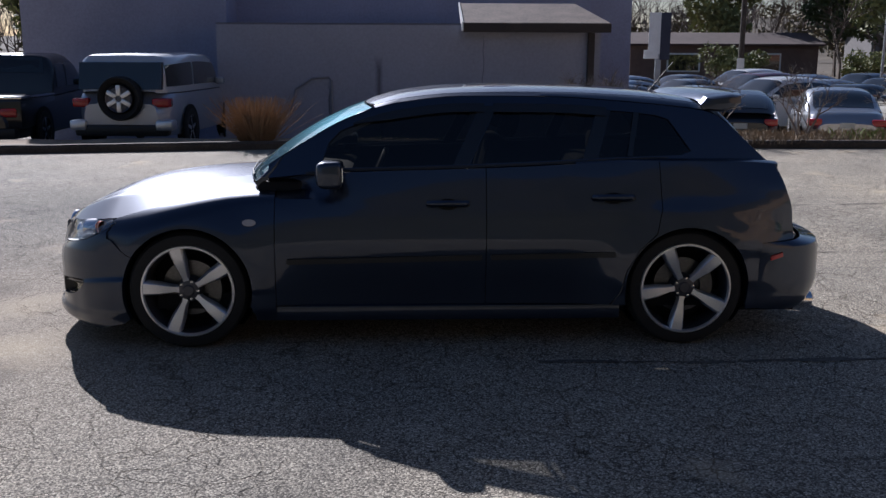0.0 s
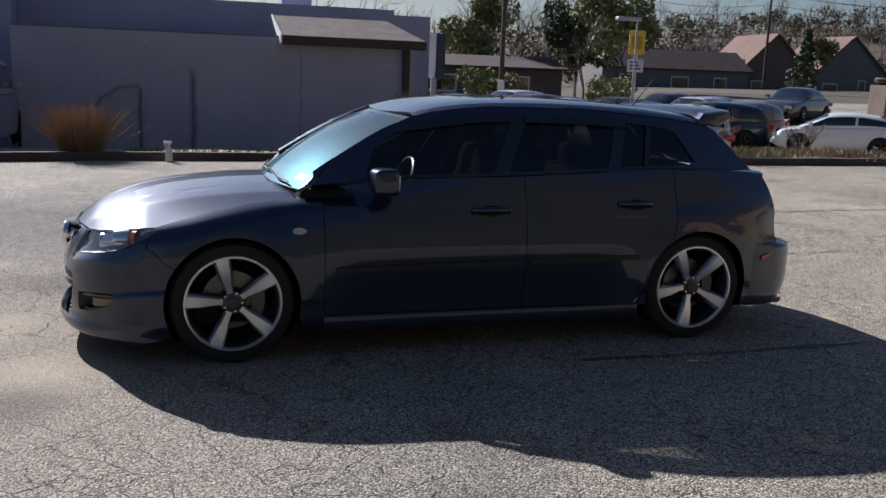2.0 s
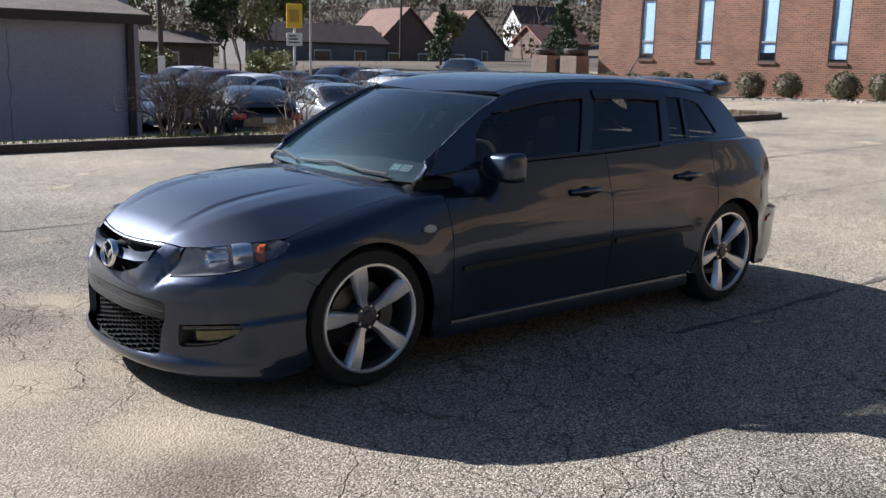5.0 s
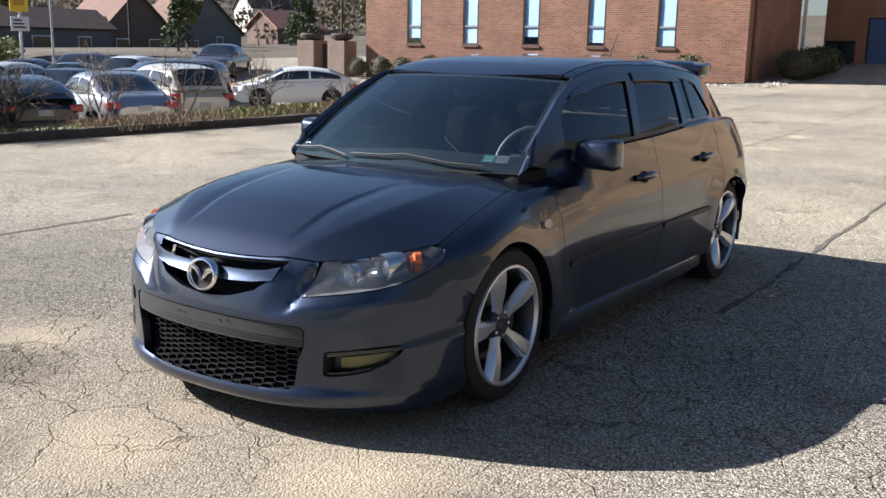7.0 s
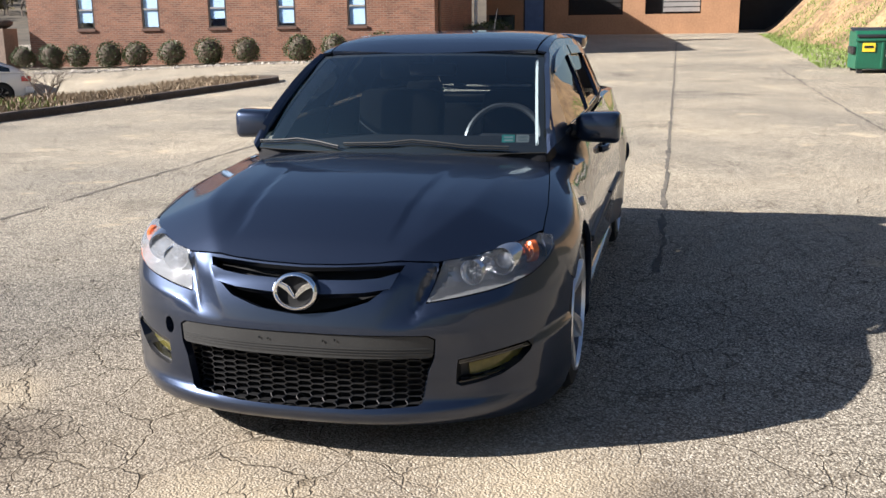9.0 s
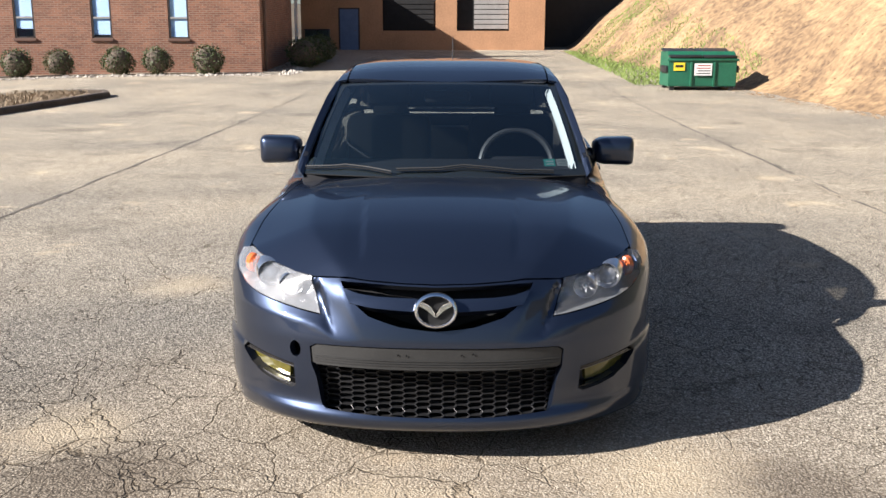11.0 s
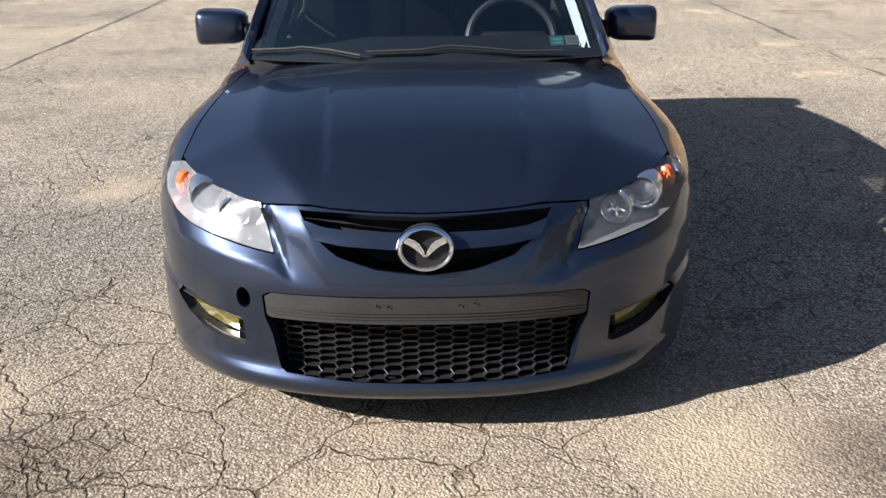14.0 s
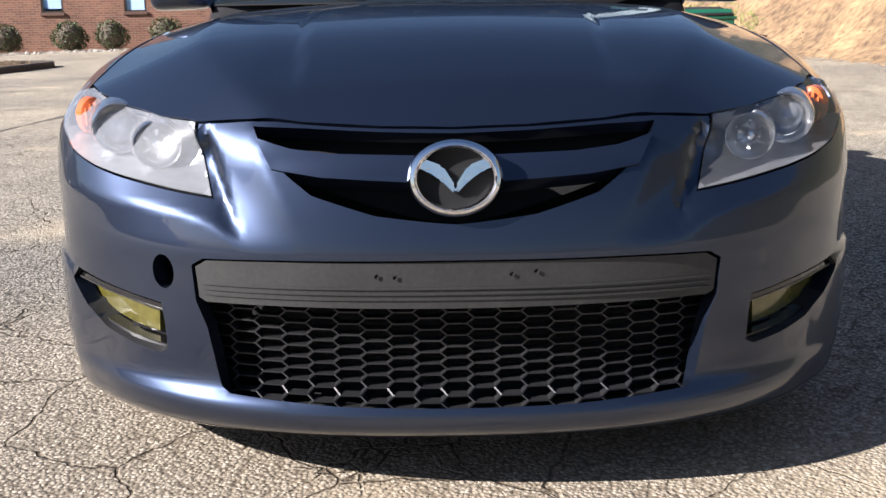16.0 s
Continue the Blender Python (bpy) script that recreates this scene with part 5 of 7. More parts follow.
def sticks(pairs):
    """Thin three-sided bars from (start, end, r0, r1)."""
    v, f = [], []
    for a, b, r0, r1 in pairs:
        a, b = np.array(a, float), np.array(b, float)
        d = b - a
        d /= np.linalg.norm(d) + 1e-9
        s = np.cross(d, (0.3, 0.2, 0.93))
        s /= np.linalg.norm(s) + 1e-9
        u = np.cross(s, d)
        o = len(v)
        for p, r in ((a, r0), (b, r1)):
            for t in (0, 2.094, 4.189):
                v.append(p + r * (math.cos(t) * s + math.sin(t) * u))
        f += [(o, o + 1, o + 4, o + 3), (o + 1, o + 2, o + 5, o + 4), (o + 2, o, o + 3, o + 5)]
    return np.array(v), np.array(f)


def branching(base, height, radius, depth, seed, spread=0.6, kids=3, lean=(0, 0, 1), out=None):
    """Pairs for a bare bush or tree."""
    r = np.random.default_rng(seed)
    out = [] if out is None else out

    def grow(p, d, length, rad, level):
        d = d / np.linalg.norm(d)
        mid = p + d * length * 0.5 + r.normal(size=3) * length * 0.05
        end = p + d * length + r.normal(size=3) * length * 0.07
        out.append((p, mid, rad, rad * 0.8))
        out.append((mid, end, rad * 0.8, rad * 0.6))
        if level < depth:
            for k in range(kids):
                nd = d + r.normal(size=3) * spread
                nd[2] = nd[2] * 0.7 + 0.35
                grow(end if k else mid, nd, length * (0.55 + 0.25 * r.random()), rad * 0.55, level + 1)

    grow(np.array(base, float), np.array(lean, float), height, radius, 0)
    return out


def blades(n, x0, x1, y0, y1, h, seed, wide=0.012, zf=None, clump=0.0, tilt=0.35):
    """Upright grass blades over a patch of ground."""
    r = np.random.default_rng(seed)
    v, f = [], []
    for k in range(n):
        x, y = r.uniform(x0, x1), r.uniform(y0, y1)
        z = (zf or ground_z)(x, y)
        a, L = r.uniform(0, 6.28), h * r.uniform(0.4, 1.1)
        dx, dy = r.normal() * tilt * L, r.normal() * tilt * L
        c, s = math.cos(a) * wide, math.sin(a) * wide
        o = len(v)
        v += [(x - c, y - s, z), (x + c, y + s, z), (x + dx * 0.4 + c * 0.7, y + dy * 0.4 + s * 0.7, z + L * 0.6), (x + dx, y + dy, z + L)]
        f.append((o, o + 1, o + 2, o + 3))
    return np.array(v, float), np.array(f)


# ---- kerb and planted strip ----
KERB = [(-16, 7.3), (-11, 8.1), (-6.1, 8.95), (-2, 9.65), (2.2, 9.85), (5.9, 9.45), (8.9, 9.1), (12.5, 8.72), (15.5, 8.35), (16.7, 8.25), (17.3, 8.5), (17.4, 9.1), (17.0, 10.0)]


def along(path, step):
    out = []
    for a, b in zip(path, path[1:]):
        k = max(1, math.ceil(math.dist(a, b) / step))
        out += [Vector((a[0] + (b[0] - a[0]) * j / k, a[1] + (b[1] - a[1]) * j / k)) for j in range(k)]
    return out + [Vector(path[-1])]


def kerb():
    bm = bmesh.new()
    prof = [(-0.09, -0.1), (-0.085, 0.10), (-0.06, 0.125), (0.06, 0.125), (0.09, 0.09), (0.10, -0.1)]
    pts = along(KERB, 0.5)
    rings = []
    for k, p in enumerate(pts):
        d = (pts[min(k + 1, len(pts) - 1)] - pts[max(k - 1, 0)]).normalized()
        n = Vector((-d.y, d.x))
        j = 0.012 * noise.noise(Vector((p.x * 1.7, p.y, 0)))
        rings.append([bm.verts.new((p.x - n.x * o, p.y - n.y * o, ground_z(p.x, p.y) + h + (j if h > 0 else 0))) for o, h in prof])
    for a, b in zip(rings, rings[1:]):
        for j in range(5):
            bm.faces.new((a[j], b[j], b[j + 1], a[j + 1]))
    bm.faces.new(rings[0]), bm.faces.new(rings[-1][::-1])
    bmesh.ops.recalc_face_normals(bm, faces=bm.faces)
    return tagged(part("kerb", bm, TIMBER), "low dark weathered kerb along the lot", "kerb", kind="structure")


kerb()


def kerb_y(x):
    return float(np.interp(x, [p[0] for p in KERB[:10]], [p[1] for p in KERB[:10]]))


def bed_z(x, y):
    return ground_z(x, y) + 0.07


def planted_strip():
    xs = np.arange(-16, 17.2, 0.4)
    v, f = [], []
    for x in xs:
        x = float(x)
        wide = 2.2 if x > 4.5 else 1.6
        for k in range(6):
            y = kerb_y(x) + 0.08 + wide * k / 5
            v.append((x, y, bed_z(x, y) + 0.03 * noise.noise(Vector((x, y * 2, 3)))))
    for i in range(len(xs) - 1):
        for k in range(5):
            o = i * 6 + k
            f.append((o, o + 6, o + 7, o + 1))
    me = bpy.data.meshes.new("planting_bed")
    me.from_pydata(v, [], f)
    me.materials.append(mat("straw_littered_soil", (0.25, 0.19, 0.125), 0.95, 0, 0.4, 12, 0.02, 2))
    tagged(new("planting_bed", me), "strip of bare soil and dead straw behind the kerb", "planting bed", kind="structure")
    pieces = [blades(5600, 4.6, 12.0, 9.3, 11.2, 0.15, 1, 0.006, bed_z), blades(4200, 11.0, 16.9, 8.7, 10.4, 0.13, 2, 0.006, bed_z)]
    tagged(cloud("dry_grass", pieces, DRY), "dead straw-coloured grass on the planted strip", "grass", kind="stuff")
    tagged(cloud("weeds", [blades(700, -2.0, 4.5, 9.95, 10.3, 0.10, 3, 0.012, bed_z), blades(300, 7, 10, 9.4, 10.5, 0.2, 4, 0.015, bed_z)], LAWN), "thin green weeds along the kerb", "weeds", kind="stuff")


planted_strip()


def ornamental_grass():
    t = thing("ornamental_grass", "clump of rust-brown dried ornamental grass by the kerb", "grass clump", (-2.62, 10.05, bed_z(-2.62, 10.05)))
    r = np.random.default_rng(8)
    pairs = []
    for k in range(900):
        a, s = r.uniform(0, 6.28), abs(r.normal()) * 0.30
        b = np.array([math.cos(a) * 0.28 * r.random(), math.sin(a) * 0.28 * r.random(), 0])
        e = b + np.array([math.cos(a) * s, math.sin(a) * s, 0.68 * r.uniform(0.65, 1.12)])
        pairs.append((b, e, 0.006, 0.002))
    cloud("stalks", [sticks(pairs)], RUST, t)


ornamental_grass()


def bare_bush(x, y, h, seed, stems=4, wood=None, label="leafless shrub with pale thorny twigs on the planted strip"):
    t = thing("bare_bush", label, "shrub", (x, y, bed_z(x, y)), group="bare bushes along the kerb")
    pairs = []
    for k in range(stems):
        a = k * 6.283 / stems + seed
        branching((0.06 * math.cos(a), 0.06 * math.sin(a), 0), h * 0.40, 0.024, 4, seed * 7 + k, 0.55, 3, (0.45 * math.cos(a), 0.45 * math.sin(a), 1), pairs)
    cloud("branch_framework", [sticks(pairs)], wood or TWIG, t)


for x, y, h, sd in ((2.9, 10.7, 1.15, 1), (3.6, 10.9, 1.2, 2), (5.0, 10.3, 1.35, 3), (6.6, 10.3, 1.2, 4), (8.4, 10.2, 1.1, 5), (3.2, 11.2, 1.1, 6), (10.6, 10.1, 0.7, 7)):
    bare_bush(x, y, h, sd)
DARKTWIG = mat("dark_grey_twig", (0.075, 0.065, 0.06), 0.85, 0, 0.3, 30, 0, 4)
for x, y, h, sd in ((2.75, 10.6, 1.1, 11), (3.15, 10.8, 1.15, 12), (3.6, 10.6, 1.05, 13)):
    bare_bush(x, y, h, sd, 7, DARKTWIG, "dense dark leafless bush beside the shed corner")


def spray_bottle():
    t = thing("spray_bottle", "clear plastic trigger spray bottle standing before the kerb", "bottle", (-1.34, 9.42, ground_z(-1.34, 9.42)))
    clear = mat("cloudy_clear_plastic", (0.62, 0.64, 0.60), 0.25, 0, 0.1, 20)
    bm = bmesh.new()
    lathe(bm, [(0.0, 0.0), (0.05, 0.0), (0.055, 0.01), (0.055, 0.16), (0.045, 0.20), (0.022, 0.235), (0.018, 0.25), (0.0, 0.25)], 20)
    part("bottle_body", bm, clear, t)
    bm = bmesh.new()
    box(bm, (-0.07, -0.018, 0.27), (0.045, 0.018, 0.315), 0.008)
    box(bm, (-0.02, -0.016, 0.245), (0.02, 0.016, 0.275), 0.004)
    part("spray_head", bm, WHITE, t)
    part("trigger", box(bmesh.new(), (-0.06, -0.006, 0.225), (-0.045, 0.006, 0.275), 0.003), WHITE, t)


spray_bottle()


# ---- blue-grey shed building ----
def stained_wall():
    """Painted block with long dark drip stains."""
    m = mat("stained_blue_grey_block", (0.37, 0.375, 0.45), 0.85, 0, 0.10, 18, 0.002, 0.8)
    n, l = m.node_tree.nodes, m.node_tree.links
    p = n["Principled BSDF"]
    old = p.inputs["Base Color"].links[0].from_socket
    geo, sep = n.new("ShaderNodeNewGeometry"), n.new("ShaderNodeSeparateXYZ")
    l.new(geo.outputs["Position"], sep.inputs[0])
    nz = n.new("ShaderNodeTexNoise")
    nz.inputs["Scale"].default_value = 3.0
    l.new(geo.outputs["Position"], nz.inputs["Vector"])

    def math_node(op, a, b):
        q = n.new("ShaderNodeMath")
        q.operation = op
        for s, v in zip(q.inputs, (a, b)):
            if isinstance(v, (int, float)):
                s.default_value = v
            else:
                l.new(v, s)
        return q.outputs[0]
    mask = None
    for x, w, top in ((-0.72, 0.10, 1.45), (-1.75, 0.035, 0.9), (1.45, 0.015, 1.9)):
        d = math_node("ABSOLUTE", math_node("SUBTRACT", math_node("ADD", sep.outputs[0], math_node("MULTIPLY", math_node("SUBTRACT", nz.outputs["Fac"], 0.5), 0.12)), x), 0)
        a = math_node("SUBTRACT", 1.0, math_node("DIVIDE", d, w))
        b = math_node("MULTIPLY", math_node("SUBTRACT", top, sep.outputs[2]), 3.0)
        c = math_node("MINIMUM", math_node("MINIMUM", math_node("MAXIMUM", a, 0.0), math_node("MAXIMUM", b, 0.0)), 1.0)
        mask = c if mask is None else math_node("MAXIMUM", mask, c)
    mx = n.new("ShaderNodeMix")
    mx.data_type = "RGBA"
    l.new(math_node("MULTIPLY", mask, 0.75), mx.inputs[0])
    l.new(old, mx.inputs[6])
    mx.inputs[7].default_value = (0.05, 0.05, 0.06, 1)
    l.new(mx.outputs[2], p.inputs["Base Color"])
    return m


def shed():
    block("wall_shed_front", (-4.05, 14.4, -1.2), (3.9, 14.7, 2.06), stained_wall(), "blue-grey painted block wall with dark drip stains")
    block("wall_shed_side", (3.6, 14.7, -1.2), (3.9, 19.0, 2.06), GREY_BLUE, "blue-grey painted block side wall")
    block("wall_shed_left", (-4.05, 14.7, -1.2), (-3.75, 19.0, 2.06), GREY_BLUE, "blue-grey painted block side wall")
    block("wall_tall_back", (-4.6, 19.0, -1.2), (4.6, 19.4, 3.02), GREY_BLUE, "taller blue-grey building wall behind")
    block("wall_tall_left", (-9.2, 17.6, -1.2), (-4.4, 30, 4.9), GREY_BLUE, "tall blue-grey building end")
    block("wall_step", (3.4, 19.4, -1.2), (5.7, 24, 2.92), GREY_BLUE, "stepped-back blue-grey wall")
    block("flat_roof", (-4.05, 14.42, 2.06), (3.9, 19.0, 2.10), mat("grey_roof_edge", (0.16, 0.16, 0.20), 0.8), "flat roof with a grey edge", "roof")
    block("chimney", (1.9, 20.5, 2.5), (2.7, 21.2, 4.2), GREY_BLUE, "square blue-grey roof stack", "chimney")
    t = thing("lean_to_roof", "brown shingled lean-to roof with dark fascia over the wall", "roof", kind="structure")
    bm = bmesh.new()
    y0, y1, z0, z1, xa, xb, xc = 14.15, 15.6, 2.02, 2.52, 1.02, 4.05, 3.55
    q = [bm.verts.new(p) for p in ((xa, y0, z0 + 0.09), (xb, y0, z0 + 0.09), (xc, y1, z1 + 0.04), (xa, y1, z1 + 0.04), (xa, y0, z0 + 0.04), (xb, y0, z0 + 0.04), (xc, y1, z1), (xa, y1, z1))]
    for fc in ((0, 1, 2, 3), (7, 6, 5, 4), (0, 4, 5, 1), (1, 5, 6, 2), (2, 6, 7, 3), (3, 7, 4, 0)):
        bm.faces.new([q[k] for k in fc])
    part("shingles", bm, SHINGLE, t, smooth=False)
    part("fascia", boxed((xa, y0 - 0.03, z0 - 0.10), (xb + 0.01, y0, z0 + 0.075), 0.004), DARK_FASCIA, t, "dark fascia board", smooth=False)
    bm = bmesh.new()
    prism(bm, [(y0 - 0.03, z0 - 0.07), (y0 + 0.22, z0 - 0.07), (y1, z1 + 0.02), (y1, z1 + 0.06), (y0 - 0.03, z0 + 0.10)], -0.03, 0.0, Matrix(((0, 0, 1, xa), (1, 0, 0, 0), (0, 1, 0, 0), (0, 0, 0, 1))))
    part("end_board", bm, WHITE, t, "white end board", smooth=False)
    d = thing("downspout", "dark downspout on the corner of the shed", "downspout")
    part("pipe", box(bmesh.new(), (3.62, 14.28, -0.9), (3.76, 14.39, 1.92), 0.015), DARK_FASCIA, d, smooth=False)
    d = thing("wall_conduit", "thin bent grey pipe on the wall", "pipe")
    part("pipe", tube(bmesh.new(), [(-1.70, 14.36, -0.6), (-1.70, 14.36, 0.93), (-1.76, 14.36, 1.0), (-2.1, 14.36, 0.98), (-2.45, 14.36, 0.75), (-2.55, 14.36, 0.3)], 0.025, 8), mat("grey_conduit", (0.25, 0.25, 0.28), 0.6), d)


shed()


# ---- brick office ----
OFF = Matrix.Translation((26.0, 6.6, 0.0)) @ pose(0, 0, 0, 0, 0, 2.6)


def in_office(name, lo, hi, material, label, category="wall", bevel=0.0):
    bm = box(bmesh.new(), lo, hi, bevel)
    bmesh.ops.transform(bm, matrix=OFF, verts=bm.verts)
    return tagged(part(name, bm, material, smooth=False), label, category, kind="structure")


WIN_Y = [2.62 + 2.467 * k for k in range(5)]


def brick_wall():
    """The long wall with five tall narrow openings, built as piers, spandrels and heads."""
    zs, zt, half, top = 1.56, 3.75, 0.33, 5.6
    holes = [[(c - half, zs), (c + half, zs), (c + half, zt), (c - half, zt)] for c in WIN_Y]
    frame_out = [(0.0, -0.3), (14.75, -0.3), (14.75, top), (0.0, top)]
    bm = skin(lambda y, z: (0.0, y, z), frame_out, holes, step=1.2, rim=0.35, flip=True)
    skin(lambda y, z: (0.35, y, z), frame_out, holes, step=1.2, rim=0.0, flip=False, bm=bm)
    bmesh.ops.transform(bm, matrix=OFF, verts=bm.verts)
    m = brick_material()
    wall = tagged(part("wall_office_front", bm, m, smooth=False), "long brown-red brick office wall", "wall", kind="structure")
    for k, c in enumerate(WIN_Y):
        t = thing("office_window", "tall narrow office window with dark frame and brick sill", "window", group="office windows", kind="structure")
        t.matrix_basis = OFF @ Matrix.Translation((0.0, c, 0.0))
        bm = bmesh.new()
        for lo, hi in (((0.01, -half, zs), (0.08, -half + 0.06, zt)), ((0.01, half - 0.06, zs), (0.08, half, zt)), ((0.01, -half, zs), (0.08, half, zs + 0.05)), ((0.01, -half, zt - 0.06), (0.08, half, zt))):
            box(bm, lo, hi)
        part("window_frame", bm, mat("bronze_frame", (0.05, 0.04, 0.035), 0.5, 0.3), t, smooth=False)
        part("transom", boxed((0.015, -half + 0.06, zs + 0.62), (0.07, half - 0.06, zs + 0.68)), mat("pale_transom", (0.3, 0.29, 0.28), 0.5), t, smooth=False)
        part("upper_pane", boxed((0.04, -half + 0.06, zs + 0.68), (0.046, half - 0.06, zt - 0.06)), PANE, t, smooth=False).visible_shadow = False
        part("lower_pane", boxed((0.04, -half + 0.06, zs + 0.05), (0.046, half - 0.06, zs + 0.62)), PANE, t, smooth=False).visible_shadow = False
        # set close behind the glass, its paleness doubles as sky reflection
        part("blind", boxed((0.055, -half + 0.05, zs + (0.04, 0.12, 0.30, 0.04, 0.22)[k]), (0.062, half - 0.05, zt)), BLIND, t, smooth=False)
        part("window_sill", box(bmesh.new(), (-0.05, -half - 0.03, zs - 0.09), (0.16, half + 0.03, zs), 0.008), mat("dark_sill_brick", (0.13, 0.07, 0.05), 0.8), t, smooth=False)


def brick_material():
    m = bpy.data.materials.new("brown_red_brick_courses")
    m.use_nodes = True
    n, l = m.node_tree.nodes, m.node_tree.links
    p = n["Principled BSDF"]
    p.inputs["Roughness"].default_value = 0.85
    geo, sep, com = n.new("ShaderNodeNewGeometry"), n.new("ShaderNodeSeparateXYZ"), n.new("ShaderNodeCombineXYZ")
    l.new(geo.outputs["Position"], sep.inputs[0])
    add = n.new("ShaderNodeMath")
    add.operation = "ADD"
    l.new(sep.outputs[0], add.inputs[0])
    l.new(sep.outputs[1], add.inputs[1])
    l.new(add.outputs[0], com.inputs[0])
    l.new(sep.outputs[2], com.inputs[1])
    b = n.new("ShaderNodeTexBrick")
    b.inputs["Color1"].default_value = (0.27, 0.118, 0.07, 1)
    b.inputs["Color2"].default_value = (0.17, 0.075, 0.048, 1)
    b.inputs["Mortar"].default_value = (0.27, 0.20, 0.15, 1)
    b.inputs["Scale"].default_value = 1.0
    b.inputs["Mortar Size"].default_value = 0.008
    b.inputs["Brick Width"].default_value, b.inputs["Row Height"].default_value = 0.21, 0.068
    l.new(com.outputs[0], b.inputs["Vector"])
    nz = n.new("ShaderNodeTexNoise")
    nz.inputs["Scale"].default_value, nz.inputs["Detail"].default_value = 1.2, 5.0
    l.new(geo.outputs["Position"], nz.inputs["Vector"])
    mx = n.new("ShaderNodeMix")
    mx.data_type, mx.blend_type = "RGBA", "OVERLAY"
    mx.inputs[0].default_value = 0.35
    l.new(b.outputs[0], mx.inputs[6])
    l.new(nz.outputs["Fac"], mx.inputs[7])
    l.new(mx.outputs[2], p.inputs["Base Color"])
    bp = n.new("ShaderNodeBump")
    bp.inputs["Strength"].default_value, bp.inputs["Distance"].default_value = 0.5, 0.006
    bp.invert = True
    l.new(b.outputs["Fac"], bp.inputs["Height"])
    l.new(bp.outputs[0], p.inputs["Normal"])
    return m


def office():
    brick_wall()
    bm_mat = bpy.data.materials["brown_red_brick_courses"]
    in_office("wall_office_side", (0.35, 0.0, -0.3), (7.2, 0.3, 5.6), bm_mat, "brown brick side wall of the office in shade")
    in_office("wall_office_back", (7.2, 3.5, -0.3), (16.6, 3.8, 7.4), bm_mat, "brown brick wall set back beside the drive")
    in_office("wall_office_return", (7.2, 0.0, -0.3), (7.5, 3.5, 7.4), bm_mat, "brown brick return wall")
    in_office("wall_office_north", (0.35, 14.45, -0.3), (16.6, 14.75, 5.6), bm_mat, "brown brick north wall")
    in_office("roof_office", (0.0, 0.0, 5.6), (16.6, 14.75, 5.75), DARK_FASCIA, "flat office roof with dark edge", "roof")
    in_office("floor_office", (0.36, 0.31, 0.8), (16.5, 14.4, 0.85), SHADE, "dark office floor", "floor")
    in_office("partition", (3.0, 0.31, 0.85), (3.1, 14.4, 5.6), BLIND, "pale office partition", "wall")
    d = thing("downspout", "thin brown downspout on the office corner", "downspout")
    d.matrix_basis = OFF
    part("pipe", box(bmesh.new(), (0.55, -0.10, 0.2), (0.65, -0.01, 5.5), 0.015), mat("brown_pipe", (0.12, 0.07, 0.05), 0.6), d, smooth=False)
    d = thing("downspout", "white downspout in the recess of the office", "downspout")
    part("pipe", box(bmesh.new(), (33.0, 6.62, 0.9), (33.12, 6.74, 5.6), 0.015), WHITE, d, smooth=False)
    # garage wing across the end of the drive
    zb, gx = 1.0, 43.0
    bm = bmesh.new()
    bays = [(4.15, 1.5), (0.45, -2.15)]
    y = 8.2
    for a, b in bays:
        box(bm, (gx, a, zb - 0.4), (gx + 0.4, y, 6.5))
        box(bm, (gx, b, zb - 0.4), (gx + 0.4, a, 2.02))
        box(bm, (gx, b, 4.6), (gx + 0.4, a, 6.5))
        y = b
    box(bm, (gx, -3.9, zb - 0.4), (gx + 0.4, y, 6.5))
    tagged(part("wall_garage", bm, mat("orange_brown_block", (0.40, 0.22, 0.12), 0.85, 0, 0.15, 12, 0.002, 1), smooth=False), "orange-brown garage wall across the drive", "wall", kind="structure")
    # deep shade is put into the colour of these two walls
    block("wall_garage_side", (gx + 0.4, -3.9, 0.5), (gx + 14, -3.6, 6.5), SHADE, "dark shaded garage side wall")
    block("wall_garage_far", (gx + 4, -12, 0.5), (gx + 4.3, -3.9, 4.3), mat("shade_black_wall", (0.03, 0.028, 0.028), 0.9), "dark retaining wall in deep shade")
    for k, (a, b) in enumerate(bays):
        t = thing("garage_bay_door", "dark garage bay opening with a half-raised slatted door" if k else "dark closed garage bay door", "garage door", group="garage bays", kind="structure")
        # flat near-black sheet closes the bay in place of its unlit depth
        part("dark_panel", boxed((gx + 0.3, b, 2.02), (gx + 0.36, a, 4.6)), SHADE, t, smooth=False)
        for j in range(6):
            part("slat", boxed((gx + 0.22, b + (0.05 if k else 0.1), 2.12 + 0.24 * j), (gx + 0.26, a - (0.85 if k else 0.1), 2.32 + 0.24 * j)), mat("grey_slat", (0.30, 0.29, 0.28), 0.6) if k else SHADE, t, smooth=False)
    t = thing("side_door", "faded blue steel door in the garage wall", "door", kind="structure")
    part("door_leaf", boxed((gx - 0.03, 5.35, zb), (gx + 0.0, 6.25, zb + 2.05)), mat("faded_blue_paint", (0.10, 0.16, 0.30), 0.6), t, smooth=False)
    part("door_frame", boxed((gx - 0.02, 5.27, zb), (gx - 0.005, 6.33, zb + 2.12)), DARK_FASCIA, t, smooth=False)
    part("door_handle", boxed((gx - 0.09, 5.45, zb + 1.0), (gx - 0.03, 5.52, zb + 1.04)), STEEL, t, smooth=False)
    for y in (6.9, 7.5):
        t = thing("wheelie_bin", "dark green wheeled rubbish bin against the wall", "bin", (gx - 1.2, y, ground_z(gx - 1.2, y)), group="bins")
        part("bin_body", box(bmesh.new(), (-0.3, -0.28, 0.05), (0.3, 0.28, 0.95), 0.03), mat("dark_green_plastic", (0.012, 0.025, 0.02), 0.5), t)
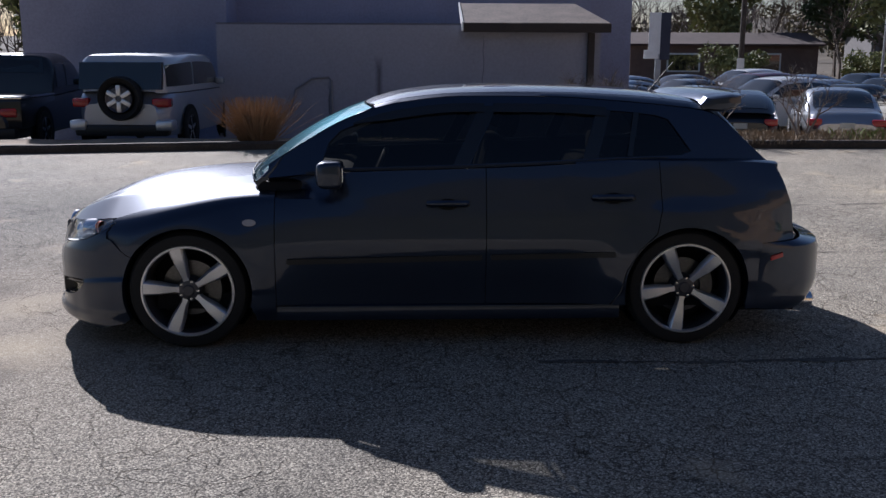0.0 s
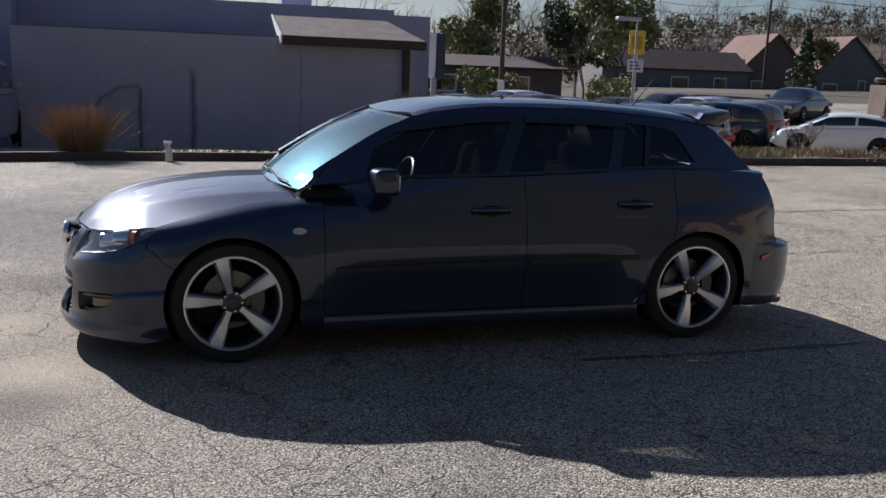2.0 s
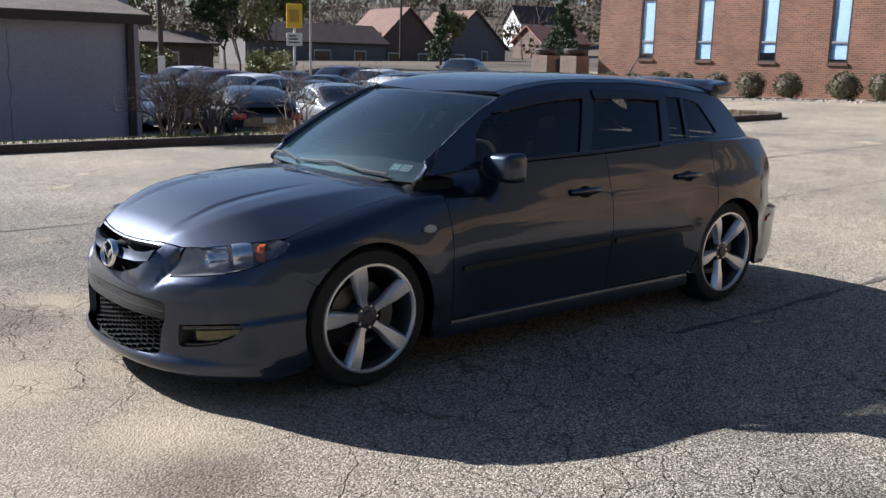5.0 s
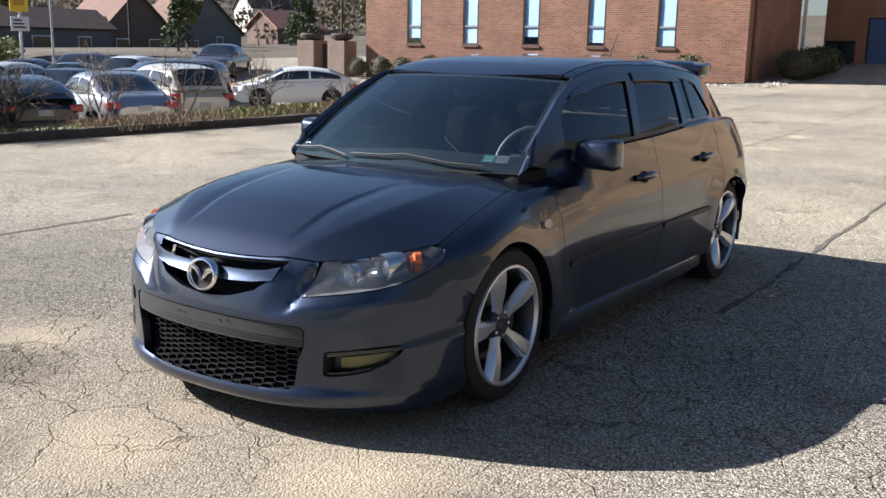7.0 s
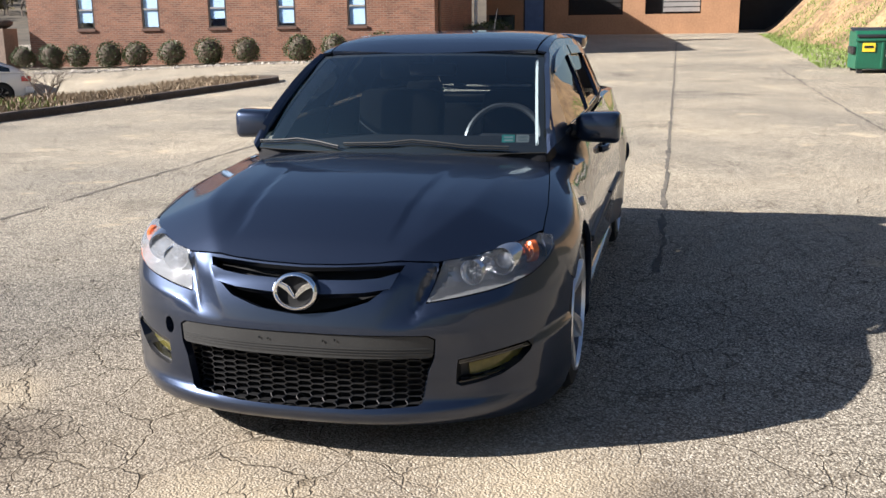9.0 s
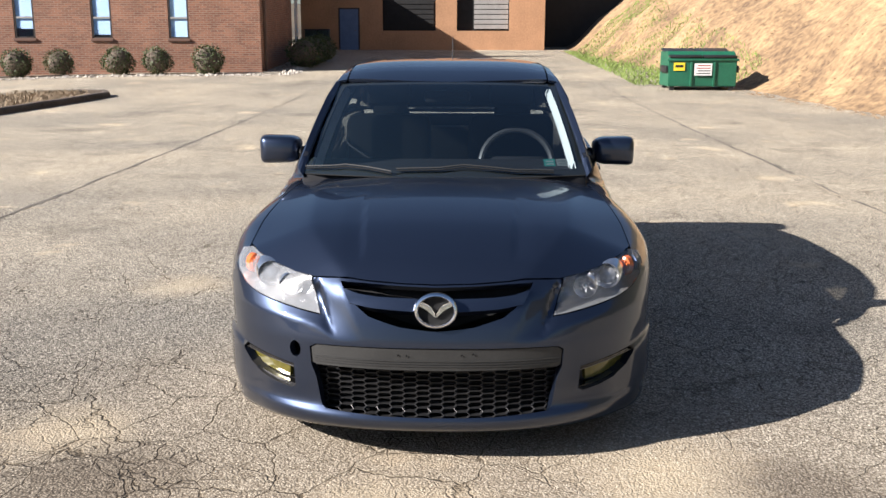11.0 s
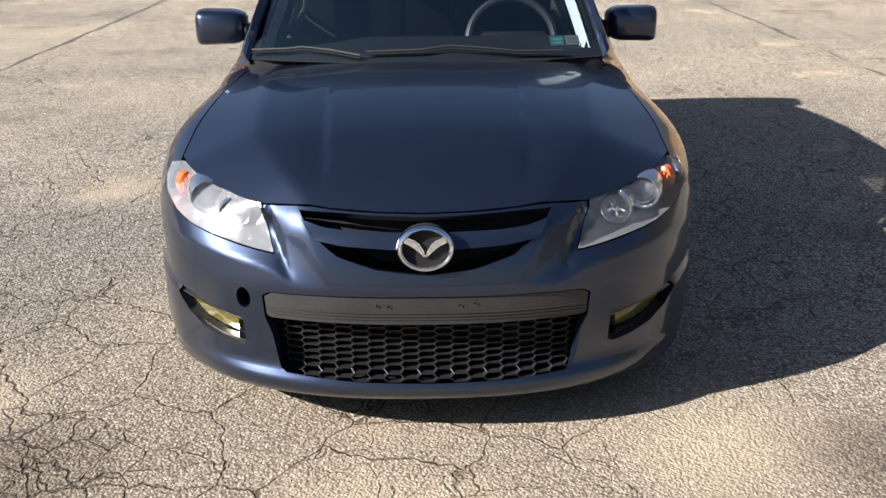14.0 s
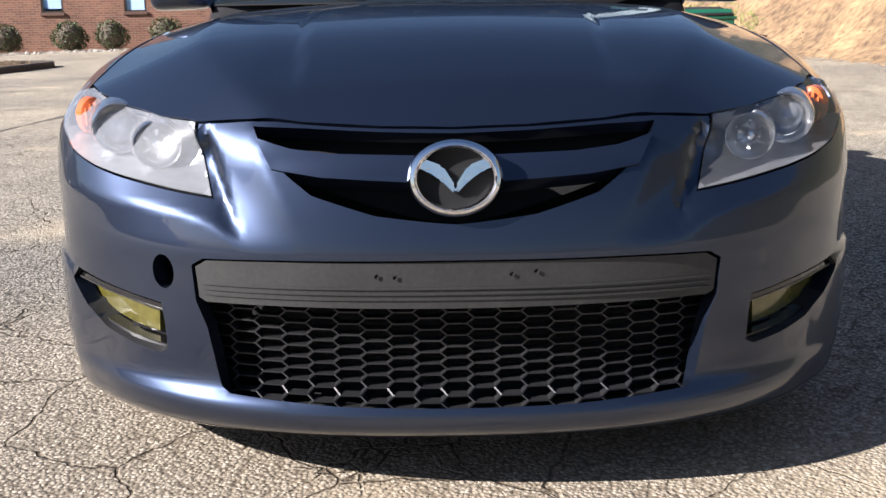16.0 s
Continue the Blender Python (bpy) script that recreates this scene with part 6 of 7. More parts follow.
        part("bin_lid", box(bmesh.new(), (-0.33, -0.3, 0.95), (0.32, 0.3, 1.03), 0.03), BLACK, t)


office()


def garden_piers():
    for y in (15.78, 17.32):
        t = thing("garden_pier", "pale brown brick pier with a planted bowl on top", "pier", group="garden piers")
        t.matrix_basis = OFF @ Matrix.Translation((-0.2, y, 0))
        part("shaft", box(bmesh.new(), (-0.4, -0.42, -0.3), (0.4, 0.42, 1.62), 0.01), mat("tan_brick", (0.21, 0.155, 0.12), 0.85, 0, 0.2, 16, 0.003, 2), t, smooth=False)
        bm = bmesh.new()
        lathe(bm, [(0.0, 1.62), (0.22, 1.62), (0.44, 1.72), (0.47, 1.84), (0.40, 1.90), (0.0, 1.86)], 20)
        part("bowl", bm, mat("dark_bronze_bowl", (0.05, 0.035, 0.03), 0.7), t)
    t = thing("garden_gate", "dark brown timber gate between brick piers", "gate")
    t.matrix_basis = OFF @ Matrix.Translation((-0.1, 16.5, 0))
    for k in range(5):
        part("gate_board", box(bmesh.new(), (-0.03, -0.34 + 0.136 * k, -0.1), (0.02, -0.21 + 0.136 * k, 1.5), 0.004), DARK_FASCIA, t, smooth=False)


garden_piers()


def shrubs():
    v, f = leaves(1500, (0.52, 0.52, 0.47), 0.035, 3, 0.8, 7)
    t = None
    for k, y in enumerate((1.55, 3.15, 4.35, 6.2, 7.55, 8.9, 10.2, 11.2, 12.4, 13.4, 14.5)):
        p = OFF @ Vector((-0.85, y, 0))
        z = ground_z(p.x, p.y) + 0.42
        s = (1.05, 0.95, 0.98, 0.9, 1.0, 0.92, 0.9, 0.97, 0.85, 0.9, 0.8)[k]
        m = pose(p.x, p.y, z, 0, 0, 47 * k) @ Matrix.Diagonal((s, s, s, 1))
        if t is None:
            t = thing("clipped_shrub", "round clipped evergreen shrub against the brick wall", "shrub", group="shrubs along the office")
            cloud("foliage", [(v, f)], LEAF, t)
            core = bmesh.new()
            bmesh.ops.create_icosphere(core, subdivisions=2, radius=0.40)
            part("inner_wood", core, BARK, t)
            t.matrix_basis = m
        else:
            c = copy_thing(t, pose(p.x, p.y, z, 0, 0, 47 * k))
            c.scale = (s, s, s)
    for x, y in ((28.3, 5.6), (29.8, 5.6), (31.2, 5.7), (32.4, 5.7)):
        c = copy_thing(t, pose(x, y, ground_z(x, y) + 0.5, 0, 0, 31 * x))
        c.scale = (1.25, 1.25, 1.15)
    r = np.random.default_rng(4)
    pcs = []
    for k in range(700):
        p = OFF @ Vector((-1.75 + 0.25 * r.normal() * 0.5, r.uniform(-0.6, 14.8), 0))
        if k > 560:
            p = OFF @ Vector((r.uniform(-1.6, 2.6), -1.0 + 0.15 * r.normal(), 0))
        s = r.uniform(0.03, 0.07)
        z = ground_z(p.x, p.y)
        o = np.array([(1, 0, 0), (0, 1, 0), (-1, 0, 0), (0, -1, 0), (0.2, 0.1, 0.9), (0, 0, -1)]) * s * r.uniform(0.7, 1.2, (6, 1)) + (p.x, p.y, z + s * 0.3)
        pcs.append((o, np.array([(0, 1, 4), (1, 2, 4), (2, 3, 4), (3, 0, 4)])))
    tagged(cloud("edging_stones", pcs, STONE), "white stones edging the shrub bed", "stones", kind="stuff")


shrubs()


# ---- skip and bank ----
def dumpster():
    GREEN = mat("green_steel_paint", (0.012, 0.10, 0.055), 0.45, 0, 0.2, 20, 0.001, 2)
    t = thing("dumpster", "green steel dumpster with black lids beside the bank", "dumpster", (19.4, -6.08, ground_z(19.4, -6.08)), 0)
    bm = bmesh.new()
    prism(bm, [(0.0, 0.10), (0.0, 0.78), (0.25, 0.98), (1.15, 0.98), (1.15, 0.10)], -0.86, 0.86, Matrix(((1, 0, 0, 0), (0, 0, 1, 0), (0, 1, 0, 0), (0, 0, 0, 1))))
    bmesh.ops.recalc_face_normals(bm, faces=bm.faces)
    bmesh.ops.bevel(bm, geom=list(bm.edges), offset=0.02, segments=2, affect="EDGES")
    body = part("tub", bm, GREEN, t)
    for y in (-0.29, 0.29):
        part("rib", boxed((-0.035, y - 0.03, 0.10), (0.01, y + 0.03, 0.72), 0.008), GREEN, body)
    part("rim_bar", boxed((-0.03, -0.9, 0.74), (0.03, 0.9, 0.80), 0.01), GREEN, body)
    for s in (-1, 1):
        part("lift_sleeve", box(bmesh.new(), (0.05, s * 0.87, 0.45), (0.8, s * 0.93, 0.62), 0.01), BLACK, t)
        bm = bmesh.new()
        box(bm, (-0.02, s * 0.43 - 0.42, 0.0), (1.2, s * 0.43 + 0.42, 0.05), 0.015, Matrix.Translation((0, 0, 0.82)) @ pose(0, 0, 0, 0, -9))
        part("lid", bm, BLACK, t, "black plastic lid")
    for x in (0.1, 1.0):
        for y in (-0.75, 0.75):
            part("foot", boxed((x - 0.06, y - 0.06, 0.0), (x + 0.06, y + 0.06, 0.11)), BLACK, t)
    part("notice", boxed((-0.045, -0.22, 0.38), (-0.037, 0.22, 0.68)), WHITE, t, "white notice with red and black print")
    for k in range(4):
        part("printed_bar", boxed((-0.049, -0.18, 0.42 + 0.065 * k), (-0.046, 0.17 - 0.03 * (k % 2), 0.445 + 0.065 * k)), mat("notice_print", (0.35, 0.06, 0.05) if k > 1 else (0.1, 0.1, 0.1), 0.6), t)
    part("warning_plate", boxed((-0.02, 0.46, 0.50), (-0.012, 0.74, 0.70)), mat("yellow_plate", (0.75, 0.55, 0.03), 0.5), t, "yellow warning plate")
    part("printed_bar", boxed((-0.024, 0.5, 0.58), (-0.021, 0.7, 0.64)), BLACK, t)


dumpster()

BANK = curve1((-60, 60), (-30, 38), (-12, 22), (0, 13.0), (6, 9.6), (10, 8.2), (16.5, 7.35), (22, 6.9), (30, 5.9), (41, 4.9), (50, 5.2), (60, 6))


def bank_z(x, d):
    """The bank's height above the lot, d metres behind its foot."""
    n1 = noise.noise(Vector((x * 0.35, d * 0.35, 1.0))) * 0.55 + noise.noise(Vector((x * 1.3, d * 1.3, 4.0))) * 0.16 + noise.noise(Vector((x * 4.1, d * 3.0, 7.0))) * 0.05
    # upper part steepened so the car's side windows mirror the bank
    return 0.78 * d * smooth01(-0.5, 2.0, d) * (1 + 0.35 * smooth01(4.0, 9.0, d)) * (1 if d < 9 else 9 / d + 0.55 * (1 - 9 / d)) + n1 * smooth01(0, 2.5, d) - 0.05


def bank():
    xs = spaced(-60, 60, 0.45, 4, -6, 44)
    ds = [-0.4, 0, 0.2, 0.45, 0.75, 1.1, 1.5, 1.9, 2.35, 2.8, 3.3, 3.8, 4.4, 5, 5.7, 6.5, 7.4, 8.5, 10, 12, 15, 20, 30]
    v = []
    for x in xs:
        for d in ds:
            y = -BANK(x) - d + 0.25 * noise.noise(Vector((x * 0.8, 0, 2)))
            v.append((x, y, ground_z(x, max(y, -10)) + bank_z(x, d)))
    w = len(ds)
    f = [(i * w + k, i * w + k + 1, (i + 1) * w + k + 1, (i + 1) * w + k) for i in range(len(xs) - 1) for k in range(w - 1)]
    me = bpy.data.meshes.new("bank")
    me.from_pydata(v, [], f)
    me.materials.append(SOIL)
    # slope out of view, made dark to dull reflections in the car's flank
    me.materials.append(mat("unseen_dark_slope", (0.035, 0.032, 0.02), 0.95, 0, 0.5, 3, 0.05, 0.4, tone=(0.02, 0.022, 0.012)))
    me.polygons.foreach_set("material_index", [1 if ds[k % (w - 1)] > 6.3 + 1.6 * noise.noise(Vector((k // (w - 1) * 0.23, 1, 9))) or xs[k // (w - 1)] < 8.0 + 0.8 * noise.noise(Vector((k * 0.7, 0, 3))) else 0 for k in range(len(f))])
    me.polygons.foreach_set("use_smooth", [True] * len(me.polygons))
    tagged(new("bank", me), "steep bare bank of crumbling tan shale", "bank", kind="structure")
    zf = lambda x, y: ground_z(x, y) + max(bank_z(x, -y - BANK(x)), 0.0)
    tagged(cloud("bank_grass", [blades(9000, 21.0, 41.0, -8.2, -4.7, 0.13, 11, 0.012, zf)], LAWN), "patch of young green grass at the foot of the bank", "grass", kind="stuff")
    r = np.random.default_rng(6)
    pairs = []
    for k in range(170):
        x, d = r.uniform(-8, 46), r.uniform(5.4, 10.5)
        y = -BANK(x) - d
        branching((x, y, zf(x, y)), r.uniform(0.3, 0.8), 0.018, 3, 100 + k, 0.7, 3, (r.normal() * 0.3, r.normal() * 0.3, 1), pairs)
    tagged(cloud("brushwood", [sticks(pairs)], TWIG), "tangle of bare brush along the top of the bank", "brush", kind="stuff")
    pcs = []
    for k in range(2600):
        x = r.uniform(4, 42)
        d = abs(r.normal()) * 1.6
        y = -BANK(x) - d + 0.3
        s = r.uniform(0.015, 0.045) * (1.5 if d < 0.5 else 1)
        o = np.array([(1, 0, 0), (0, 1, 0), (-1, 0, 0), (0, -1, 0), (0.2, 0.1, 0.4)]) * s * r.uniform(0.6, 1.3, (5, 1)) + (x, y, zf(x, y))
        pcs.append((o, np.array([(0, 1, 4), (1, 2, 4), (2, 3, 4), (3, 0, 4)])))
    tagged(cloud("shale_rubble", pcs, SOIL), "loose tan shale fragments along the foot of the bank", "rubble", kind="stuff")
    t = thing("boulder", "pale sandstone boulder lodged in the bank", "boulder", (14.6, -9.6, zf(14.6, -9.6) + 0.1))
    bm = bmesh.new()
    bmesh.ops.create_icosphere(bm, subdivisions=3, radius=0.4)
    for q in bm.verts:
        q.co *= 1 + 0.35 * noise.noise(q.co * 2.5)
        q.co.z *= 1.2
    part("rock", bm, mat("pale_sandstone", (0.38, 0.29, 0.20), 0.9, 0, 0.25, 9, 0.01), t)


bank()


# ---- parked vehicles ----
CARGLASS = mat("dark_car_glass", (0.012, 0.016, 0.018), 0.04, 0, 0.1, 3, coat=1.0)
TAIL_RED = mat("red_tail_lens", (0.42, 0.02, 0.02), 0.25, 0, 0.1, 30, coat=0.6)
CLEARLENS = mat("silver_lamp", (0.6, 0.6, 0.6), 0.2, 0.6, 0.1, 20, coat=0.6)
PLATE = mat("pale_plate", (0.6, 0.6, 0.55), 0.5)


def car_paint(name, c, metal=0.4):
    return mat(name, c, 0.3, metal, 0.04, 300, coat=0.9)


def small_wheel(parent, x, y, r, s):
    hub = new("wheel")
    hub.parent = parent
    hub.matrix_basis = pose(x, y, r, 0, 0, 0 if s < 0 else 180)
    out = pose(0, 0, 0, 90)
    bm = bmesh.new()
    lathe(bm, [(r * 0.66, -0.18), (r * 0.95, -0.18), (r, -0.15), (r, -0.04), (r * 0.93, 0.0), (r * 0.68, 0.0), (r * 0.66, -0.03)], 28, out)
    part("tyre", bm, RUBBER, hub)
    bm = bmesh.new()
    lathe(bm, [(r * 0.67, -0.01), (r * 0.62, 0.0), (r * 0.6, -0.05), (r * 0.2, -0.06), (0.0, -0.03)], 28, out)
    rim = part("rim", bm, ALLOY_DARK, hub)
    for k in range(5):
        bm = bmesh.new()
        m = out @ Matrix.Rotation(radians(72 * k + 18), 4, "Z")
        box(bm, (0.03, -0.035, -0.04), (r * 0.64, 0.035, -0.008), 0.006, m)
        part("spoke", bm, ALLOY, rim)


def parked_car(name, label, category, at, turn, L, W, H, paint, deck, crest, glassx, roof=None, group="", box_k=2.2, square=4.5, wheel_r=0.32, base=0.46, clear=0.2, spare=False, bed=None):
    """A parked vehicle, nose along +x. deck: the waist line; crest: the cabin's centre line; glassx: screen foot, screen top, rear glass top, rear glass foot."""
    x, y = at
    t = thing(name, label, category, (x, y, ground_z(x, y)), turn, group)
    top = curve1(*deck)
    cr = curve1(*crest)
    half = W / 2

    def wide(px):
        u = min(abs(px) / (L / 2), 1.0)
        return half * max(1 - u**7 * 0.30 - 0.02 * u, 0.3)
    bm = bmesh.new()
    rings = []
    for px in np.r_[np.linspace(-L / 2, -L / 2 + 0.35, 5), np.linspace(-L / 2 + 0.5, L / 2 - 0.5, 14), np.linspace(L / 2 - 0.35, L / 2, 5)]:
        px = float(px)
        w, z = wide(px), top(px)
        e = smooth01(L / 2, L / 2 - 0.3, abs(px))
        lo = clear + 0.12 * (1 - e)
        zt = z - 0.22 * (1 - e)
        sec = [(0, zt), (0.55 * w, zt - 0.005), (0.82 * w, zt - 0.025), (0.94 * w, zt - 0.07), (0.985 * w, zt - 0.16), (w, 0.52 * z + 0.1), (w, 0.45), (0.97 * w, 0.32), (0.93 * w, lo), (0, lo)]
        ring = [bm.verts.new((px, -sy, sz)) for sy, sz in sec] + [bm.verts.new((px, sy, sz)) for sy, sz in sec[-2:0:-1]]
        rings.append(ring)
    n = len(rings[0])
    for a, b in zip(rings, rings[1:]):
        for j in range(n):
            bm.faces.new((a[j], a[(j + 1) % n], b[(j + 1) % n], b[j]))
    bm.faces.new(rings[0][::-1]), bm.faces.new(rings[-1])
    bmesh.ops.recalc_face_normals(bm, faces=bm.faces)
    body = part("body", bm, paint, t)
    x0, x1 = crest[0][0], crest[-1][0]

    def waist(px):
        return wide(px) * 0.93

    def zbase(px):
        return top(px) - 0.05

    def cab(px, k, lift=0.0):
        b = zbase(px)
        return (px, -waist(px) * (1 - min(k, 0.9995) ** box_k) ** (1 / square), b + max(cr(px) - b, 0.0) * k)
    bm = bmesh.new()
    rings = []
    for px in np.linspace(x0, x1, 30):
        ks = [0, 0.15, 0.3, 0.45, 0.6, 0.72, 0.82, 0.9, 0.95, 0.98, 1.0]
        left = [cab(float(px), k) for k in ks]
        left[-1] = (left[-1][0], 0.0, left[-1][2])
        ring = [bm.verts.new(p) for p in left] + [bm.verts.new((p[0], -p[1], p[2])) for p in left[-2::-1]]
        rings.append(ring)
    for a, b in zip(rings, rings[1:]):
        for j in range(len(a) - 1):
            bm.faces.new((a[j], b[j], b[j + 1], a[j + 1]))
    bmesh.ops.recalc_face_normals(bm, faces=bm.faces)
    cabin = part("cabin", bm, roof or paint, t)
    g0, g1, g2, g3 = glassx

    def dome(px, py):
        s = min(abs(py) / waist(px), 1.0)
        b = zbase(px)
        return (px, py, b + max(cr(px) - b, 0) * (1 - s**square) ** (1 / box_k))
    if spare:
        bm = bmesh.new()
        prism(bm, [(-L / 2 + 0.01, 1.13), (-L / 2 + 0.12, 1.60), (-L / 2 + 0.25, 1.60), (-L / 2 + 0.15, 1.13)], -half * 0.76, half * 0.76, Matrix(((1, 0, 0, 0), (0, 0, 1, 0), (0, 1, 0, 0), (0, 0, 0, 1))))
        bmesh.ops.recalc_face_normals(bm, faces=bm.faces)
        part("rear_window", bm, CARGLASS, cabin, smooth=False)
    for nm, a, b in (("rear_window", g3, g2), ("windscreen", g1, g0))[1 if spare else 0:]:
        o = [(a, -0.80 * waist(a)), (b, -0.76 * waist(b)), (b, 0.76 * waist(b)), (a, 0.80 * waist(a))] if nm == "windscreen" else [(a, -0.80 * waist(a)), (b, -0.76 * waist(b)), (b, 0.76 * waist(b)), (a, 0.80 * waist(a))]
        part(nm, skin(dome, o, step=0.12, rim=0.0, lift=0.008), CARGLASS, cabin)
    mid = (g1 + g2) / 2 - 0.1
    for mirror in (False, True):
        for a, b in ((g3 + 0.12 + 0.3 * (g2 - g3), mid - 0.04), (mid + 0.04, g0 - 0.10)):
            def hi(px):
                return 0.80 if g2 - 0.1 < px < g1 + 0.1 else 0.72
            f2 = lambda px, k: cab(px, k)
            lowk = 0.16
            o = [(a, lowk), (b, lowk)]
            pts = [(float(q), min(0.80, max(lowk + 0.02, 0.86 - 0.07 / max(cr(float(q)) - zbase(float(q)), 0.08) * 1.2))) for q in np.linspace(b, a, 8)]
            part("side_window", skin(f2, o + pts, step=0.12, rim=0.0, lift=0.008, flip=False, mirror=mirror), CARGLASS, cabin)
        s = 1 if mirror else -1
        zt = top(L / 2 - 0.3)
        part("headlamp", box(bmesh.new(), (L / 2 - 0.30, s * half * 0.60 - 0.15, zt - 0.26), (L / 2 - 0.06, s * half * 0.60 + 0.15, zt - 0.12), 0.03), CLEARLENS, t)
        zr = top(-L / 2 + 0.2)
        part("tail_lamp", box(bmesh.new(), (-L / 2 - 0.01 + 0.03, s * half * 0.74 - 0.14, zr - 0.30), (-L / 2 + 0.30, s * half * 0.74 + 0.16, zr - 0.14), 0.03), TAIL_RED, t)
        part("door_mirror", box(bmesh.new(), (g0 - 0.32, s * (half + 0.02) - 0.09, top(g0) + 0.02), (g0 - 0.20, s * (half + 0.02) + 0.09, top(g0) + 0.16), 0.03), paint, t)
        for px in (L * base * 0.62, -L * base * 0.62):
            # black disc on the flank paints the shaded gap round the tyre
            bm = bmesh.new()
            lathe(bm, [(0.0, 0.0), (wheel_r * 1.14, 0.0), (wheel_r * 1.16, -0.03)], 28, Matrix.Translation((px, s * (half + 0.004), wheel_r)) @ pose(0, 0, 0, 90 if s < 0 else -90))
            part("arch_shade_disc", bm, VOID, t)
            small_wheel(t, px, s * (half + 0.012), wheel_r, s)
    part("number_plate", boxed((-L / 2 - 0.02, -0.15, 0.62), (-L / 2 + 0.06, 0.15, 0.74)), PLATE, t, "blank pale plate")
    part("rear_bumper", box(bmesh.new(), (-L / 2 - 0.05, -half * 0.86, 0.32), (-L / 2 + 0.2, half * 0.86, 0.52), 0.04), BLACK if spare or bed else paint, t)
    if spare:
        m = Matrix.Translation((-L / 2 - 0.02, -0.04, 0.98)) @ pose(0, 0, 0, 0, -90)
        bm = bmesh.new()
        lathe(bm, [(0.0, 0.0), (0.24, 0.0), (0.27, 0.10), (0.36, 0.17), (0.385, 0.12), (0.385, 0.0)], 32, m)
        sp = part("spare_wheel", bm, RUBBER, t, "rear-mounted spare wheel")
        bm = bmesh.new()
        lathe(bm, [(0.25, 0.13), (0.24, 0.15), (0.20, 0.12), (0.08, 0.13), (0.0, 0.14)], 28, m)
        rm = part("rim", bm, ALLOY_DARK, sp)
        for k in range(6):
            part("spoke", box(bmesh.new(), (0.05, -0.04, 0.12), (0.235, 0.04, 0.155), 0.01, m @ Matrix.Rotation(radians(60 * k), 4, "Z")), ALLOY, rm)
        for s in (-1, 1):
            part("bumper_corner", box(bmesh.new(), (-L / 2 - 0.08, s * half * 0.80 - 0.16, 0.42), (-L / 2 + 0.25, s * half * 0.80 + 0.14, 0.60), 0.04), ALLOY, t)
    if bed:
        part("cargo_bed", box(bmesh.new(), (-L / 2 + 0.05, -half * 0.97, 0.5), (bed, half * 0.97, 1.02), 0.04), paint, t)
        part("bed_rail", box(bmesh.new(), (-L / 2 + 0.05, -half * 0.98, 1.02), (bed, half * 0.98, 1.07), 0.015), CHROME, t)
    return t


def sedan(name, label, at, turn, paint, group="cars in the lower car park", s=1.0):
    return parked_car(name, label, "car", at, turn, 4.7, 1.8, 1.45, paint, [(-2.35, 0.94), (-1.4, 1.0), (0, 0.98), (0.9, 0.96), (1.7, 0.88), (2.35, 0.70)],
                      [(-1.75, 0.96), (-1.5, 1.06), (-0.9, 1.38), (-0.3, 1.455), (0.3, 1.42), (0.8, 1.18), (1.25, 0.95)], (1.15, 0.42, -0.85, -1.55), group=group)


def wagon(name, label, at, turn, paint, group="cars in the lower car park", H=1.68):
    k = H / 1.68
    return parked_car(name, label, "car", at, turn, 4.7, 1.88, H, paint, [(-2.35, 1.10), (-1.5, 1.10), (0, 1.05), (1.0, 1.02), (1.8, 0.95), (2.35, 0.75)],
                      [(-2.28, 1.06), (-2.15, 1.25 * k), (-1.8, 1.58 * k), (-0.6, 1.68 * k), (0.2, 1.63 * k), (0.8, 1.34), (1.3, 1.0)], (1.18, 0.35, -1.85, -2.22), group=group, wheel_r=0.36)


def hatch(name, label, at, turn, paint, group="cars in the lower car park"):
    return parked_car(name, label, "car", at, turn, 4.25, 1.79, 1.42, paint, [(-2.12, 0.98), (-1.2, 1.0), (0, 0.95), (0.9, 0.92), (1.6, 0.84), (2.12, 0.66)],
                      [(-2.0, 0.97), (-1.75, 1.12), (-1.1, 1.34), (-0.3, 1.42), (0.3, 1.38), (0.8, 1.14), (1.25, 0.92)], (1.15, 0.42, -1.15, -1.85), group=group)


WHITEP, SILVER, BLACKP, GOLD = car_paint("white_car_paint", (0.75, 0.75, 0.74), 0), car_paint("silver_car_paint", (0.45, 0.46, 0.48), 0.8), car_paint("black_car_paint", (0.012, 0.012, 0.014), 0.3), car_paint("pearl_white_paint", (0.66, 0.63, 0.56), 0.2)
TEAL, GREYP, REDP, BLUEP = car_paint("dark_teal_paint", (0.02, 0.045, 0.055)), car_paint("grey_car_paint", (0.14, 0.145, 0.155), 0.7), car_paint("maroon_paint", (0.12, 0.015, 0.02)), car_paint("pale_blue_paint", (0.28, 0.34, 0.42), 0.7)

parked_car("off_road_suv", "silver-blue boxy off-road SUV with white roof and rear spare wheel", "car", (-4.98, 13.5), 85, 4.4, 1.92, 1.80, car_paint("silver_blue_paint", (0.36, 0.40, 0.48), 0.5),
           [(-2.2, 1.12), (0.6, 1.12), (1.0, 1.12), (2.2, 1.05)], [(-2.16, 1.1), (-2.10, 1.45), (-1.98, 1.72), (-0.5, 1.78), (0.45, 1.74), (0.75, 1.45), (1.0, 1.1)], (0.92, 0.52, -1.99, -2.12), roof=car_paint("pale_blue_white_paint", (0.50, 0.54, 0.60), 0.2), box_k=5.0, square=9.0, wheel_r=0.39, clear=0.32, spare=True)
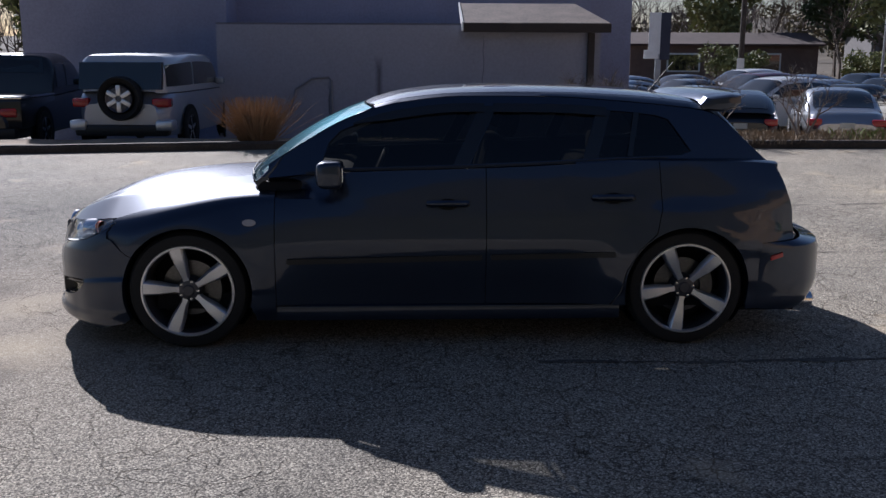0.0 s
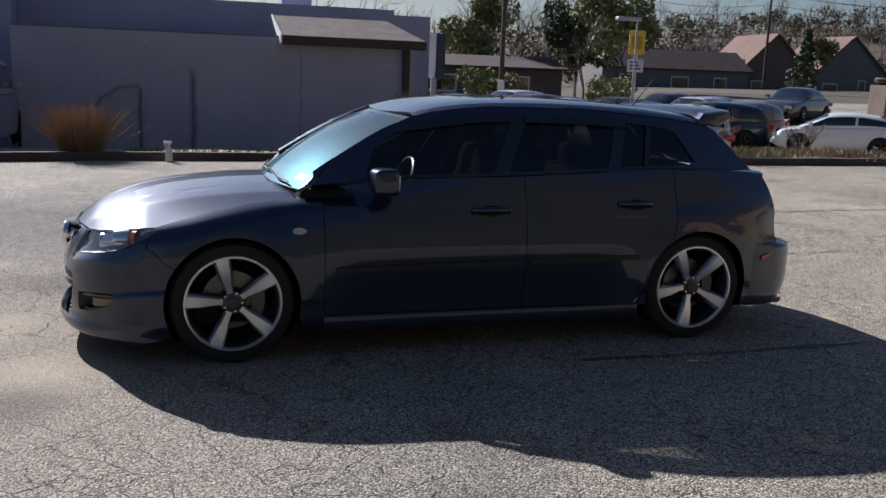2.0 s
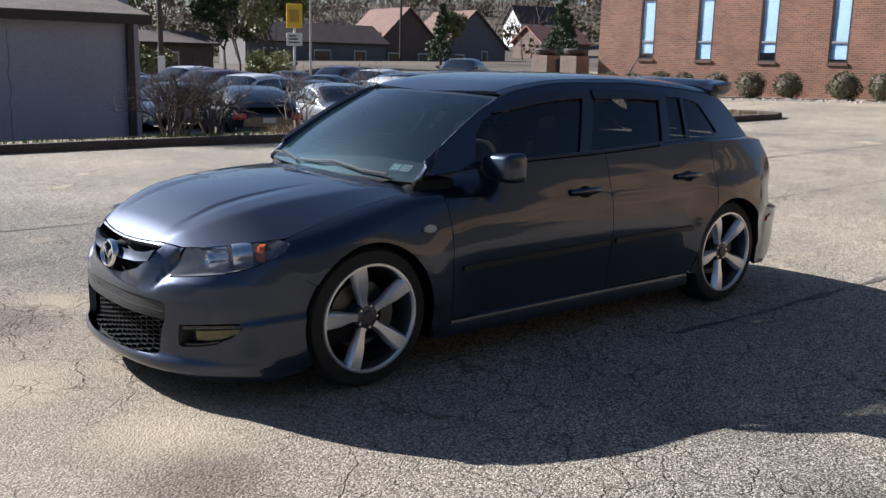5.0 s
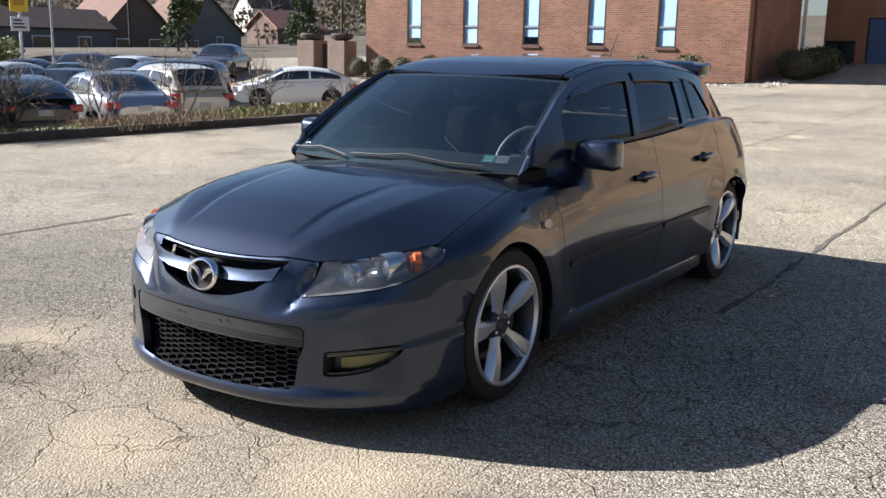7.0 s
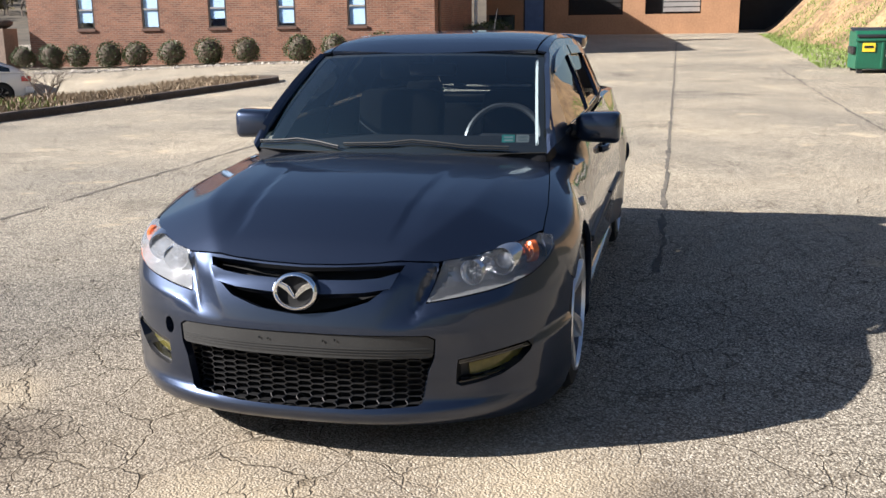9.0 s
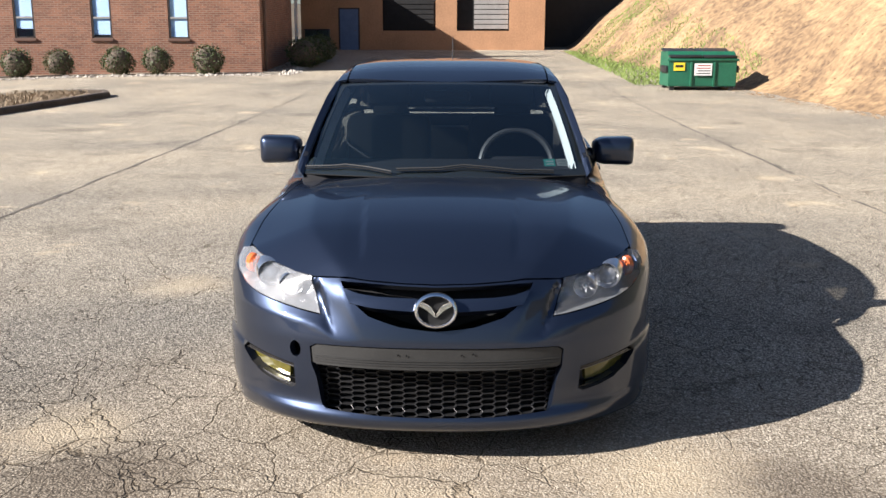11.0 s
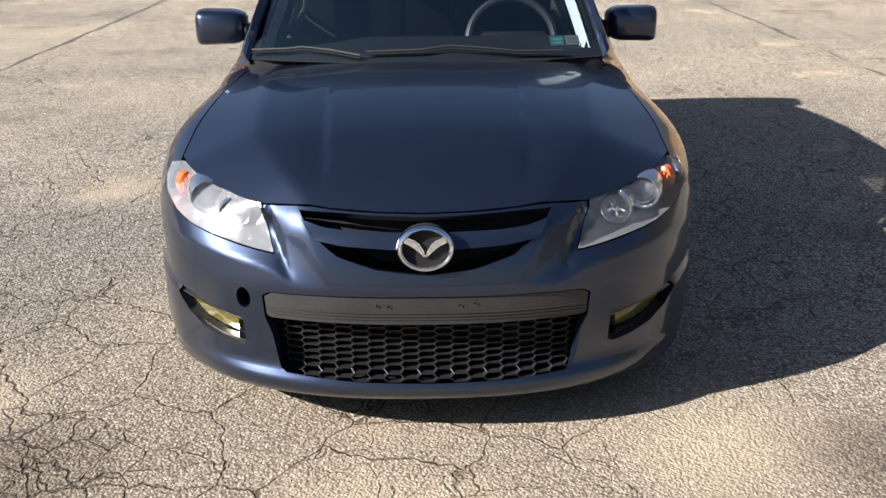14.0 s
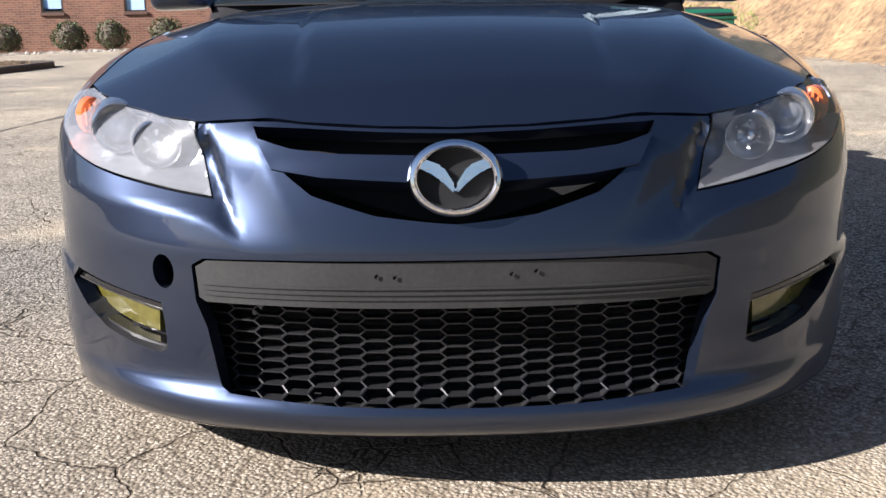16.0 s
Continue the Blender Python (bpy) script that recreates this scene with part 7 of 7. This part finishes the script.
parked_car("pickup_truck", "black pickup truck with chrome bed rail", "truck", (-7.95, 14.0), 92, 5.4, 1.95, 1.82, BLACKP,
           [(-2.7, 1.0), (0.6, 1.1), (1.2, 1.12), (2.7, 1.02)], [(-0.75, 1.05), (-0.65, 1.55), (-0.5, 1.78), (0.4, 1.82), (0.8, 1.72), (1.2, 1.35), (1.5, 1.1)], (1.42, 0.85, -0.55, -0.68), box_k=4.0, square=7.0, wheel_r=0.39, clear=0.32, bed=-0.8)

hatch("parked_hatchback", "black hatchback parked behind the planted strip", (7.9, 17.4), 74, BLACKP)
sedan("parked_sedan", "silver sedan parked behind the planted strip", (10.3, 17.3), 73, SILVER)
wagon("parked_suv", "pearl white SUV parked behind the planted strip", (12.9, 18.2), 72, GOLD)
hatch("parked_coupe", "white three-door coupe parked side-on by the strip", (20.2, 20.4), 138, WHITEP)
wagon("parked_suv", "dark teal SUV in the lower car park", (17.2, 24.0), 160, TEAL)
row = [(sedan, "parked_sedan", "grey sedan in a packed row", GREYP), (hatch, "parked_hatchback", "pale blue hatchback in a packed row", BLUEP), (wagon, "parked_suv", "white SUV in a packed row", WHITEP), (sedan, "parked_sedan", "black sedan in a packed row", BLACKP), (hatch, "parked_hatchback", "silver hatchback in a packed row", SILVER), (wagon, "parked_suv", "maroon SUV in a packed row", REDP)]
kinds = []
for fn, nm, lab, pt in row:
    kinds.append(fn(nm, lab, (6.4 + 2.5 * len(kinds), 24.2), 208, pt, group="packed rows of parked cars"))
for k in range(17):
    x, y = (5.2 + 2.55 * k, 29.8) if k < 9 else (6.5 + 2.7 * (k - 9), 36)
    copy_thing(kinds[(k * 5 + 2) % 6], pose(x, y, ground_z(x, y), 0, 0, 206 + 3 * (k % 3)))


# ---- beyond: houses, poles, trees ----
ROOFB, ROOFD = mat("brown_house_roof", (0.17, 0.10, 0.075), 0.9, 0, 0.2, 2, 0, 0.4), mat("dark_house_roof", (0.075, 0.05, 0.045), 0.9, 0, 0.2, 2, 0, 0.4)
SIDING, SIDING2 = mat("grey_siding", (0.16, 0.15, 0.145), 0.8, 0, 0.12, 2, 0, 0.5), mat("tan_house_brick", (0.15, 0.10, 0.08), 0.85, 0, 0.15, 3, 0, 0.6)


def house(name, label, at, turn, w, d, eave, ridge, wall, roof, windows, across=False):
    """A gabled house; the ridge runs along its width, or front to back."""
    t = thing(name, label, "house", at, turn)
    bm = bmesh.new()
    if across:
        prism(bm, [(-w / 2, -1.0), (w / 2, -1.0), (w / 2, eave), (0, ridge), (-w / 2, eave)], -d / 2, d / 2, Matrix(((1, 0, 0, 0), (0, 0, 1, 0), (0, 1, 0, 0), (0, 0, 0, 1))))
    else:
        prism(bm, [(-d / 2, -1.0), (d / 2, -1.0), (d / 2, eave), (0, ridge), (-d / 2, eave)], -w / 2, w / 2, Matrix(((0, 0, 1, 0), (1, 0, 0, 0), (0, 1, 0, 0), (0, 0, 0, 1))))
    bmesh.ops.recalc_face_normals(bm, faces=bm.faces)
    part("wall", bm, wall, t, smooth=False)
    run = w / 2 if across else d / 2
    ang = math.degrees(math.atan2(ridge - eave, run))
    slope = math.hypot(ridge - eave, run) + 0.5
    for s in (-1, 1):
        if across:
            m = Matrix.Translation((0, 0, ridge + 0.1)) @ pose(0, 0, 0, 0, s * ang, 0)
            bm = box(bmesh.new(), (0 if s > 0 else -slope, -d / 2 - 0.4, -0.08), (slope if s > 0 else 0, d / 2 + 0.4, 0.08), 0, m)
        else:
            m = Matrix.Translation((0, 0, ridge + 0.1)) @ pose(0, 0, 0, -s * ang, 0, 0)
            bm = box(bmesh.new(), (-w / 2 - 0.4, 0 if s > 0 else -slope, -0.08), (w / 2 + 0.4, slope if s > 0 else 0, 0.08), 0, m)
        part("roof", bm, roof, t, smooth=False)
    for x, z, ww, hh in windows:
        win = part("window", boxed((x - ww / 2, -d / 2 - 0.08, z), (x + ww / 2, -d / 2 - 0.02, z + hh)), WHITE, t, smooth=False)
        part("pane", boxed((x - ww / 2 + 0.12, -d / 2 - 0.12, z + 0.12), (x + ww / 2 - 0.12, -d / 2 - 0.08, z + hh - 0.12)), CARGLASS, win, smooth=False)
    return t


gz = ground_z
house("long_house", "long low grey house with brown roof", (57.5, 96, -0.4), -6, 18, 8, 3.3, 5.3, SIDING, ROOFD, [(-6, 1.0, 1.8, 1.5), (0.5, 1.0, 2.2, 1.4), (5.5, 1.0, 1.6, 1.4)])
house("gabled_house", "brick house with steep brown gable roof", (71, 97, -0.3), -8, 9, 10, 3.2, 7.6, SIDING2, ROOFB, [(-2, 0.8, 1.8, 1.4), (2.2, 0.8, 1.6, 1.4)], True)
house("gabled_house", "brick house with steep tan gable roof", (82, 97, -0.3), -8, 10, 10, 3.2, 7.8, SIDING, ROOFB, [(-2.6, 0.8, 2.0, 1.4), (1.6, 0.6, 1.0, 2.1)], True)
house("small_house", "small far house with pale red roof", (108, 104, 1.5), -10, 9, 8, 2.6, 5.0, SIDING2, mat("pale_red_roof", (0.36, 0.17, 0.13), 0.9, 0, 0.15, 2), [(0, 0.8, 1.5, 1.3)])
house("small_house", "white far house on the hillside", (128, 128, gz(128, 128) + 1), -20, 9, 8, 3.5, 6.5, WHITE, ROOFD, [(-2, 1.0, 1.2, 1.4), (2, 1.0, 1.2, 1.4)])
house("low_shop", "low dark shop with flat-pitched roof beyond the car park", (24, 70, -0.6), -4, 14, 8, 2.6, 3.4, SIDING2, ROOFD, [(-3, 0.6, 2.5, 1.4), (3, 0.6, 2.5, 1.4)])


def pole(name, label, x, y, h, r, mt, arm=None, cat="pole"):
    t = thing(name, label, cat, (x, y, ground_z(x, y)))
    bm = bmesh.new()
    tube(bm, [(0, 0, -0.3), (0, 0, h)], r, 10, r * 0.7)
    part("shaft", bm, mt, t)
    if arm == "cross":
        part("crossarm", box(bmesh.new(), (-1.2, -0.06, h - 0.7), (1.2, 0.06, h - 0.55)), mt, t, smooth=False)
        for dx in (-1.1, -0.5, 0.5, 1.1):
            part("insulator", box(bmesh.new(), (dx - 0.05, -0.05, h - 0.55), (dx + 0.05, 0.05, h - 0.4)), WHITE, t, smooth=False)
    if arm == "lamp":
        part("lamp_head", box(bmesh.new(), (-1.0, -0.15, h - 0.1), (0.15, 0.15, h + 0.06), 0.03), mt, t)
    return t


WOODP, GALV = mat("weathered_pole_wood", (0.07, 0.055, 0.045), 0.9, 0, 0.3, 20), mat("galvanised_steel", (0.35, 0.36, 0.37), 0.5, 0.6, 0.1, 20)
pole("utility_pole", "dark wooden utility pole beyond the car park", 18.0, 46.0, 10.5, 0.16, WOODP, "cross")
pole("utility_pole", "wooden utility pole by the houses", 66, 88, 11.5, 0.17, WOODP, "cross")
pole("utility_pole", "wooden utility pole far down the road", 98, 84, 11.5, 0.17, WOODP, "cross")
pole("utility_pole", "wooden utility pole behind the shed", -26, 52, 10.5, 0.16, WOODP, "cross")
pole("light_pole", "slim grey car park light pole with flat lamp head", 19.0, 32.4, 4.9, 0.06, GALV, "lamp", "street lamp")
ends = [(-26, 52, 9.6), (18.0, 46.0, 9.6), (66, 88, 10.6), (98, 84, 10.6), (150, 78, 12)]
for dz, off in ((0.0, -1.1), (0.0, 1.1), (-1.2, 0.0), (-1.9, 0.1)):
    t = thing("overhead_wire", "thin black overhead line between utility poles", "cable", group="overhead lines")
    for a, b in zip(ends, ends[1:]):
        za, zb = ground_z(a[0], a[1]) + a[2] + dz, ground_z(b[0], b[1]) + b[2] + dz
        pts = [(a[0] + (b[0] - a[0]) * k / 12 + off, a[1] + (b[1] - a[1]) * k / 12, za + (zb - za) * k / 12 - 1.1 * math.sin(math.pi * k / 12)) for k in range(13)]
        part("span", tube(bmesh.new(), pts, 0.022, 4), BLACK, t, smooth=False)


def pole_sign():
    t = thing("pole_sign", "tall pole sign with yellow box above a white panel", "sign", (28.6, 49.8, ground_z(28.6, 49.8)), -30)
    part("post", tube(bmesh.new(), [(0, 0, 0), (0, 0, 4.2)], 0.09, 10), WHITE, t)
    part("yellow_box", box(bmesh.new(), (-0.5, -0.17, 3.7), (0.5, 0.17, 5.2), 0.04), mat("yellow_sign_face", (0.75, 0.50, 0.03), 0.5, 0, 0.05), t)
    part("sign_shape", box(bmesh.new(), (-0.3, -0.19, 4.05), (0.3, -0.17, 4.85), 0.02), mat("dark_yellow_shape", (0.45, 0.28, 0.02), 0.5), t)
    w = part("white_panel", box(bmesh.new(), (-0.5, -0.10, 2.6), (0.5, 0.10, 3.4), 0.02), WHITE, t)
    for k in range(3):
        part("printed_bar", box(bmesh.new(), (-0.36, -0.115, 2.77 + 0.2 * k), (0.33 - 0.1 * k, -0.10, 2.86 + 0.2 * k)), BLACK, w, smooth=False)
    t = thing("board_sign", "white and dark blue board sign on a post", "sign", (10.3, 34.0, ground_z(10.3, 34)), -12)
    part("post", boxed((-0.12, -0.1, 0), (0.12, 0.1, 3.9), 0.01), GALV, t, smooth=False)
    part("white_panel", boxed((-0.42, -0.16, 2.35), (0.05, -0.06, 4.0), 0.01), WHITE, t, smooth=False)
    part("white_panel", boxed((-0.60, -0.18, 2.15), (0.0, -0.08, 2.5), 0.01), WHITE, t, smooth=False)
    part("dark_panel", boxed((0.05, -0.16, 2.1), (0.45, -0.06, 4.0), 0.01), mat("navy_panel", (0.02, 0.025, 0.05), 0.5), t, smooth=False)
    t = thing("pole_notice", "small white notice on the utility pole", "sign", (17.9, 45.75, ground_z(18, 46)))
    part("plate", boxed((-0.2, -0.04, 1.0), (0.2, 0.0, 2.0), 0.01), WHITE, t, smooth=False)


pole_sign()


def leafy_tree(name, label, x, y, h, r, seed, leaf, squash=1.0, n=5200):
    t = thing(name, label, "tree", (x, y, ground_z(x, y)))
    pairs = branching((0, 0, 0), h * 0.42, 0.05 * h * 0.35, 3, seed, 0.5, 4)
    cloud("trunk", [sticks(pairs)], BARK, t)
    rr = np.random.default_rng(seed)
    pcs = []
    for k in range(11):
        a, q = rr.uniform(0, 6.28), rr.uniform(0, 0.75) * r
        c = np.array([q * math.cos(a), q * math.sin(a), h * rr.uniform(0.38, 0.88)])
        s = r * rr.uniform(0.28, 0.5)
        v, f = leaves(n // 11, (s, s, s * squash), 0.09 + 0.012 * h, seed * 20 + k, 0.45, 4)
        pcs.append((v + c, f))
    cloud("crown", pcs, leaf, t)


def conifer(x, y, h, r, seed):
    t = thing("conifer", "small ragged pine tree before the houses", "tree", (x, y, ground_z(x, y)), group="young pines")
    rr = np.random.default_rng(seed)
    part("trunk", tube(bmesh.new(), [(0, 0, 0), (0, 0, h * 0.95)], 0.12, 8, 0.03), BARK, t)
    pcs = []
    for k in range(44):
        z = h * (0.12 + 0.86 * k / 44)
        a = rr.uniform(0, 6.28)
        q = r * (1 - 0.86 * k / 44) * rr.uniform(0.4, 0.8)
        s = r * (0.40 - 0.27 * k / 44)
        v, f = leaves(110, (s, s, s * 0.55), 0.12, seed * 50 + k, 0.2, 3)
        pcs.append((v + (q * math.cos(a), q * math.sin(a), z), f))
    cloud("crown", pcs, PINE, t)


leafy_tree("leafy_tree", "broad olive-green tree beyond the car park", 34, 64, 10.5, 4.2, 3, OLIVE)
leafy_tree("leafy_tree", "dark green tree beside the shop", 34.5, 71, 8.5, 3.4, 4, PINE)
leafy_tree("leafy_tree", "pale olive tree near the road", 27, 76, 9.5, 3.6, 6, OLIVE)
leafy_tree("round_bush", "low yellow-green bush beyond the car park", 22, 58, 2.6, 2.3, 5, OLIVE, 0.8, 3600)
leafy_tree("round_bush", "low green bush by the road", 28, 52, 2.0, 1.8, 9, OLIVE, 0.8, 2600)
leafy_tree("leafy_tree", "thin olive tree by the houses", 62, 74, 6.2, 1.9, 7, OLIVE)
leafy_tree("leafy_tree", "green tree behind the tall building", -17, 40, 7, 2.6, 8, OLIVE)
conifer(54.5, 66.5, 5.8, 1.7, 1), conifer(66, 62, 7.2, 2.1, 2), conifer(71, 66, 6.0, 1.9, 3), conifer(85, 80, 7.5, 2.2, 4)


def bare_trees():
    r = np.random.default_rng(12)
    for x, y, h, sd in ((28.5, 57, 8, 1), (40, 72, 9, 2), (33, 80, 10, 3), (12, 66, 10, 4), (48, 92, 10, 5), (94, 96, 9, 6), (-14, 46, 8, 7)):
        t = thing("bare_tree", "leafless spring tree beyond the car park", "tree", (x, y, ground_z(x, y)), group="bare trees")
        cloud("trunk", [sticks(branching((0, 0, 0), h * 0.34, 0.14, 5, sd, 0.5, 3))], BARK, t)
    pairs = []
    for k in range(820):
        x, y = r.uniform(-110, 260), r.uniform(104, 215)
        h = r.uniform(6, 11)
        branching((x, y, ground_z(x, y) - 0.3), h * 0.42, 0.15, 3, 1000 + k, 0.42, 3, (r.normal() * 0.1, r.normal() * 0.1, 1), pairs)
    tagged(cloud("far_woods", [sticks(pairs)], mat("far_grey_brown_wood", (0.17, 0.13, 0.105), 0.9, 0, 0.3, 0.3, 0, 0.05)), "leafless woods covering the hillside beyond the houses", "woods", kind="stuff")
    pcs = []
    for k in range(420):
        x, y = r.uniform(-60, 240), r.uniform(100, 225)
        v, f = leaves(90, (2.6, 2.6, 2.0), 0.45, 3000 + k, 0.3, 4)
        pcs.append((v + (x, y, ground_z(x, y) + r.uniform(1.2, 4)), f))
    tagged(cloud("far_undergrowth", pcs, mat("brown_olive_scrub", (0.14, 0.115, 0.06), 0.9, 0, 0.4, 0.2, 0, 0.05)), "brown and olive undergrowth on the far hillside", "undergrowth", kind="stuff")


bare_trees()
